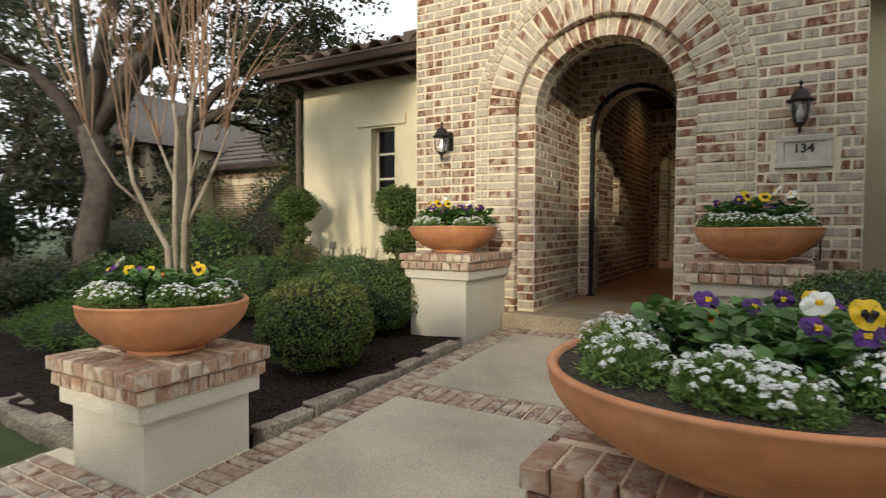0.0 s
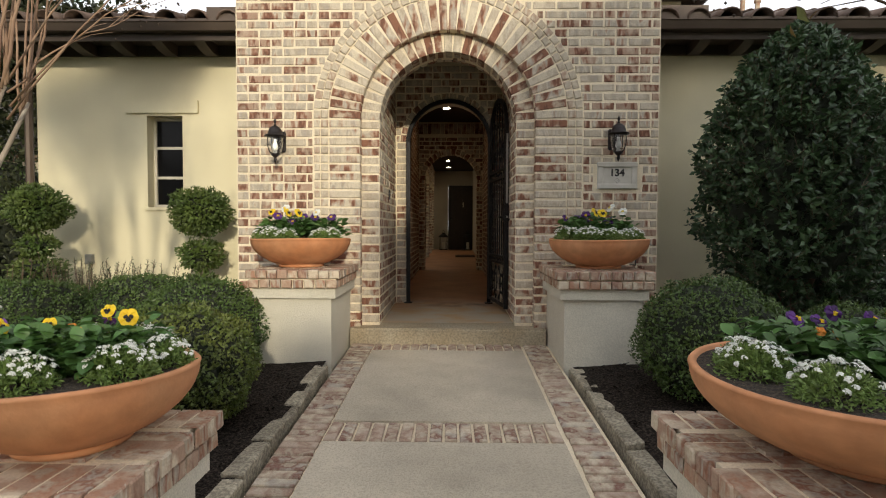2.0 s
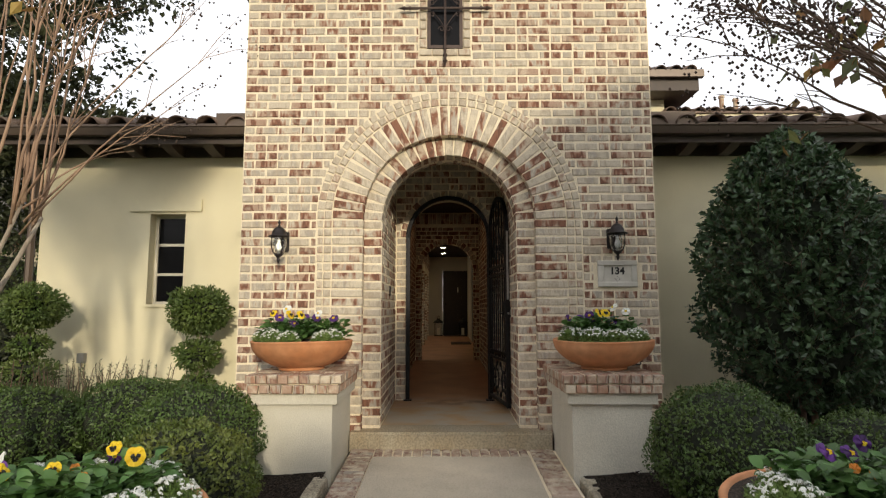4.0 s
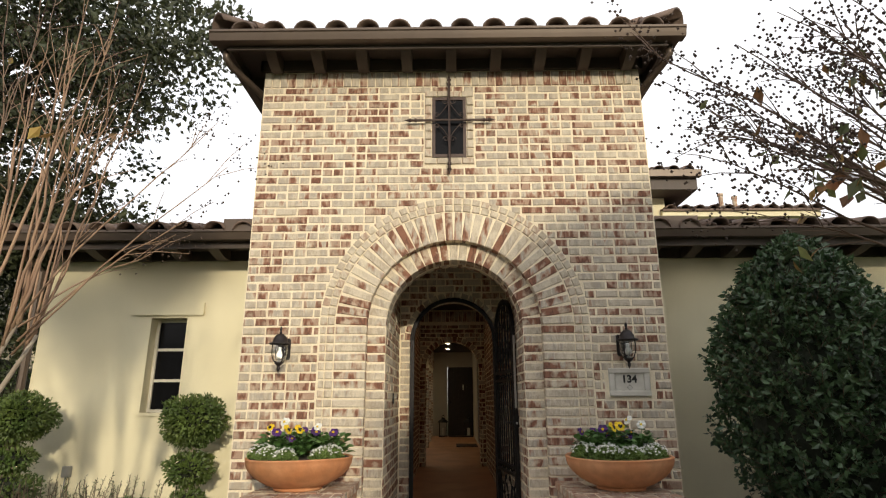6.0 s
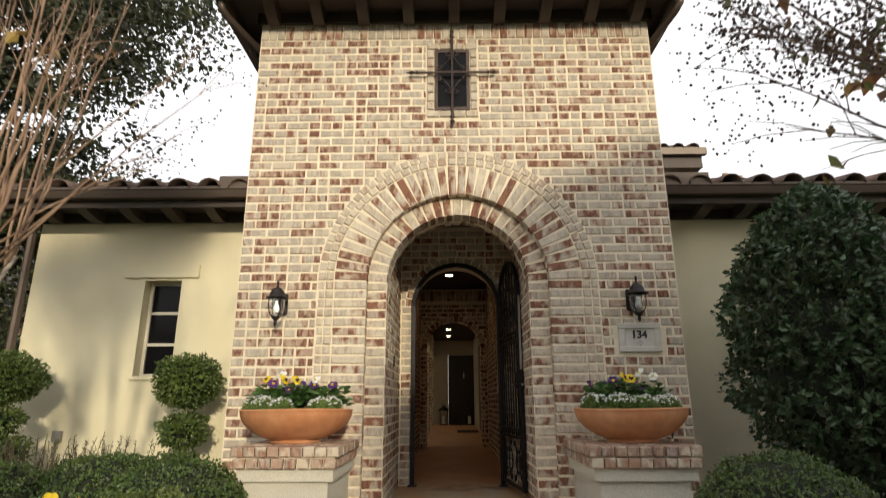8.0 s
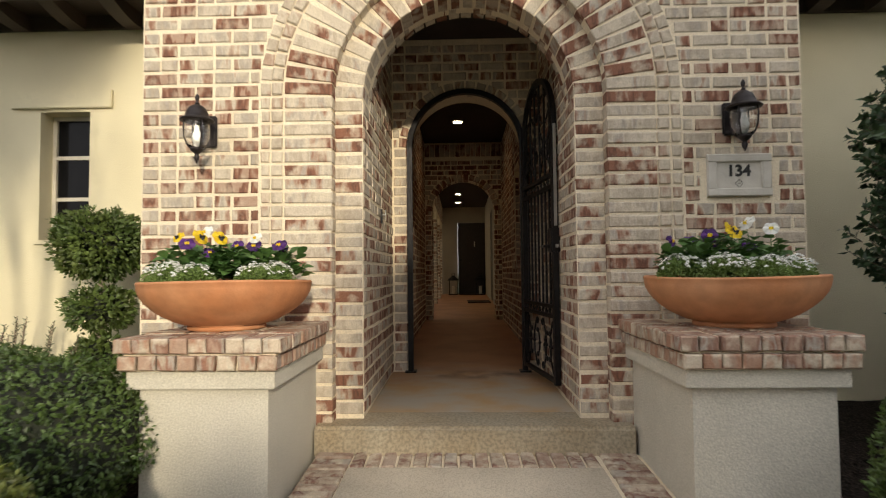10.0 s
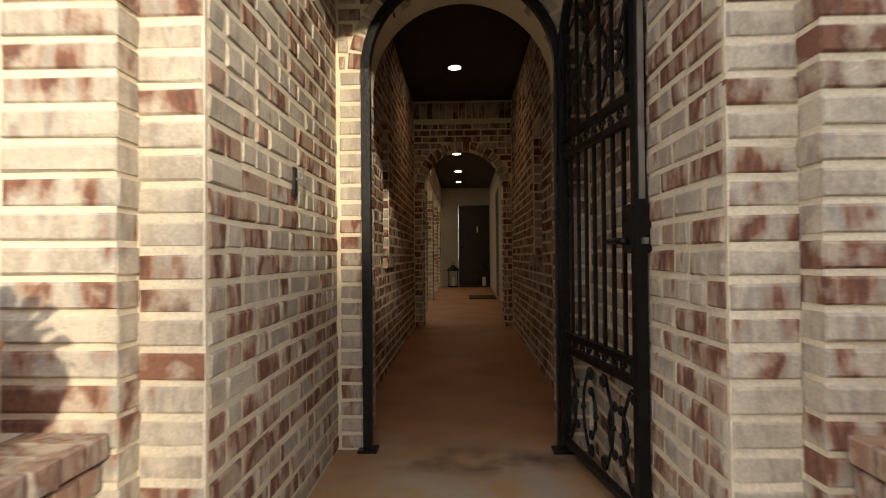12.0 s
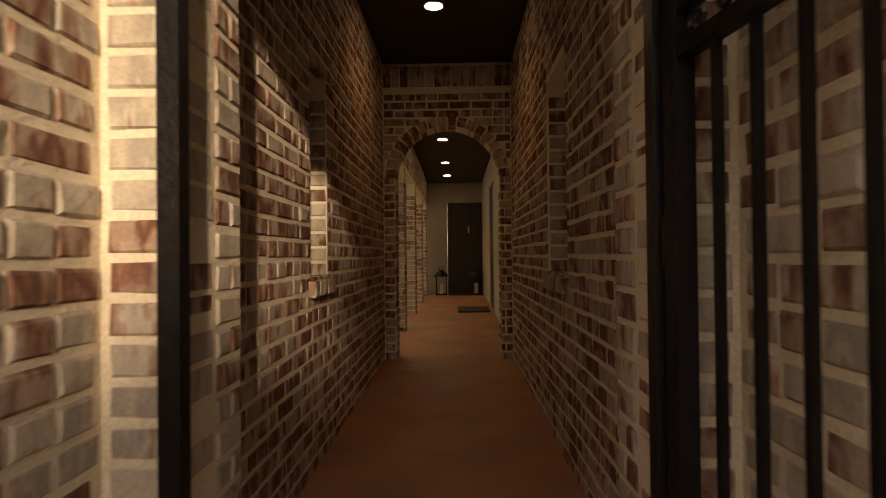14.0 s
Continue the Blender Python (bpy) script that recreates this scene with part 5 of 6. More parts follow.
# ---- holly on the right ----
def holly(x, y, shape, label, seed, shoots):
    """An egg-shaped evergreen: short leafy shoots stand out from a lumpy shell round (height, radius) pairs, over a thin dark inside."""
    z = mulch_z(x, y)
    g = random.Random(seed)
    e = empty("holly", pose(x, y, z), label, "shrub")

    def radius(h):
        for (h0, r0), (h1, r1) in zip(shape, shape[1:]):
            if h0 <= h <= h1:
                return r0 + (r1 - r0) * (h - h0) / (h1 - h0)
        return 0

    for k in range(6):
        a = k * 1.05
        bm = bmesh.new()
        tube(bm, [(.05 * math.cos(a), .05 * math.sin(a), -.05), (.12 * math.cos(a), .12 * math.sin(a), .5), (.3 * math.cos(a + .4), .3 * math.sin(a + .4), 1.1), (.35 * math.cos(a + .6), .35 * math.sin(a + .6), 1.7)], [.024, .02, .014, .006], 6)
        part("trunk", bm, M_TWIG, e, "", True)
    # dark core that stands for the shade between the shoots
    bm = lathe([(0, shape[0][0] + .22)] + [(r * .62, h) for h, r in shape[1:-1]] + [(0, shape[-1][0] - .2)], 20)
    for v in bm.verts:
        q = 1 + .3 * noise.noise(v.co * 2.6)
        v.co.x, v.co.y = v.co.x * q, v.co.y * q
    part("shade_core", bm, M_INNER, e)
    P, N, twigs = [], [], bmesh.new()
    top, low = shape[-1][0], shape[0][0]
    for k in range(shoots):
        h = low + (top - low) * g.random() ** .85
        a = g.uniform(0, 6.283)
        o = Vector((math.cos(a), math.sin(a), 0))
        lump = 1 + .20 * noise.noise((o.x * 1.9, o.y * 1.9, h * 2.6)) + .10 * noise.noise((o.x * 5, o.y * 5, h * 6))
        r = max(.02, radius(h)) * lump * (1 - .35 * g.random() ** 1.6)
        if h - low < .5 and g.random() < .45:
            continue
        p = o * r + Vector((0, 0, h))
        d = (o * 1.0 + Vector((g.gauss(0, .35), g.gauss(0, .35), .35 + .7 * (h - low) / (top - low) + g.gauss(0, .25)))).normalized()
        l = g.uniform(.09, .20)
        tube(twigs, [p - d * l, p], [.003, .0015], 3)
        for i in range(11):
            P.append(p - d * l * (1 - i / 10))
            side = d.cross(Vector((g.gauss(0, 1), g.gauss(0, 1), g.gauss(0, 1)))).normalized()
            N.append((side + d * .6).normalized())
    tagged(part("twig", twigs, M_TWIG, e), kind="stuff")
    leaf_cloud("foliage", [tuple(p) for p in P], [tuple(n) for n in N], .031, M_HOLLY, e, 1.75, .22, seed, .16)


holly(2.80, -.2, [(.34, .26), (.60, .56), (1.0, .76), (1.45, .82), (1.95, .66), (2.32, .43), (2.52, .20), (2.62, .02)], "tall dense dark green holly shrub before the stucco wall", 71, 2600)


# ---- crape myrtles ----
def pods(name, centres, g, parent, per=(14, 30), spread=.062, r=.0088):
    """Dried seed heads: small round pods about the ends of twigs, in one mesh."""
    v, f = [], []
    for q, d in centres:
        for k in range(g.randint(*per)):
            o = Vector(q) + Vector(d) * g.uniform(-.14, .07) + Vector((g.gauss(0, spread), g.gauss(0, spread), g.gauss(0, spread)))
            s = r * g.uniform(.7, 1.25)
            n = len(v)
            v += [(o.x + s, o.y, o.z), (o.x, o.y + s, o.z), (o.x - s, o.y, o.z), (o.x, o.y - s, o.z), (o.x, o.y, o.z + s), (o.x, o.y, o.z - s)]
            f += [(n + a, n + (a + 1) % 4, n + 4) for a in range(4)] + [(n + (a + 1) % 4, n + a, n + 5) for a in range(4)]
    me = bpy.data.meshes.new(name)
    me.from_pydata(v, [], f)
    me.materials.append(M_SEED)
    ob = new(name, me)
    ob.parent = parent
    tagged(ob, kind="stuff")
    return ob


def arching(bm, a, b, sag, r, g, tips, leaves, sides, twigs):
    """A long thin branch from a to b that arches over, with short side twigs near its end."""
    a, b = Vector(a), Vector(b)
    pts = []
    for i in range(9):
        f = i / 8
        pts.append(a.lerp(b, f) + Vector((g.uniform(-.012, .012), g.uniform(-.012, .012), sag * math.sin(math.pi * f) + g.uniform(-.01, .01))))
    tube(bm, pts, [r * (1 - .78 * i / 8) for i in range(9)], 5)
    d = (pts[-1] - pts[-3]).normalized()
    tips.append((pts[-1], d))
    for k in range(sides):
        f = g.uniform(.45, .97)
        i = min(7, int(f * 8))
        p = pts[i].lerp(pts[i + 1], f * 8 - i)
        e = (d + Vector((g.uniform(-.7, .7), g.uniform(-.7, .7), g.uniform(-.5, .6)))).normalized()
        q = p + e * g.uniform(.12, .34)
        m = p.lerp(q, .5) + Vector((0, 0, .015))
        tube(twigs, [p, m, q], [r * .3, r * .24, r * .15], 4)
        if f > .72:
            tips.append((q, e))
        else:
            leaves.append(q)


def myrtle(x, y, z, stems, label, seed, head=.8, leaf=.5):
    """Stems: (lean point at the crotch, ends of its branches), all about the foot."""
    g = random.Random(seed)
    e = empty("crape_myrtle", pose(x, y, z), label, "tree", "crape myrtles")
    spots, twigs = [], bmesh.new()
    for top, ends in stems:
        t = Vector(top)
        foot = Vector((t.x * .1, t.y * .1, -.1))
        mid = foot.lerp(t, .5) + Vector((g.uniform(-.05, .05), g.uniform(-.05, .05), .1))
        bm = bmesh.new()
        tube(bm, [foot, foot.lerp(mid, .5) + Vector((g.uniform(-.03, .03), 0, 0)), mid, mid.lerp(t, .5) + Vector((0, g.uniform(-.03, .03), 0)), t], [.034, .029, .024, .019, .014], 8)
        part("trunk", bm, M_BARK, e, "", True)
        for b in ends:
            bm, tips, leaves = bmesh.new(), [], []
            s = t.lerp(mid, g.uniform(0, .3))
            arching(bm, s, b, g.uniform(.02, .16), .0105, g, tips, leaves, 9, twigs)
            br = part("branch", bm, M_TWIG, e, "", True)
            heads = [q for q in tips if g.random() < head]
            if heads:
                pods("seed_head", heads, g, br)
            spots += [q for q in leaves if g.random() < leaf]
    tagged(part("twig", twigs, M_TWIG, e), kind="stuff")
    for material, name, share in ((M_DRYLEAF, "autumn_leaf", .45), (M_MYRTLE, "leaf", .55)):
        pick = [q for q in spots if g.random() < share]
        if pick:
            leaf_cloud(name, [tuple(q + Vector((0, 0, -.02))) for q in pick], [(g.uniform(-1, 1), g.uniform(-.6, .6), -.8) for q in pick], .046, material, e, 1.8, .35, seed, .15)
    return e


def fan(g, n, box):
    return [tuple(g.uniform(box[2 * k], box[2 * k + 1]) for k in range(3)) for i in range(n)]


fr = random.Random(5)
M_MYRTLE = leaf_mat("myrtle leaf", (0.12, 0.14, 0.045), (0.17, 0.17, 0.06), 0.5, 0.4)


def myrtle_clump(x, y, z, label, seed):
    """Few pale trunks that fork low; from each fork rise long straight tan shoots, some with dried seed heads."""
    g = random.Random(seed)
    e = empty("crape_myrtle", pose(x, y, z), label, "tree", "crape myrtles")
    u, w = Vector((.86, .51, 0)), Vector((-.51, .86, 0))
    at = lambda a, b, h: (u * a + w * b) * (.63 if h > 0 else .5) + Vector((0, 0, .63 * h + .7 if h > 0 else -.1))
    trunks = [([(-.02, 0, -.1), (-.08, .02, .25), (-.30, .05, .62), (-.48, .05, 1.0), (-.55, .02, 1.5)], .040),
              ([(.0, .05, -.1), (-.02, .08, .5), (-.02, .1, 1.1), (0, .12, 1.6), (-.05, .1, 2.1)], .036),
              ([(.10, -.03, -.1), (.15, -.05, .5), (.22, -.04, 1.0), (.24, -.1, 1.6), (.30, -.1, 2.1)], .040),
              ([(.14, -.05, .45), (.30, .05, .85), (.48, .12, 1.3), (.62, .1, 1.65)], .028),
              ([(-.36, .05, .72), (-.58, -.1, .98), (-.75, -.15, 1.3), (-.95, -.1, 1.7)], .018),
              ([(-.02, .1, 1.0), (-.25, .3, 1.35), (-.45, .35, 1.8)], .020),
              ([(.22, -.04, .95), (.40, -.25, 1.3), (.55, -.4, 1.7)], .022)]
    spots, twigs = [], bmesh.new()
    for pts, r in trunks:
        pts = [at(*p) for p in pts]
        bm = bmesh.new()
        tube(bm, pts, [.63 * r * (1 - .5 * i / (len(pts) - 1)) for i in range(len(pts))], 9)
        part("trunk", bm, M_BARK, e, "", True)
        out = (pts[-1] - pts[0]).normalized()
        for k in range(8 if r > .03 else 6):
            a = pts[-1].lerp(pts[-2], g.uniform(0, .8))
            d = out * .55 + u * g.uniform(-.38, .32) + w * g.uniform(-.32, .32) + Vector((0, 0, 1))
            b = a + d.normalized() * g.uniform(1.0, 1.9)
            bm, tips, leaves = bmesh.new(), [], []
            arching(bm, a, b, g.uniform(-.03, .08), g.uniform(.0055, .0095), g, tips, leaves, 6, twigs)
            br = part("shoot", bm, M_SHOOT, e, "", True)
            heads = [q for q in tips if g.random() < .4]
            if heads:
                pods("seed_head", heads, g, br, (10, 22), .045, .0065)
            spots += [q for q in leaves if g.random() < .15]
    for k, end in enumerate(((1.80, -.85, 3.0), (1.6, -.6, 2.6), (1.35, -.4, 2.3), (1.75, -.4, 3.6))):
        a, b = at(.5, 0, 1.5 + .1 * k), at(*end)
        bm, tips, leaves = bmesh.new(), [], []
        arching(bm, a, b, .06, .0065, g, tips, leaves, 4, twigs)
        br = part("shoot", bm, M_SHOOT, e, "", True)
        pods("seed_head", tips, g, br, (10, 22), .045, .0065)
    tagged(part("twig", twigs, M_SHOOT, e), kind="stuff")
    leaf_cloud("autumn_leaf", [tuple(q) for q in spots], [(g.uniform(-1, 1), g.uniform(-.6, .6), -.8) for q in spots], .042, M_DRYLEAF, e, 1.8, .35, seed, .15)


myrtle_clump(-2.47, -2.22, -.25, "bare crape myrtle with pale forked trunks and dried seed heads", 81)
east_stems = [((-.28, .02, 2.05), [(-2.3, .15, 3.62), (-2.05, .1, 3.0)] + fan(fr, 6, (-1.95, -1.35, -.15, .5, 2.5, 3.2))), ((-.42, .2, 2.2), fan(fr, 4, (-1.85, -1.0, 0, .6, 2.9, 3.6))), ((-.3, -.2, 2.3), fan(fr, 5, (-1.75, -.8, -.4, .4, 3.3, 4.0))),
                          ((-.12, .25, 2.3), fan(fr, 4, (-1.2, -.3, -.2, .6, 3.2, 4.1))), ((.05, -.1, 2.3), fan(fr, 4, (-.7, .5, -.4, .5, 3.0, 4.2))), ((.3, .2, 2.2), fan(fr, 3, (.2, 1.2, -.3, .7, 2.7, 3.9)))]
small = lambda p: (p[0] * .75, p[1] * .75, p[2] * .75 + .335)
myrtle(2.60, -2.5, -.24, [(small(a), [small(b) for b in ends]) for a, ends in east_stems], "nearly bare crape myrtle with dark seed heads and a few leaves", 92, .85, .95)


# ---- trees and distance ----
def tree(x, y, z, trunk_h, r, crowns, label, seed, leaf=.055, n=12000, material=None, limbs=5, clumps=150, group="evergreen oaks"):
    """A trunk with limbs, and a crown of leaf clumps inside the given ellipsoids (x, y, z, rx, ry, rz) about the foot."""
    g = random.Random(seed)
    e = empty("oak_tree", pose(x, y, z), label, "tree", group)
    bm = bmesh.new()
    pts = [Vector((0, 0, -.2)), Vector((g.uniform(-.05, .05), g.uniform(-.05, .05), trunk_h * .35)), Vector((g.uniform(-.12, .12), g.uniform(-.12, .12), trunk_h * .7)), Vector((g.uniform(-.15, .15), 0, trunk_h))]
    tube(bm, pts, [r * 1.25, r, r * .9, r * .8], 12)
    part("trunk", bm, M_OAK, e, "", True)
    cl = []
    while len(cl) < clumps:
        c = g.choice(crowns)
        u = Vector((g.gauss(0, 1), g.gauss(0, 1), g.gauss(0, 1))).normalized() * g.random() ** .4
        cl.append(Vector((c[0] + u.x * c[3], c[1] + u.y * c[4], c[2] + u.z * c[5])))
    for k in range(limbs):
        bm = bmesh.new()
        t = g.choice(cl)
        m = pts[-1].lerp(t, .5) + Vector((g.uniform(-.3, .3), g.uniform(-.3, .3), g.uniform(-.1, .4)))
        tube(bm, [pts[-1] - Vector((0, 0, .2)), pts[-1].lerp(m, .5), m, t], [r * .6, r * .45, r * .3, r * .1], 7)
        for j in range(5):
            t2 = min(cl, key=lambda q: (q - t).length + g.uniform(0, 2.0))
            tube(bm, [m, m.lerp(t2, .5) + Vector((g.uniform(-.2, .2), g.uniform(-.2, .2), .1)), t2], [r * .2, r * .12, r * .05], 5)
        part("limb", bm, M_OAK, e, "", True)
    q = np.random.default_rng(seed)
    per = n // clumps
    P, N = [], []
    for c in cl:
        s = g.uniform(.25, .55)
        o = q.normal(0, 1, (per, 3))
        o = o / np.linalg.norm(o, axis=1)[:, None] * (q.random(per)[:, None] ** .5) * np.array((s, s, s * .6))
        P.append(np.array(c) + o)
        N.append(o + np.array((0, 0, .05)))
    N = np.concatenate(N)
    N /= np.linalg.norm(N, axis=1)[:, None] + 1e-6
    leaf_cloud("crown", np.concatenate(P), N, leaf, material or M_OAKLEAF, e, 1.6, .9, seed, .2, .5)
    return e


tree(-7.0, -.45, -.35, 2.5, .21, [(.8, .9, 5.2, 3.0, 2.4, 2.0), (-1.5, 0, 4.2, 2.4, 2.4, 1.6), (2.0, 1.2, 5.6, 1.4, 1.4, 1.3), (3.0, 1.6, 5.9, 1.3, 1.2, 1.3)], "large live oak with dark bark and a dense evergreen crown", 101, .05, 27000, None, 8, 300)
tree(-6.6, .75, -.35, 2.8, .15, [(.3, .8, 4.6, 2.2, 2.0, 1.6), (1.6, 1.0, 3.6, 1.0, 1.0, .8), (1.2, 1.6, 3.1, 1.4, 1.2, 1.0)], "second live oak trunk leaning behind the first", 102, .05, 20000, None, 6, 260)
for i, (x, y, h, w) in enumerate(((-13.5, 1.0, 4.6, 2.6), (-16, 4.5, 5.5, 3.0), (-19, -2, 5.5, 3.2), (-11.5, 9.5, 6.5, 2.8), (-23, 9, 7.0, 4.0), (-24, 1, 7.0, 4.0), (-15, -6.5, 5.0, 2.6))):
    tree(x, y, -.45, h * .45, .18, [(0, 0, h * .75, w, w, h * .45), (w * .4, .5, h * .45, w * .7, w * .7, h * .28)], "dark evergreen tree across the lawn", 110 + i, .09, 8000, None, 4, 110, "distant trees")
# unseen trees added on the street side; their crowns shade entrance, hall and wings
tree(6.3, -12.2, -.5, 3.6, .2, [(-1.7, 0, 6.05, .9, 1.6, .8), (-1.7, 0, 4.3, .9, 1.6, .7)] + [(0, 0, 5.2, 2.4, 2.0, 2.1)] * 4, "unseen street oak added to shade the entrance", 131, .09, 26000, None, 6, 330, "street oaks")
tree(3.4, -12.2, -.5, 3.2, .06, [(0, 0, 4.65, .85, 1.2, .65)], "small unseen street oak added to keep sun out of the hall", 137, .08, 8500, None, 5, 70, "street oaks")
tree(10.2, -11.6, -.5, 3.6, .2, [(0, 0, 6.0, 3.0, 2.2, 2.6)], "broad unseen street oak added to shade the right wing", 132, .09, 18000, None, 6, 200, "street oaks")
tree(-1.3, -8.6, -.5, 3.8, .05, [(-.05, 0, 5.3, .6, .5, .42), (.6, .2, 5.6, .5, .4, .2)], "unseen young street oak added to dapple the left wing", 133, .06, 3000, None, 6, 60, "street oaks")

# unseen row of evergreens, added to block low sun from the piers and walkway
for i in range(13):
    tree(-10.5 + 1.6 * i, -12.6 + .5 * (i % 2), -.5, 1.1, .07, [(0, 0, 1.9 if i == 7 else 2.55, 1.25, .9, .8 if i == 7 else 1.35)], "dense unseen evergreen screen added to keep sun off the front", 150 + i, .10, 4500, M_BOX, 4, 52, "street screen")


def low_shrub(x, y, rad, h, material, label, seed, n=3500, size=.035, aspect=1.8, name="shrub"):
    z = -.33
    e = empty(name, pose(x, y, z), label, "shrub")
    core("shade_core", (0, 0, h * .45), (rad, rad, h * .5), M_INNER, e, .8)
    p, q = lump_points((0, 0, h * .45), (rad, rad, h * .55), n, seed, .35, 2.4, -.7, .4)
    leaf_cloud("leaves", p, q, size, material, e, aspect, .9, seed, .2, None if aspect > 3 else .5)


for i, (x, y, r, h) in enumerate(((-5.4, .2, .7, 1.15), (-5.2, 1.4, .6, 1.9), (-6.0, 2.6, .9, 2.4), (-7.4, 3.4, 1.1, 1.6), (-8.6, 2.4, 1.1, 1.5), (-9.8, 1.6, 1.2, 1.4), (-5.3, -1.0, .6, .75), (-6.4, -1.5, .7, .7))):
    low_shrub(x, y, r, h, M_OAKLEAF if i % 2 else M_BOX, "loose dark evergreen shrub at the back of the bed", 140 + i, 4000, .034)
for i, (x, y, r, h) in enumerate(((-2.75, -2.35, .42, .40), (-3.5, -2.15, .5, .48), (-2.1, -2.3, .28, .30), (-4.3, -2.0, .5, .4))):
    low_shrub(x, y, r, h, M_FERN, "feathery bright green fern at the bed's edge", 160 + i, 4500, .010, 4.5, "fern")
for i, (x, y, r, h) in enumerate(((-8.8, -2.6, 1.2, 2.0), (-10.4, -1.2, 1.4, 2.6), (-9.6, -4.6, 1.2, 1.8))):
    low_shrub(x, y, r, h, M_OAKLEAF, "tall dark evergreen shrub beyond the lawn", 176 + i, 5000, .06)
low_shrub(3.55, .25, .55, 1.1, M_HOLLY, "dark shrub in the shade behind the holly", 171, 5000, .034)
low_shrub(3.15, -1.0, .42, .55, M_BOX, "low dark boxwood under the crape myrtle", 172, 5000, .02)
low_shrub(4.5, .1, .6, 1.0, M_HOLLY, "dark evergreen shrub along the stucco wall", 173, 5000, .034)
low_shrub(-2.35, -2.75, .2, .34, M_DRYLEAF, "small red-leaved shrub behind the bowl", 170, 700, .03, 1.8, "nandina")


def neighbour():
    e = empty("neighbour_house", pose(-11.0, 7.0, -.5), "neighbouring brick and stone house with a grey shingle roof", "house")
    tagged(e, kind="structure")
    w = part("wall", boxes((-3.2, 4.6, 0, 5, 0, 3.1)), M_MORTAR, e, "red brick wall with a stone panel")
    rr = running(-3.2, 4.6, .05, 3.05, lambda z: [(-3.2, .2), (3.0, 4.6)] if z < 2.55 else [], on_front(-.01))
    lay(w, rr, 0, M_CAP)
    k = int(7.8 / .085)
    lay(w, [(pose(-3.2 + .085 * (i + .5), -.015, 2.85), .07, .24, .04) for i in range(k)], 0, M_CAP)
    g = random.Random(4)
    bm = bmesh.new()
    for i in range(8):
        for j in range(7):
            cx, cz = .38 + .36 * i + g.uniform(-.05, .05) + (.18 if j % 2 else 0), .2 + .36 * j + g.uniform(-.04, .04)
            vs = [bm.verts.new((cx + .165 * g.uniform(.8, 1.05) * math.cos(a), -.03 - g.uniform(0, .01), cz + .165 * g.uniform(.8, 1.05) * math.sin(a))) for a in [math.pi * 2 * t / 7 for t in range(7)]]
            vb = [bm.verts.new((v.co.x, 0, v.co.z)) for v in vs]
            bm.faces.new(vs)
            for t in range(7):
                bm.faces.new((vs[t], vb[t], vb[(t + 1) % 7], vs[(t + 1) % 7]))
    st = part("stone_panel", bm, M_STONE, e, "irregular flagstone facing")
    tagged(st, kind="stuff")
    part("fascia", boxes((-3.6, 5.0, -.42, -.38, 2.98, 3.14)), M_EAVE, e)
    part("soffit", boxes((-3.6, 5.0, -.38, 0, 3.08, 3.12)), M_EAVE, e)
    for side in (0, 1):
        bm = bmesh.new()
        nrow = 15
        for i in range(nrow):
            y0, z0 = -.42 + .22 * i, 3.14 + .17 * i
            x0, x1 = -3.6 + .12 * i, 5.0 - .0 * i
            if side:
                y0 = 6.2 - .22 * i
                box(bm, x0, x1, y0 - .26, y0, z0, z0 + .03)
            else:
                box(bm, x0, x1, y0, y0 + .26, z0, z0 + .03)
        part("shingle_course", bm, M_SHINGLE, e, "grey shingle courses")
    bm = bmesh.new()
    a = [bm.verts.new(p) for p in ((-3.6, -.38, 3.13), (5.0, -.38, 3.13), (5.0, 2.9, 5.67), (-1.8, 2.9, 5.67))]
    bm.faces.new(a)
    b = [bm.verts.new(p) for p in ((-3.6, 6.2, 3.13), (5.0, 6.2, 3.13))]
    bm.faces.new((a[2], a[3], b[0], b[1]))
    bm.faces.new((a[0], a[3], b[0]))
    bm.faces.new((a[1], a[2], b[1]))
    part("roof_deck", bm, M_SHINGLE, e)
    gable = part("front_wing", boxes((-6.6, -3.25, -2.2, 3, 0, 3.6)), M_STUCCO, e, "pale brick front wing")
    rr = running(-6.6, -3.25, .1, 3.5, lambda z: [(-6.6, -5.4), (-4.5, -3.25)] if .9 < z < 2.3 else [(-6.6, -3.25)], on_front(-2.215))
    lay(gable, rr, 0, M_ARCH)
    part("window", boxes((-5.4, -4.5, -2.23, -2.201, .9, 2.3)), M_PANE, gable)
    bm = bmesh.new()
    v = [bm.verts.new(p) for p in ((-7.0, -2.6, 3.6), (-2.9, -2.6, 3.6), (-4.95, -2.6, 5.4), (-7.0, 3.4, 3.6), (-2.9, 3.4, 3.6), (-4.95, 3.4, 5.4))]
    for f in ((0, 1, 2), (3, 5, 4), (0, 2, 5, 3), (1, 4, 5, 2), (0, 3, 4, 1)):
        bm.faces.new([v[i] for i in f])
    part("wing_roof", bm, M_SHINGLE, e)


neighbour()
structure("road", sheet(-70, -26, -60, 60, lambda x, y: -.42, 2, 2), M_ASPHALT, "asphalt street beyond the lawn")


# ---- flowers ----
def petal_fan(bm, c, ang, r, w, tilt, n=9):
    """One rounded petal from the flower's middle outwards; the flower faces +y local up z."""
    m = pose(*c, 0, 0, 0) @ pose(0, 0, 0, 0, 0, math.degrees(ang)) @ pose(0, 0, 0, 0, -tilt, 0)
    v0 = bm.verts.new(m @ Vector((0, 0, 0)))
    ring = []
    for i in range(n):
        a = -math.pi * .5 + math.pi * i / (n - 1)
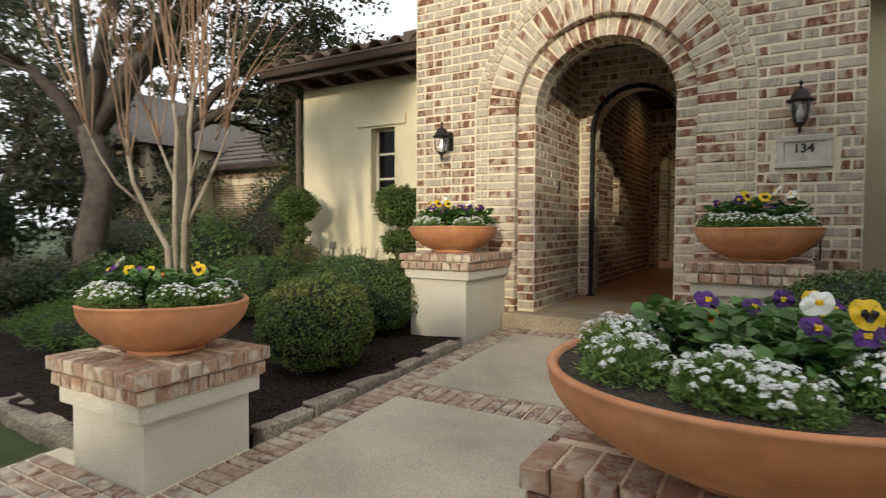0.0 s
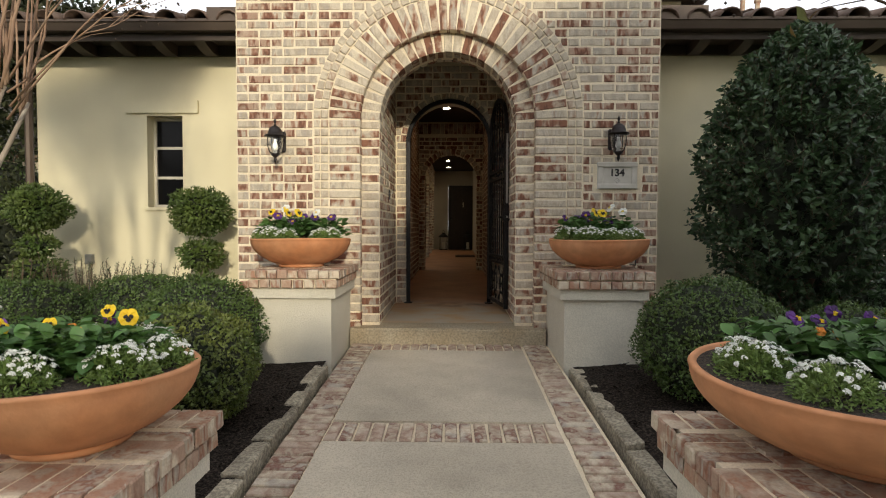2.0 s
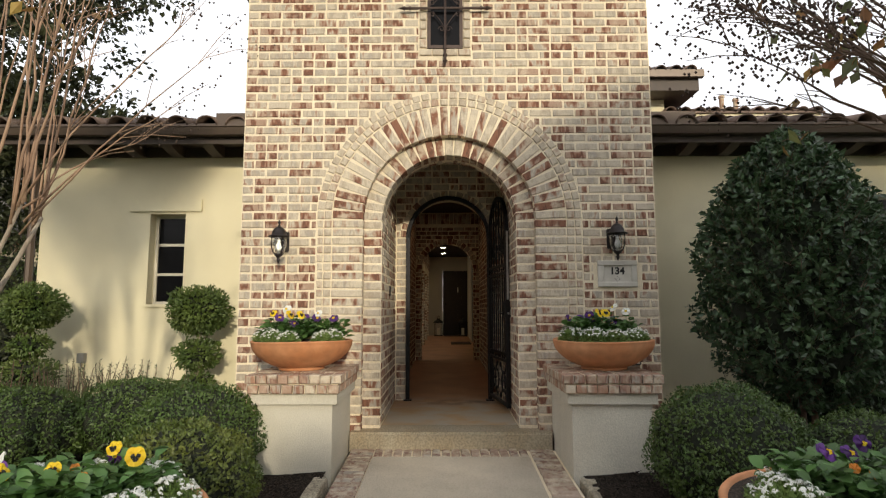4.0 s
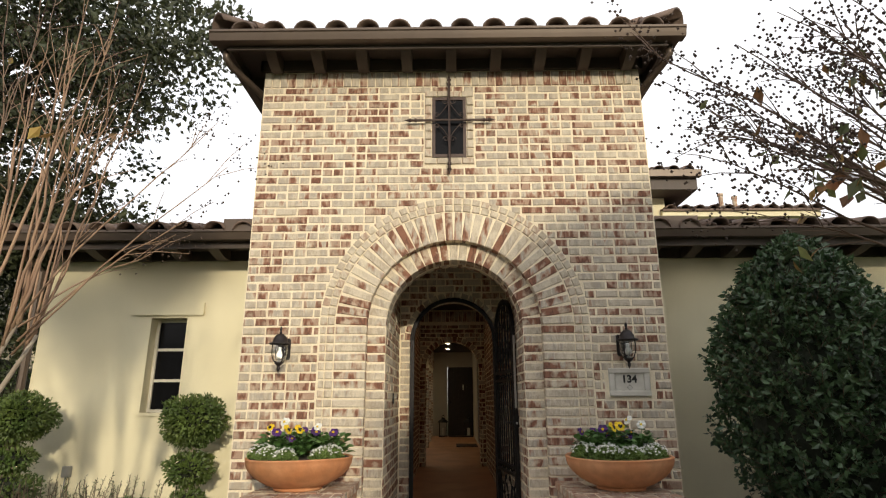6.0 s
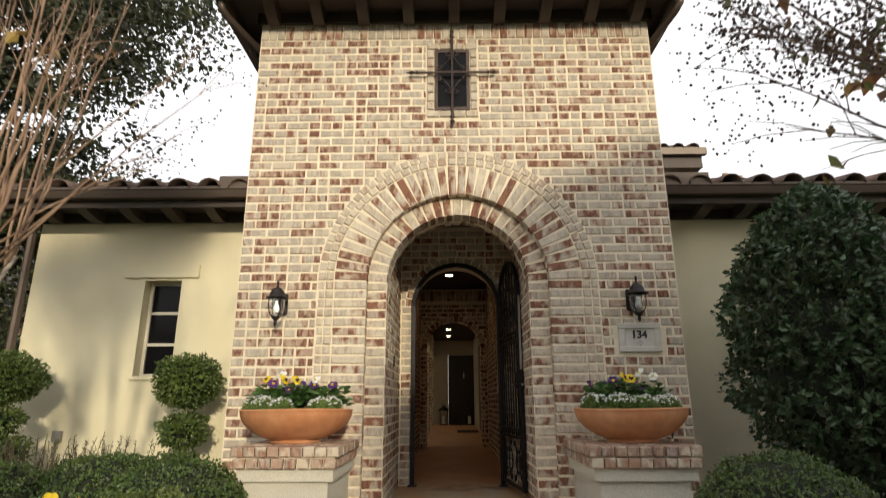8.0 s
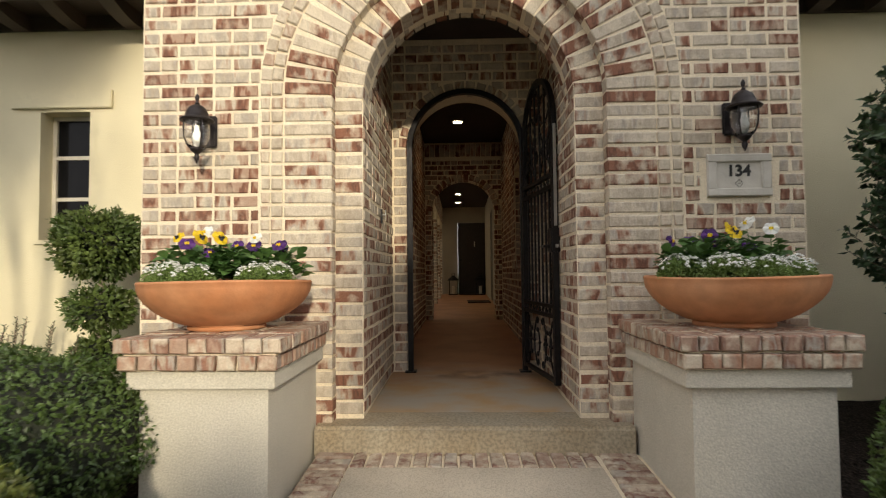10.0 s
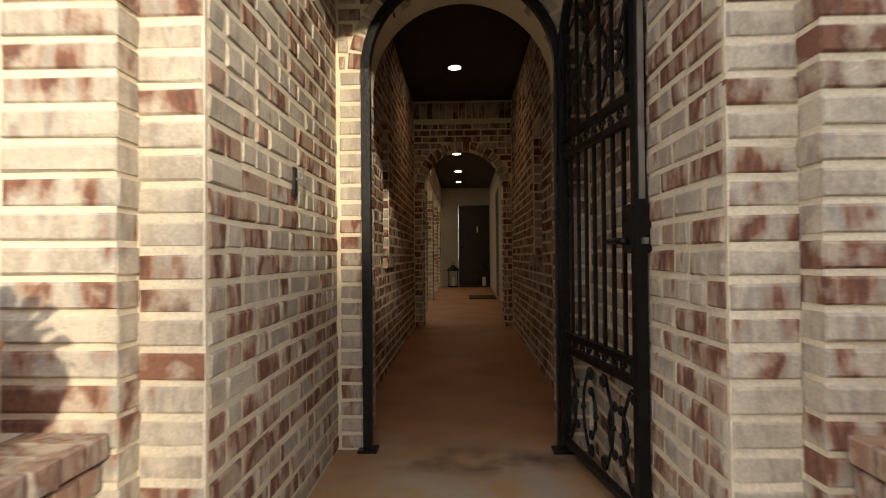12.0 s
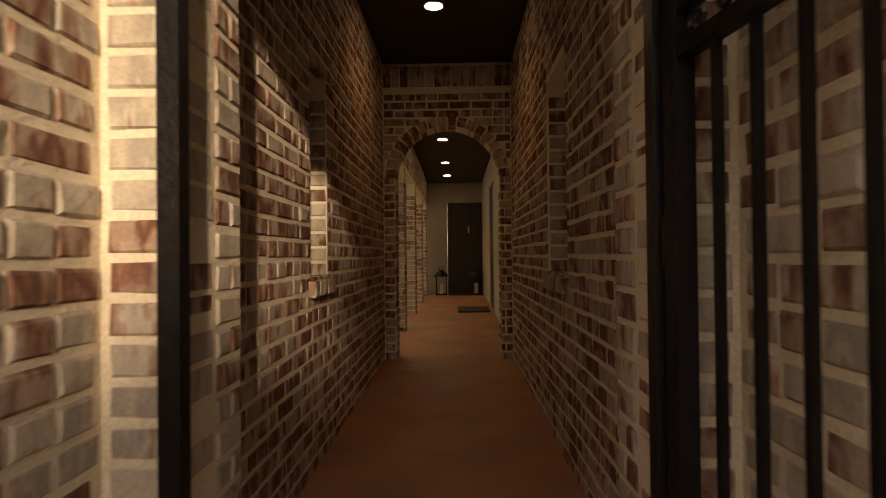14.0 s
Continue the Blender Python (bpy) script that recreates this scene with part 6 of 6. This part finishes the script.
        ring.append(bm.verts.new(m @ Vector((r * (.45 + .55 * math.cos(a)), w * math.sin(a), .004 * math.cos(3 * a)))))
    for p, q in zip(ring, ring[1:]):
        bm.faces.new((v0, p, q))


def round_leaves(name, pts, nrm, size, material, parent, seed):
    """Broad spoon-shaped leaves on the points given, each cupped along its middle and drooping at the tip."""
    g = random.Random(seed)
    v, f = [], []
    for p, n in zip(pts, nrm):
        d = Vector(n).normalized()
        d = (d + Vector((g.gauss(0, .25), g.gauss(0, .25), g.gauss(0, .2)))).normalized()
        a = d.cross(Vector((0, 0, 1)) + Vector((g.gauss(0, .3), g.gauss(0, .3), 0))).normalized()
        up = a.cross(d)
        l, k = size * g.uniform(.9, 1.6), len(v)
        o = Vector(p)
        for t, wd in ((0, .05), (.22, .24), (.48, .40), (.72, .36), (.9, .2), (1.0, .04)):
            c = o + d * l * t - up * l * (.30 * t * t)
            v += [tuple(c + a * l * wd + up * l * wd * .3), tuple(c), tuple(c - a * l * wd + up * l * wd * .3)]
        for i in range(5):
            q = k + 3 * i
            f += [(q, q + 1, q + 4, q + 3), (q + 1, q + 2, q + 5, q + 4)]
    me = bpy.data.meshes.new(name)
    me.from_pydata(v, [], f)
    me.polygons.foreach_set("use_smooth", [True] * len(f))
    me.materials.append(material)
    ob = new(name, me)
    ob.parent = parent
    return tagged(ob, kind="stuff")


def pansy(kinds, seed, name="pansy"):
    """One pansy plant at the origin: broad leaves, and a flower for each colour given."""
    g = random.Random(seed)
    e = empty(name, pose(0, 0, 0), {"purple": "purple pansy in the terracotta bowl", "yellow": "yellow pansy with dark blotches in the bowl", "white": "white pansy in the terracotta bowl", "orange": "small orange pansy in the bowl", "leafy": "pansy plant in leaf, between its flowers"}[kinds[0] if kinds else "leafy"], "flower", "pansies")
    pts, nr = [], []
    for i in range(64):
        a, q = g.uniform(0, 6.28), g.uniform(.008, .078)
        pts.append((q * math.cos(a), q * math.sin(a), g.uniform(.01, .115) * (1.2 - q * 7)))
        nr.append((math.cos(a), math.sin(a), g.uniform(.1, .9)))
    round_leaves("foliage", pts, nr, .034, M_PANSYLEAF, e, seed)
    for i, kind in enumerate(kinds):
        a = g.uniform(0, 6.28)
        top = Vector((.04 * math.cos(a), .04 * math.sin(a) - .012, g.uniform(.125, .185)))
        face = pose(*top, g.uniform(48, 75), 0, g.uniform(-50, 50))
        bm = bmesh.new()
        tube(bm, [(top.x * .3, top.y * .3, 0), (top.x * .8, top.y * .8 + .006, top.z * .6), tuple(top + Vector((0, .004, .0)))], .0016, 4)
        part("flower_stalk", bm, M_PANSYLEAF, e)
        s = g.uniform(.85, 1.15)
        bm = bmesh.new()
        for ang, r, w, dz in ((62, .031, .019, -.003), (118, .031, .019, -.004), (2, .027, .017, 0), (178, .027, .017, 0), (270, .027, .022, .002)):
            petal_fan(bm, (0, 0, dz), radians(ang), r * s, w * s, -12)
        bmesh.ops.transform(bm, matrix=face, verts=bm.verts)
        fl = part("bloom", bm, M_PETALS[kind], e, kind + " petals")
        if kind in ("yellow", "white", "purple"):
            bm = bmesh.new()
            for ang, r in ((10, .013), (170, .013), (270, .015)):
                petal_fan(bm, (0, 0, .0045), radians(ang), r * s * (1 if kind == "yellow" else .55), .008 * s, -12, 7)
            bmesh.ops.transform(bm, matrix=face, verts=bm.verts)
            part("blotch", bm, M_INK if kind == "yellow" else M_PETALS["yellow"], fl)
    return e


def alyssum(seed, r=.098, count=60):
    g = random.Random(seed)
    e = empty("alyssum", pose(0, 0, 0), "low mound of white sweet alyssum in the bowl", "flower", "alyssum mounds")
    p, q = lump_points((0, 0, .008), (r, r, .075), 1300, seed, .25, 3, -.05, .5)
    leaf_cloud("foliage", p, q, .0075, M_ALYLEAF, e, 2.6, .7, seed, .1)
    v, f = [], []
    for i in range(count):
        a, s = g.uniform(0, 6.28), math.sqrt(g.random())
        c = Vector((r * s * math.cos(a), r * s * math.sin(a), .088 * math.sqrt(max(.05, 1 - s * s * .85)) + g.uniform(0, .018)))
        up = Vector((math.cos(a) * s * .8, math.sin(a) * s * .8, 1)).normalized()
        for k in range(20):
            d = (up + Vector((g.gauss(0, .6), g.gauss(0, .6), g.gauss(0, .4)))).normalized()
            o = c + d * .0105
            t = d.orthogonal().normalized() * g.uniform(.0024, .0038)
            b = d.cross(t)
            n = len(v)
            v += [tuple(o + t), tuple(o + b), tuple(o - t), tuple(o - b)]
            f.append((n, n + 1, n + 2, n + 3))
    me = bpy.data.meshes.new("blossom")
    me.from_pydata(v, [], f)
    me.materials.append(M_PETALS["white"])
    ob = new("blossom", me)
    ob.parent = e
    tagged(ob, kind="stuff")
    return e


stock = {"aly": [alyssum(s) for s in (1, 2, 3)],
         "purple": [pansy(["purple"], 11), pansy(["purple"], 12), pansy(["purple"], 13)],
         "yellow": [pansy(["yellow"], 21), pansy(["yellow"], 22), pansy(["yellow"], 23)],
         "white": [pansy(["white"], 31)], "orange": [pansy(["orange"], 41)], "leafy": [pansy([], 51), pansy([], 52)]}
used = set()


def plant(kind, x, y, z, turn, s=1.0):
    src = rnd.choice(stock[kind])
    m = pose(x, y, z, 0, 0, turn) @ Matrix.Diagonal((s, s, s, 1))
    if src.name not in used:
        used.add(src.name)
        src.matrix_basis = m
        return src
    c = copy_thing(src, pose(x, y, z, 0, 0, turn))
    c.matrix_basis = m
    return c


# (kind, angle in degrees, share of the radius)
BED_A = [("yellow", 33, .55), ("purple", 75, .35), ("yellow", 88, .45), ("orange", 110, .2), ("yellow", 215, .2), ("white", 235, .42), ("yellow", 190, .45), ("purple", 205, .66), ("purple", 185, .72), ("orange", 320, .3)] + [("leafy", a, f) for a, f in ((60, .6), (5, .35), (120, .5), (150, .55), (170, .3), (260, .25), (300, .18), (330, .42), (90, .1), (225, .6), (45, .3), (20, .5))]
BED_B = [("purple", 132, .5), ("purple", 100, .5), ("purple", 75, .45), ("purple", 50, .5), ("orange", 150, .2), ("orange", 175, .15), ("white", 28, .3), ("yellow", 35, .4), ("purple", 300, .3), ("purple", 335, .45), ("purple", 8, .5), ("yellow", 340, .55), ("white", 350, .3)] + [("leafy", a, f) for a, f in ((110, .3), (60, .25), (20, .1), (200, .15), (260, .25), (310, .45), (0, .25), (140, .6), (90, .62), (40, .62), (325, .2), (160, .4))]
BED_L = [("yellow", 175, .62), ("white", 130, .50), ("purple", 110, .35), ("purple", 80, .42), ("purple", 60, .30), ("white", 40, .45), ("purple", 20, .60), ("purple", 10, .68), ("yellow", 250, .30), ("purple", 190, .55), ("yellow", 300, .20)]
BED_R = [("purple", 175, .60), ("purple", 140, .55), ("purple", 115, .40), ("orange", 90, .35), ("yellow", 60, .32), ("white", 20, .45), ("white", 10, .60), ("purple", 60, .55), ("yellow", 250, .25), ("purple", 200, .42)]
for x, y, z, r, h, bed, ring in ((-1.153, -3.137, CAP_A, .36, .222, BED_A, [205, 240, 272, 335, 12, 60, 110, 150]), (1.229, -3.182, CAP_A, .485, .228, BED_B, [155, 178, 222, 262, 280, 320, 348, 20, 60, 120]),
                                 (-1.205, -.36, CAP_T, .39, .215, BED_L, [195, 228, 262, 318, 345, 90]), (1.165, -.37, CAP_T, .385, .215, BED_R, [198, 240, 275, 312, 345, 90])):
    bowl(x, y, z, r, h, rnd.uniform(0, 360))
    top = z + h
    for kind, a, f in bed:
        q = r * f
        plant(kind, x + q * math.cos(radians(a)), y + q * math.sin(radians(a)), top + (.045 if h == .215 and y > -1 else .008) * (1 - f), rnd.uniform(-35, 35), (1.25 if y > -1 else 1.0) * rnd.uniform(.88, 1.1) * (.62 if kind == "orange" else 1))
    for k in range(5 if y > -1 else 0):
        a = rnd.uniform(0, 6.28)
        plant("purple", x + .2 * r * math.cos(a), y + .35 * r * math.sin(a), top + .008, rnd.uniform(-40, 40), 1.0)
    for a in ring:
        q = r * rnd.uniform(.62, .72)
        plant("aly", x + q * math.cos(radians(a)), y + q * math.sin(radians(a)), top - .002, rnd.uniform(0, 360), rnd.uniform(.85, 1.1))


# ---- wall lanterns, sign, small things at the door ----
def wall_lantern(x, z, label):
    e = empty("wall_lantern", pose(x, WALL_Y - .006, z), label, "wall lamp", "entry lanterns")
    bm = boxes((-.055, .055, -.022, 0, -.09, .09))
    bmesh.ops.bevel(bm, geom=bm.edges[:], offset=.008, segments=2, affect="EDGES")
    part("back_plate", bm, M_BRONZE, e)
    bm = bmesh.new()
    tube(bm, [(0, -.02, .06), (0, -.07, .085), (0, -.13, .082)], [.016, .014, .012], 8)
    part("arm", bm, M_BRONZE, e, "", True)
    L = pose(0, -.135, -.015)

    def turned(name, prof, material, n=24, label=""):
        bm = lathe(prof, n)
        bmesh.ops.transform(bm, matrix=L, verts=bm.verts)
        return part(name, bm, material, e, label, True)

    turned("roof", [(.0, .135), (.022, .13), (.045, .112), (.058, .085), (.064, .06), (.086, .052), (.090, .045), (.084, .040), (.0, .042)], M_BRONZE)
    turned("finial", [(0, .195), (.008, .185), (.013, .172), (.009, .158), (.006, .15), (.012, .142), (.012, .134), (0, .134)], M_BRONZE, 12)
    sh = turned("glass_shade", [(.062, .040), (.066, .0), (.062, -.05), (.050, -.085), (.034, -.105), (.031, -.103), (.047, -.083), (.059, -.05), (.063, .0), (.059, .040)], M_GLASS, 24, "clear seeded glass shade")
    sh.visible_shadow = False
    turned("bottom_cup", [(0, -.10), (.036, -.103), (.034, -.115), (.018, -.13), (.010, -.138), (.015, -.150), (.012, -.165), (.005, -.18), (0, -.19)], M_BRONZE)
    turned("bulb", [(0, .02), (.013, .02), (.013, -.005), (.022, -.03), (.026, -.05), (.020, -.072), (0, -.082)], M_BULB, 16, "unlit frosted bulb")
    for k in range(4):
        a = math.pi / 2 * k + .78
        bm = bmesh.new()
        tube(bm, [L @ Vector((q * math.cos(a), q * math.sin(a), h)) for q, h in ((.067, .042), (.071, 0), (.067, -.05), (.053, -.088), (.036, -.108))], .004, 5)
        part("cage_bar", bm, M_BRONZE, e)
    return e


wall_lantern(-1.505, 1.60, "dark bronze wall lantern on the sunlit brick")
wall_lantern(1.40, 1.62, "dark bronze wall lantern above the house number")


def words(name, text, size, m, material, parent, depth=.002):
    cu = bpy.data.curves.new(name, "FONT")
    cu.offset = size * .03
    cu.body, cu.size, cu.extrude, cu.align_x, cu.align_y = text, size, depth, "CENTER", "CENTER"
    tmp = bpy.data.objects.new(name, cu)
    scene.collection.objects.link(tmp)
    me = bpy.data.meshes.new_from_object(tmp.evaluated_get(bpy.context.evaluated_depsgraph_get()))
    bpy.data.objects.remove(tmp)
    me.materials.clear()
    me.materials.append(material)
    ob = new(name, me)
    ob.parent, ob.matrix_basis = parent, m
    return ob


sx0, sx1, sz0, sz1 = 1.232, 1.630, 1.185, 1.443
sign = empty("number_stone", pose((sx0 + sx1) / 2, WALL_Y, (sz0 + sz1) / 2), "cast stone plaque with the house number set in brick", "house number")
hw_, hh_ = (sx1 - sx0) / 2, (sz1 - sz0) / 2
hw_, hh_ = hw_ * .86, hh_ * .9
bm = boxes((-hw_, hw_, -.02, .008, hh_ - .045, hh_), (-hw_, hw_, -.02, .008, -hh_, -hh_ + .045), (-hw_, -hw_ + .05, -.02, .008, -hh_ + .045, hh_ - .045), (hw_ - .05, hw_, -.02, .008, -hh_ + .045, hh_ - .045))
bmesh.ops.bevel(bm, geom=[g for g in bm.edges if g.calc_length() > .1], offset=.006, segments=1, affect="EDGES")
part("surround", bm, M_SIGN, sign)
part("panel", boxes((-hw_ + .05, hw_ - .05, -.004, .007, -hh_ + .045, hh_ - .045)), M_SIGN, sign)
words("house_number", "134", .086, pose(0, -.0065, .022, 90, 0, 0), M_INK, sign)
bm = bmesh.new()
for a, b in (((0, .022), (.022, 0)), ((.022, 0), (0, -.022)), ((0, -.022), (-.022, 0)), ((-.022, 0), (0, .022)), ((-.008, 0), (.008, 0))):
    tube(bm, [(a[0], -.006, -.045 + a[1]), (b[0], -.006, -.045 + b[1])], .0015, 4)
part("emblem", bm, M_INK, sign, "small diamond emblem")

bm = bmesh.new()
tube(bm, [(1.50, -.30, .775), (1.515, -.25, .80), (1.53, -.2, .79), (1.535, -.16, .72), (1.535, -.14, .62), (1.535, -.13, .55), (1.5, -.10, .553)], .006, 6)
tagged(part("cord", bm, M_RUBBER), "black cord hanging beside the terracotta bowl", "cord")

bm = boxes((SIDE_L + .001, SIDE_L + .012, .815, .845, 1.14, 1.24))
hook = tagged(part("gate_catch", bm, M_IRON), "small iron gate catch on the brick", "catch")
bm = bmesh.new()
tube(bm, [(SIDE_L + .012, .83, 1.20), (SIDE_L + .035, .83, 1.20), (SIDE_L + .035, .83, 1.235)], .005, 6)
part("hook", bm, M_STEEL, hook)


# ---- the iron gate ----
def square_bar(bm, a, b, w=.03, d=.03):
    a, b = Vector(a), Vector(b)
    t = (b - a).normalized()
    n = Vector((0, 1, 0))
    s = t.cross(n).normalized()
    vs = []
    for p in (a, b):
        vs.append([bm.verts.new(p + s * (w / 2) * i + n * (d / 2) * j) for i, j in ((-1, -1), (1, -1), (1, 1), (-1, 1))])
    for k in range(4):
        bm.faces.new((vs[0][k], vs[0][(k + 1) % 4], vs[1][(k + 1) % 4], vs[1][k]))
    bm.faces.new(vs[0][::-1])
    bm.faces.new(vs[1])


def one_bar(name, a, b, parent, w=.03, d=.03, material=None):
    bm = bmesh.new()
    square_bar(bm, a, b, w, d)
    return part(name, bm, material or M_IRON, parent)


def iron_gate():
    gx, gy = .422, 1.475
    turn = math.degrees(math.atan2(.69 - gy, .535 - gx))
    W, Z0, ZS = .80, .055, 1.80
    e = empty("iron_gate", pose(gx, gy, 0, 0, 0, turn), "black wrought iron gate with scrollwork standing open", "gate")
    one_bar("hinge_stile", (.02, 0, Z0), (.02, 0, ZS), e, .038, .038)
    one_bar("lock_stile", (W - .02, 0, Z0), (W - .02, 0, ZS), e, .038, .038)
    for z in (Z0 + .02, .50, .565, 1.37, 1.45):
        one_bar("rail", (.039, 0, z), (W - .039, 0, z), e, .026, .03)
    bm = bmesh.new()
    R = W / 2 - .02
    tube(bm, [(W / 2 + R * math.cos(math.pi * i / 20), 0, ZS + R * math.sin(math.pi * i / 20)) for i in range(21)], .025, 4)
    part("arched_top", bm, M_IRON, e)
    for i in range(7):
        x = .04 + (W - .08) * (i + 1) / 8
        one_bar("bar", (x, 0, .578), (x, 0, 1.357), e, .013, .013)
    for z in (.5325, 1.41):
        for i in range(9):
            x = .075 + (W - .15) * i / 8
            bm = bmesh.new()
            spiral(bm, (x, z), .026, 1.2, 0, 0, .005, 1 if i % 2 else -1)
            part("band_scroll", bm, M_IRON, e)

    def c_scroll(p, q, r, flip):
        bm = bmesh.new()
        p, q = Vector((p[0], 0, p[1])), Vector((q[0], 0, q[1]))
        d = (q - p).normalized()
        s = Vector((-d.z, 0, d.x)) * flip
        tube(bm, [p, p.lerp(q, .25) + s * r * .8, p.lerp(q, .5) + s * r, p.lerp(q, .75) + s * r * .8, q], .0065, 5)
        for c, sg in ((p, 1), (q, -1)):
            spiral(bm, (c.x - s.x * r * .55, c.z - s.z * r * .55), r * .55, 1.3, math.atan2(s.z, s.x), 0, .0065, flip * sg)
        bmesh.ops.create_icosphere(bm, subdivisions=1, radius=.014, matrix=Matrix.Translation(p.lerp(q, .5) + s * r))
        part("scroll", bm, M_IRON, e, "", True)

    for zlo, zhi in ((.10, .47), (1.49, 1.80)):
        for i in range(4):
            x = .11 + (W - .22) * i / 3
            c_scroll((x, zlo + .04), (x, zhi - .03), .055, 1 if i % 2 else -1)
            c_scroll((x + .05 if i < 3 else x - .05, zlo + .10), (x + .05 if i < 3 else x - .05, zhi - .10), .035, -1 if i % 2 else 1)
    for i in range(5):
        a = math.pi * (i + .5) / 5
        c_scroll((W / 2 + .08 * math.cos(a), ZS + .06 + .06 * math.sin(a)), (W / 2 + .30 * math.cos(a), ZS + .02 + .29 * math.sin(a)), .05, 1 if i % 2 else -1)
    for i in range(6):
        x = .1 + (W - .2) * i / 5
        h = math.sqrt(max(0.0, R * R - (x - W / 2) ** 2)) - .03
        one_bar("top_bar", (x, 0, 1.463), (x, 0, ZS + h), e, .013, .013)
    bm = lathe([(0, 0), (.012, 0), (.012, .02), (.018, .035), (.009, .06), (.0, .13)], 10)
    bmesh.ops.transform(bm, matrix=pose(W - .02, 0, ZS), verts=bm.verts)
    part("finial", bm, M_IRON, e)
    one_bar("strike_strip", (W + .003, 0, 1.1), (W + .003, 0, ZS - .02), e, .006, .02, M_STEEL)
    bm = boxes((W - .075, W + .012, -.035, .035, .925, 1.085))
    bmesh.ops.bevel(bm, geom=bm.edges[:], offset=.006, segments=2, affect="EDGES")
    lock = part("lock_box", bm, M_IRON, e, "black lock case")
    for s in (-1, 1):
        bm = bmesh.new()
        tube(bm, [(W - .035, s * .035, .965), (W - .035, s * .05, .965), (W - .07, s * .053, .967), (W - .15, s * .053, .968)], [.014, .012, .011, .009], 8)
        part("lever", bm, M_IRON, lock, "", True)
        bm = lathe([(0, 0), (.022, 0), (.020, .018), (0, .022)], 14)
        bmesh.ops.transform(bm, matrix=pose(W - .045, s * .035, 1.045, 90 * s, 0, 0), verts=bm.verts)
        part("key_cylinder", bm, M_BRONZE, lock)
    part("latch_bolt", boxes((W + .013, W + .03, -.008, .008, .955, .975)), M_STEEL, lock)
    for z in (.25, 1.0, 1.65):
        bm = lathe([(0, 0), (.016, 0), (.016, .09), (0, .09)], 10)
        bmesh.ops.transform(bm, matrix=pose(-.012, 0, z), verts=bm.verts)
        part("hinge", bm, M_IRON, e)


iron_gate()
e = empty("steel_arch_lining", pose(0, 0, 0), "black square steel frame lining the gate arch", "gate frame")
fr = GATE_R - .022
for s in (-1, 1):
    one_bar("post", (XC + s * fr, GATE_Y - .005, .01), (XC + s * fr, GATE_Y - .005, GATE_Z), e, .042, .042)
    part("base_plate", boxes((XC + s * fr - .045, XC + s * fr + .045, GATE_Y - .05, GATE_Y + .04, .0, .012)), M_IRON, e)
bm = bmesh.new()
tube(bm, [(XC + fr * math.cos(math.pi * i / 24), GATE_Y - .005, GATE_Z + fr * math.sin(math.pi * i / 24)) for i in range(25)], .030, 4)
part("arch_bar", bm, M_IRON, e)


# ---- hall things ----
def downlight(x, y, z, watts, cone=150):
    e = empty("downlight", pose(x, y, z), "round recessed ceiling downlight, lit warm", "ceiling light", "downlights")
    part("trim_ring", lathe([(.062, .002), (.085, -.004), (.088, -.001), (.088, .002)], 28), M_CEILING, e, "", True)
    part("lens", lathe([(0, -.003), (.062, -.003), (.062, 0)], 28), M_CAN, e)
    la = bpy.data.lights.new("downlight_lamp", "SPOT")
    la.energy, la.color, la.spot_size, la.spot_blend, la.shadow_soft_size = watts, (1.0, .47, .18), radians(cone), 1.0, .06
    lo = new("downlight_lamp", la)
    lo.parent = e
    lo.matrix_basis = Matrix.Translation((0, 0, -.02))


downlight(-.11, 4.50, HALL_TOP, 5)
for y in (8.35, 10.3, 11.9):
    downlight(-.14, y, GAL_TOP, 1.5)


def floor_lantern(x, y):
    z = hall_z(y)
    e = empty("floor_lantern", pose(x, y, z), "black metal floor lantern with a cream candle", "lantern", "floor lanterns")
    part("base", boxes((-.13, .13, -.13, .13, 0, .03)), M_IRON, e)
    for sx in (-1, 1):
        for sy in (-1, 1):
            part("corner_post", boxes((sx * .11 - .01, sx * .11 + .01, sy * .11 - .01, sy * .11 + .01, .03, .40)), M_IRON, e)
    part("hood", lathe([(.17, .40), (.165, .415), (.11, .47), (.06, .50), (.045, .53), (.05, .54), (0, .54)], 4), M_IRON, e)
    bm = bmesh.new()
    tube(bm, [(.04 * math.cos(a), 0, .57 + .04 * math.sin(a)) for a in [math.pi * 2 * k / 12 for k in range(12)]], .006, 5)
    part("ring", bm, M_IRON, e)
    part("candle", lathe([(0, .03), (.045, .03), (.045, .24), (.03, .245), (0, .235)], 20), M_CANDLE, e)


floor_lantern(-.30, 12.75)
floor_lantern(.46, 12.75)
for x0, x1, y0, y1, label in ((.06, .57, 9.35, 10.15, "dark brown doormat by the side door"), (-.14, .58, 12.55, 13.0, "dark doormat before the end door")):
    z = hall_z((y0 + y1) / 2)
    m = tagged(part("doormat", boxes((x0, x1, y0, y1, z - .004, z + .016)), M_MAT), label, "doormat", "doormats")
    part("border", boxes((x0, x1, y0, y0 + .03, z + .0165, z + .02), (x0, x1, y1 - .03, y1, z + .0165, z + .02)), M_RUBBER, m)

# unseen walls added to cut the sky light that enters through the arcade
structure("wall_sky_block", boxes((-2.9, -2.65, 5.6, 14, 0, 5.0), (-2.65, -1.0, 13.3, 13.5, 0, 5.0)), M_STUCCO, "unseen stucco wall added to cut sky light in the gallery")
structure("courtyard", sheet(-6.5, -.9, 5.6, 14, lambda x, y: .05, 4, 4), M_CONCRETE, "pale courtyard paving beyond the arcade")
lay_all()
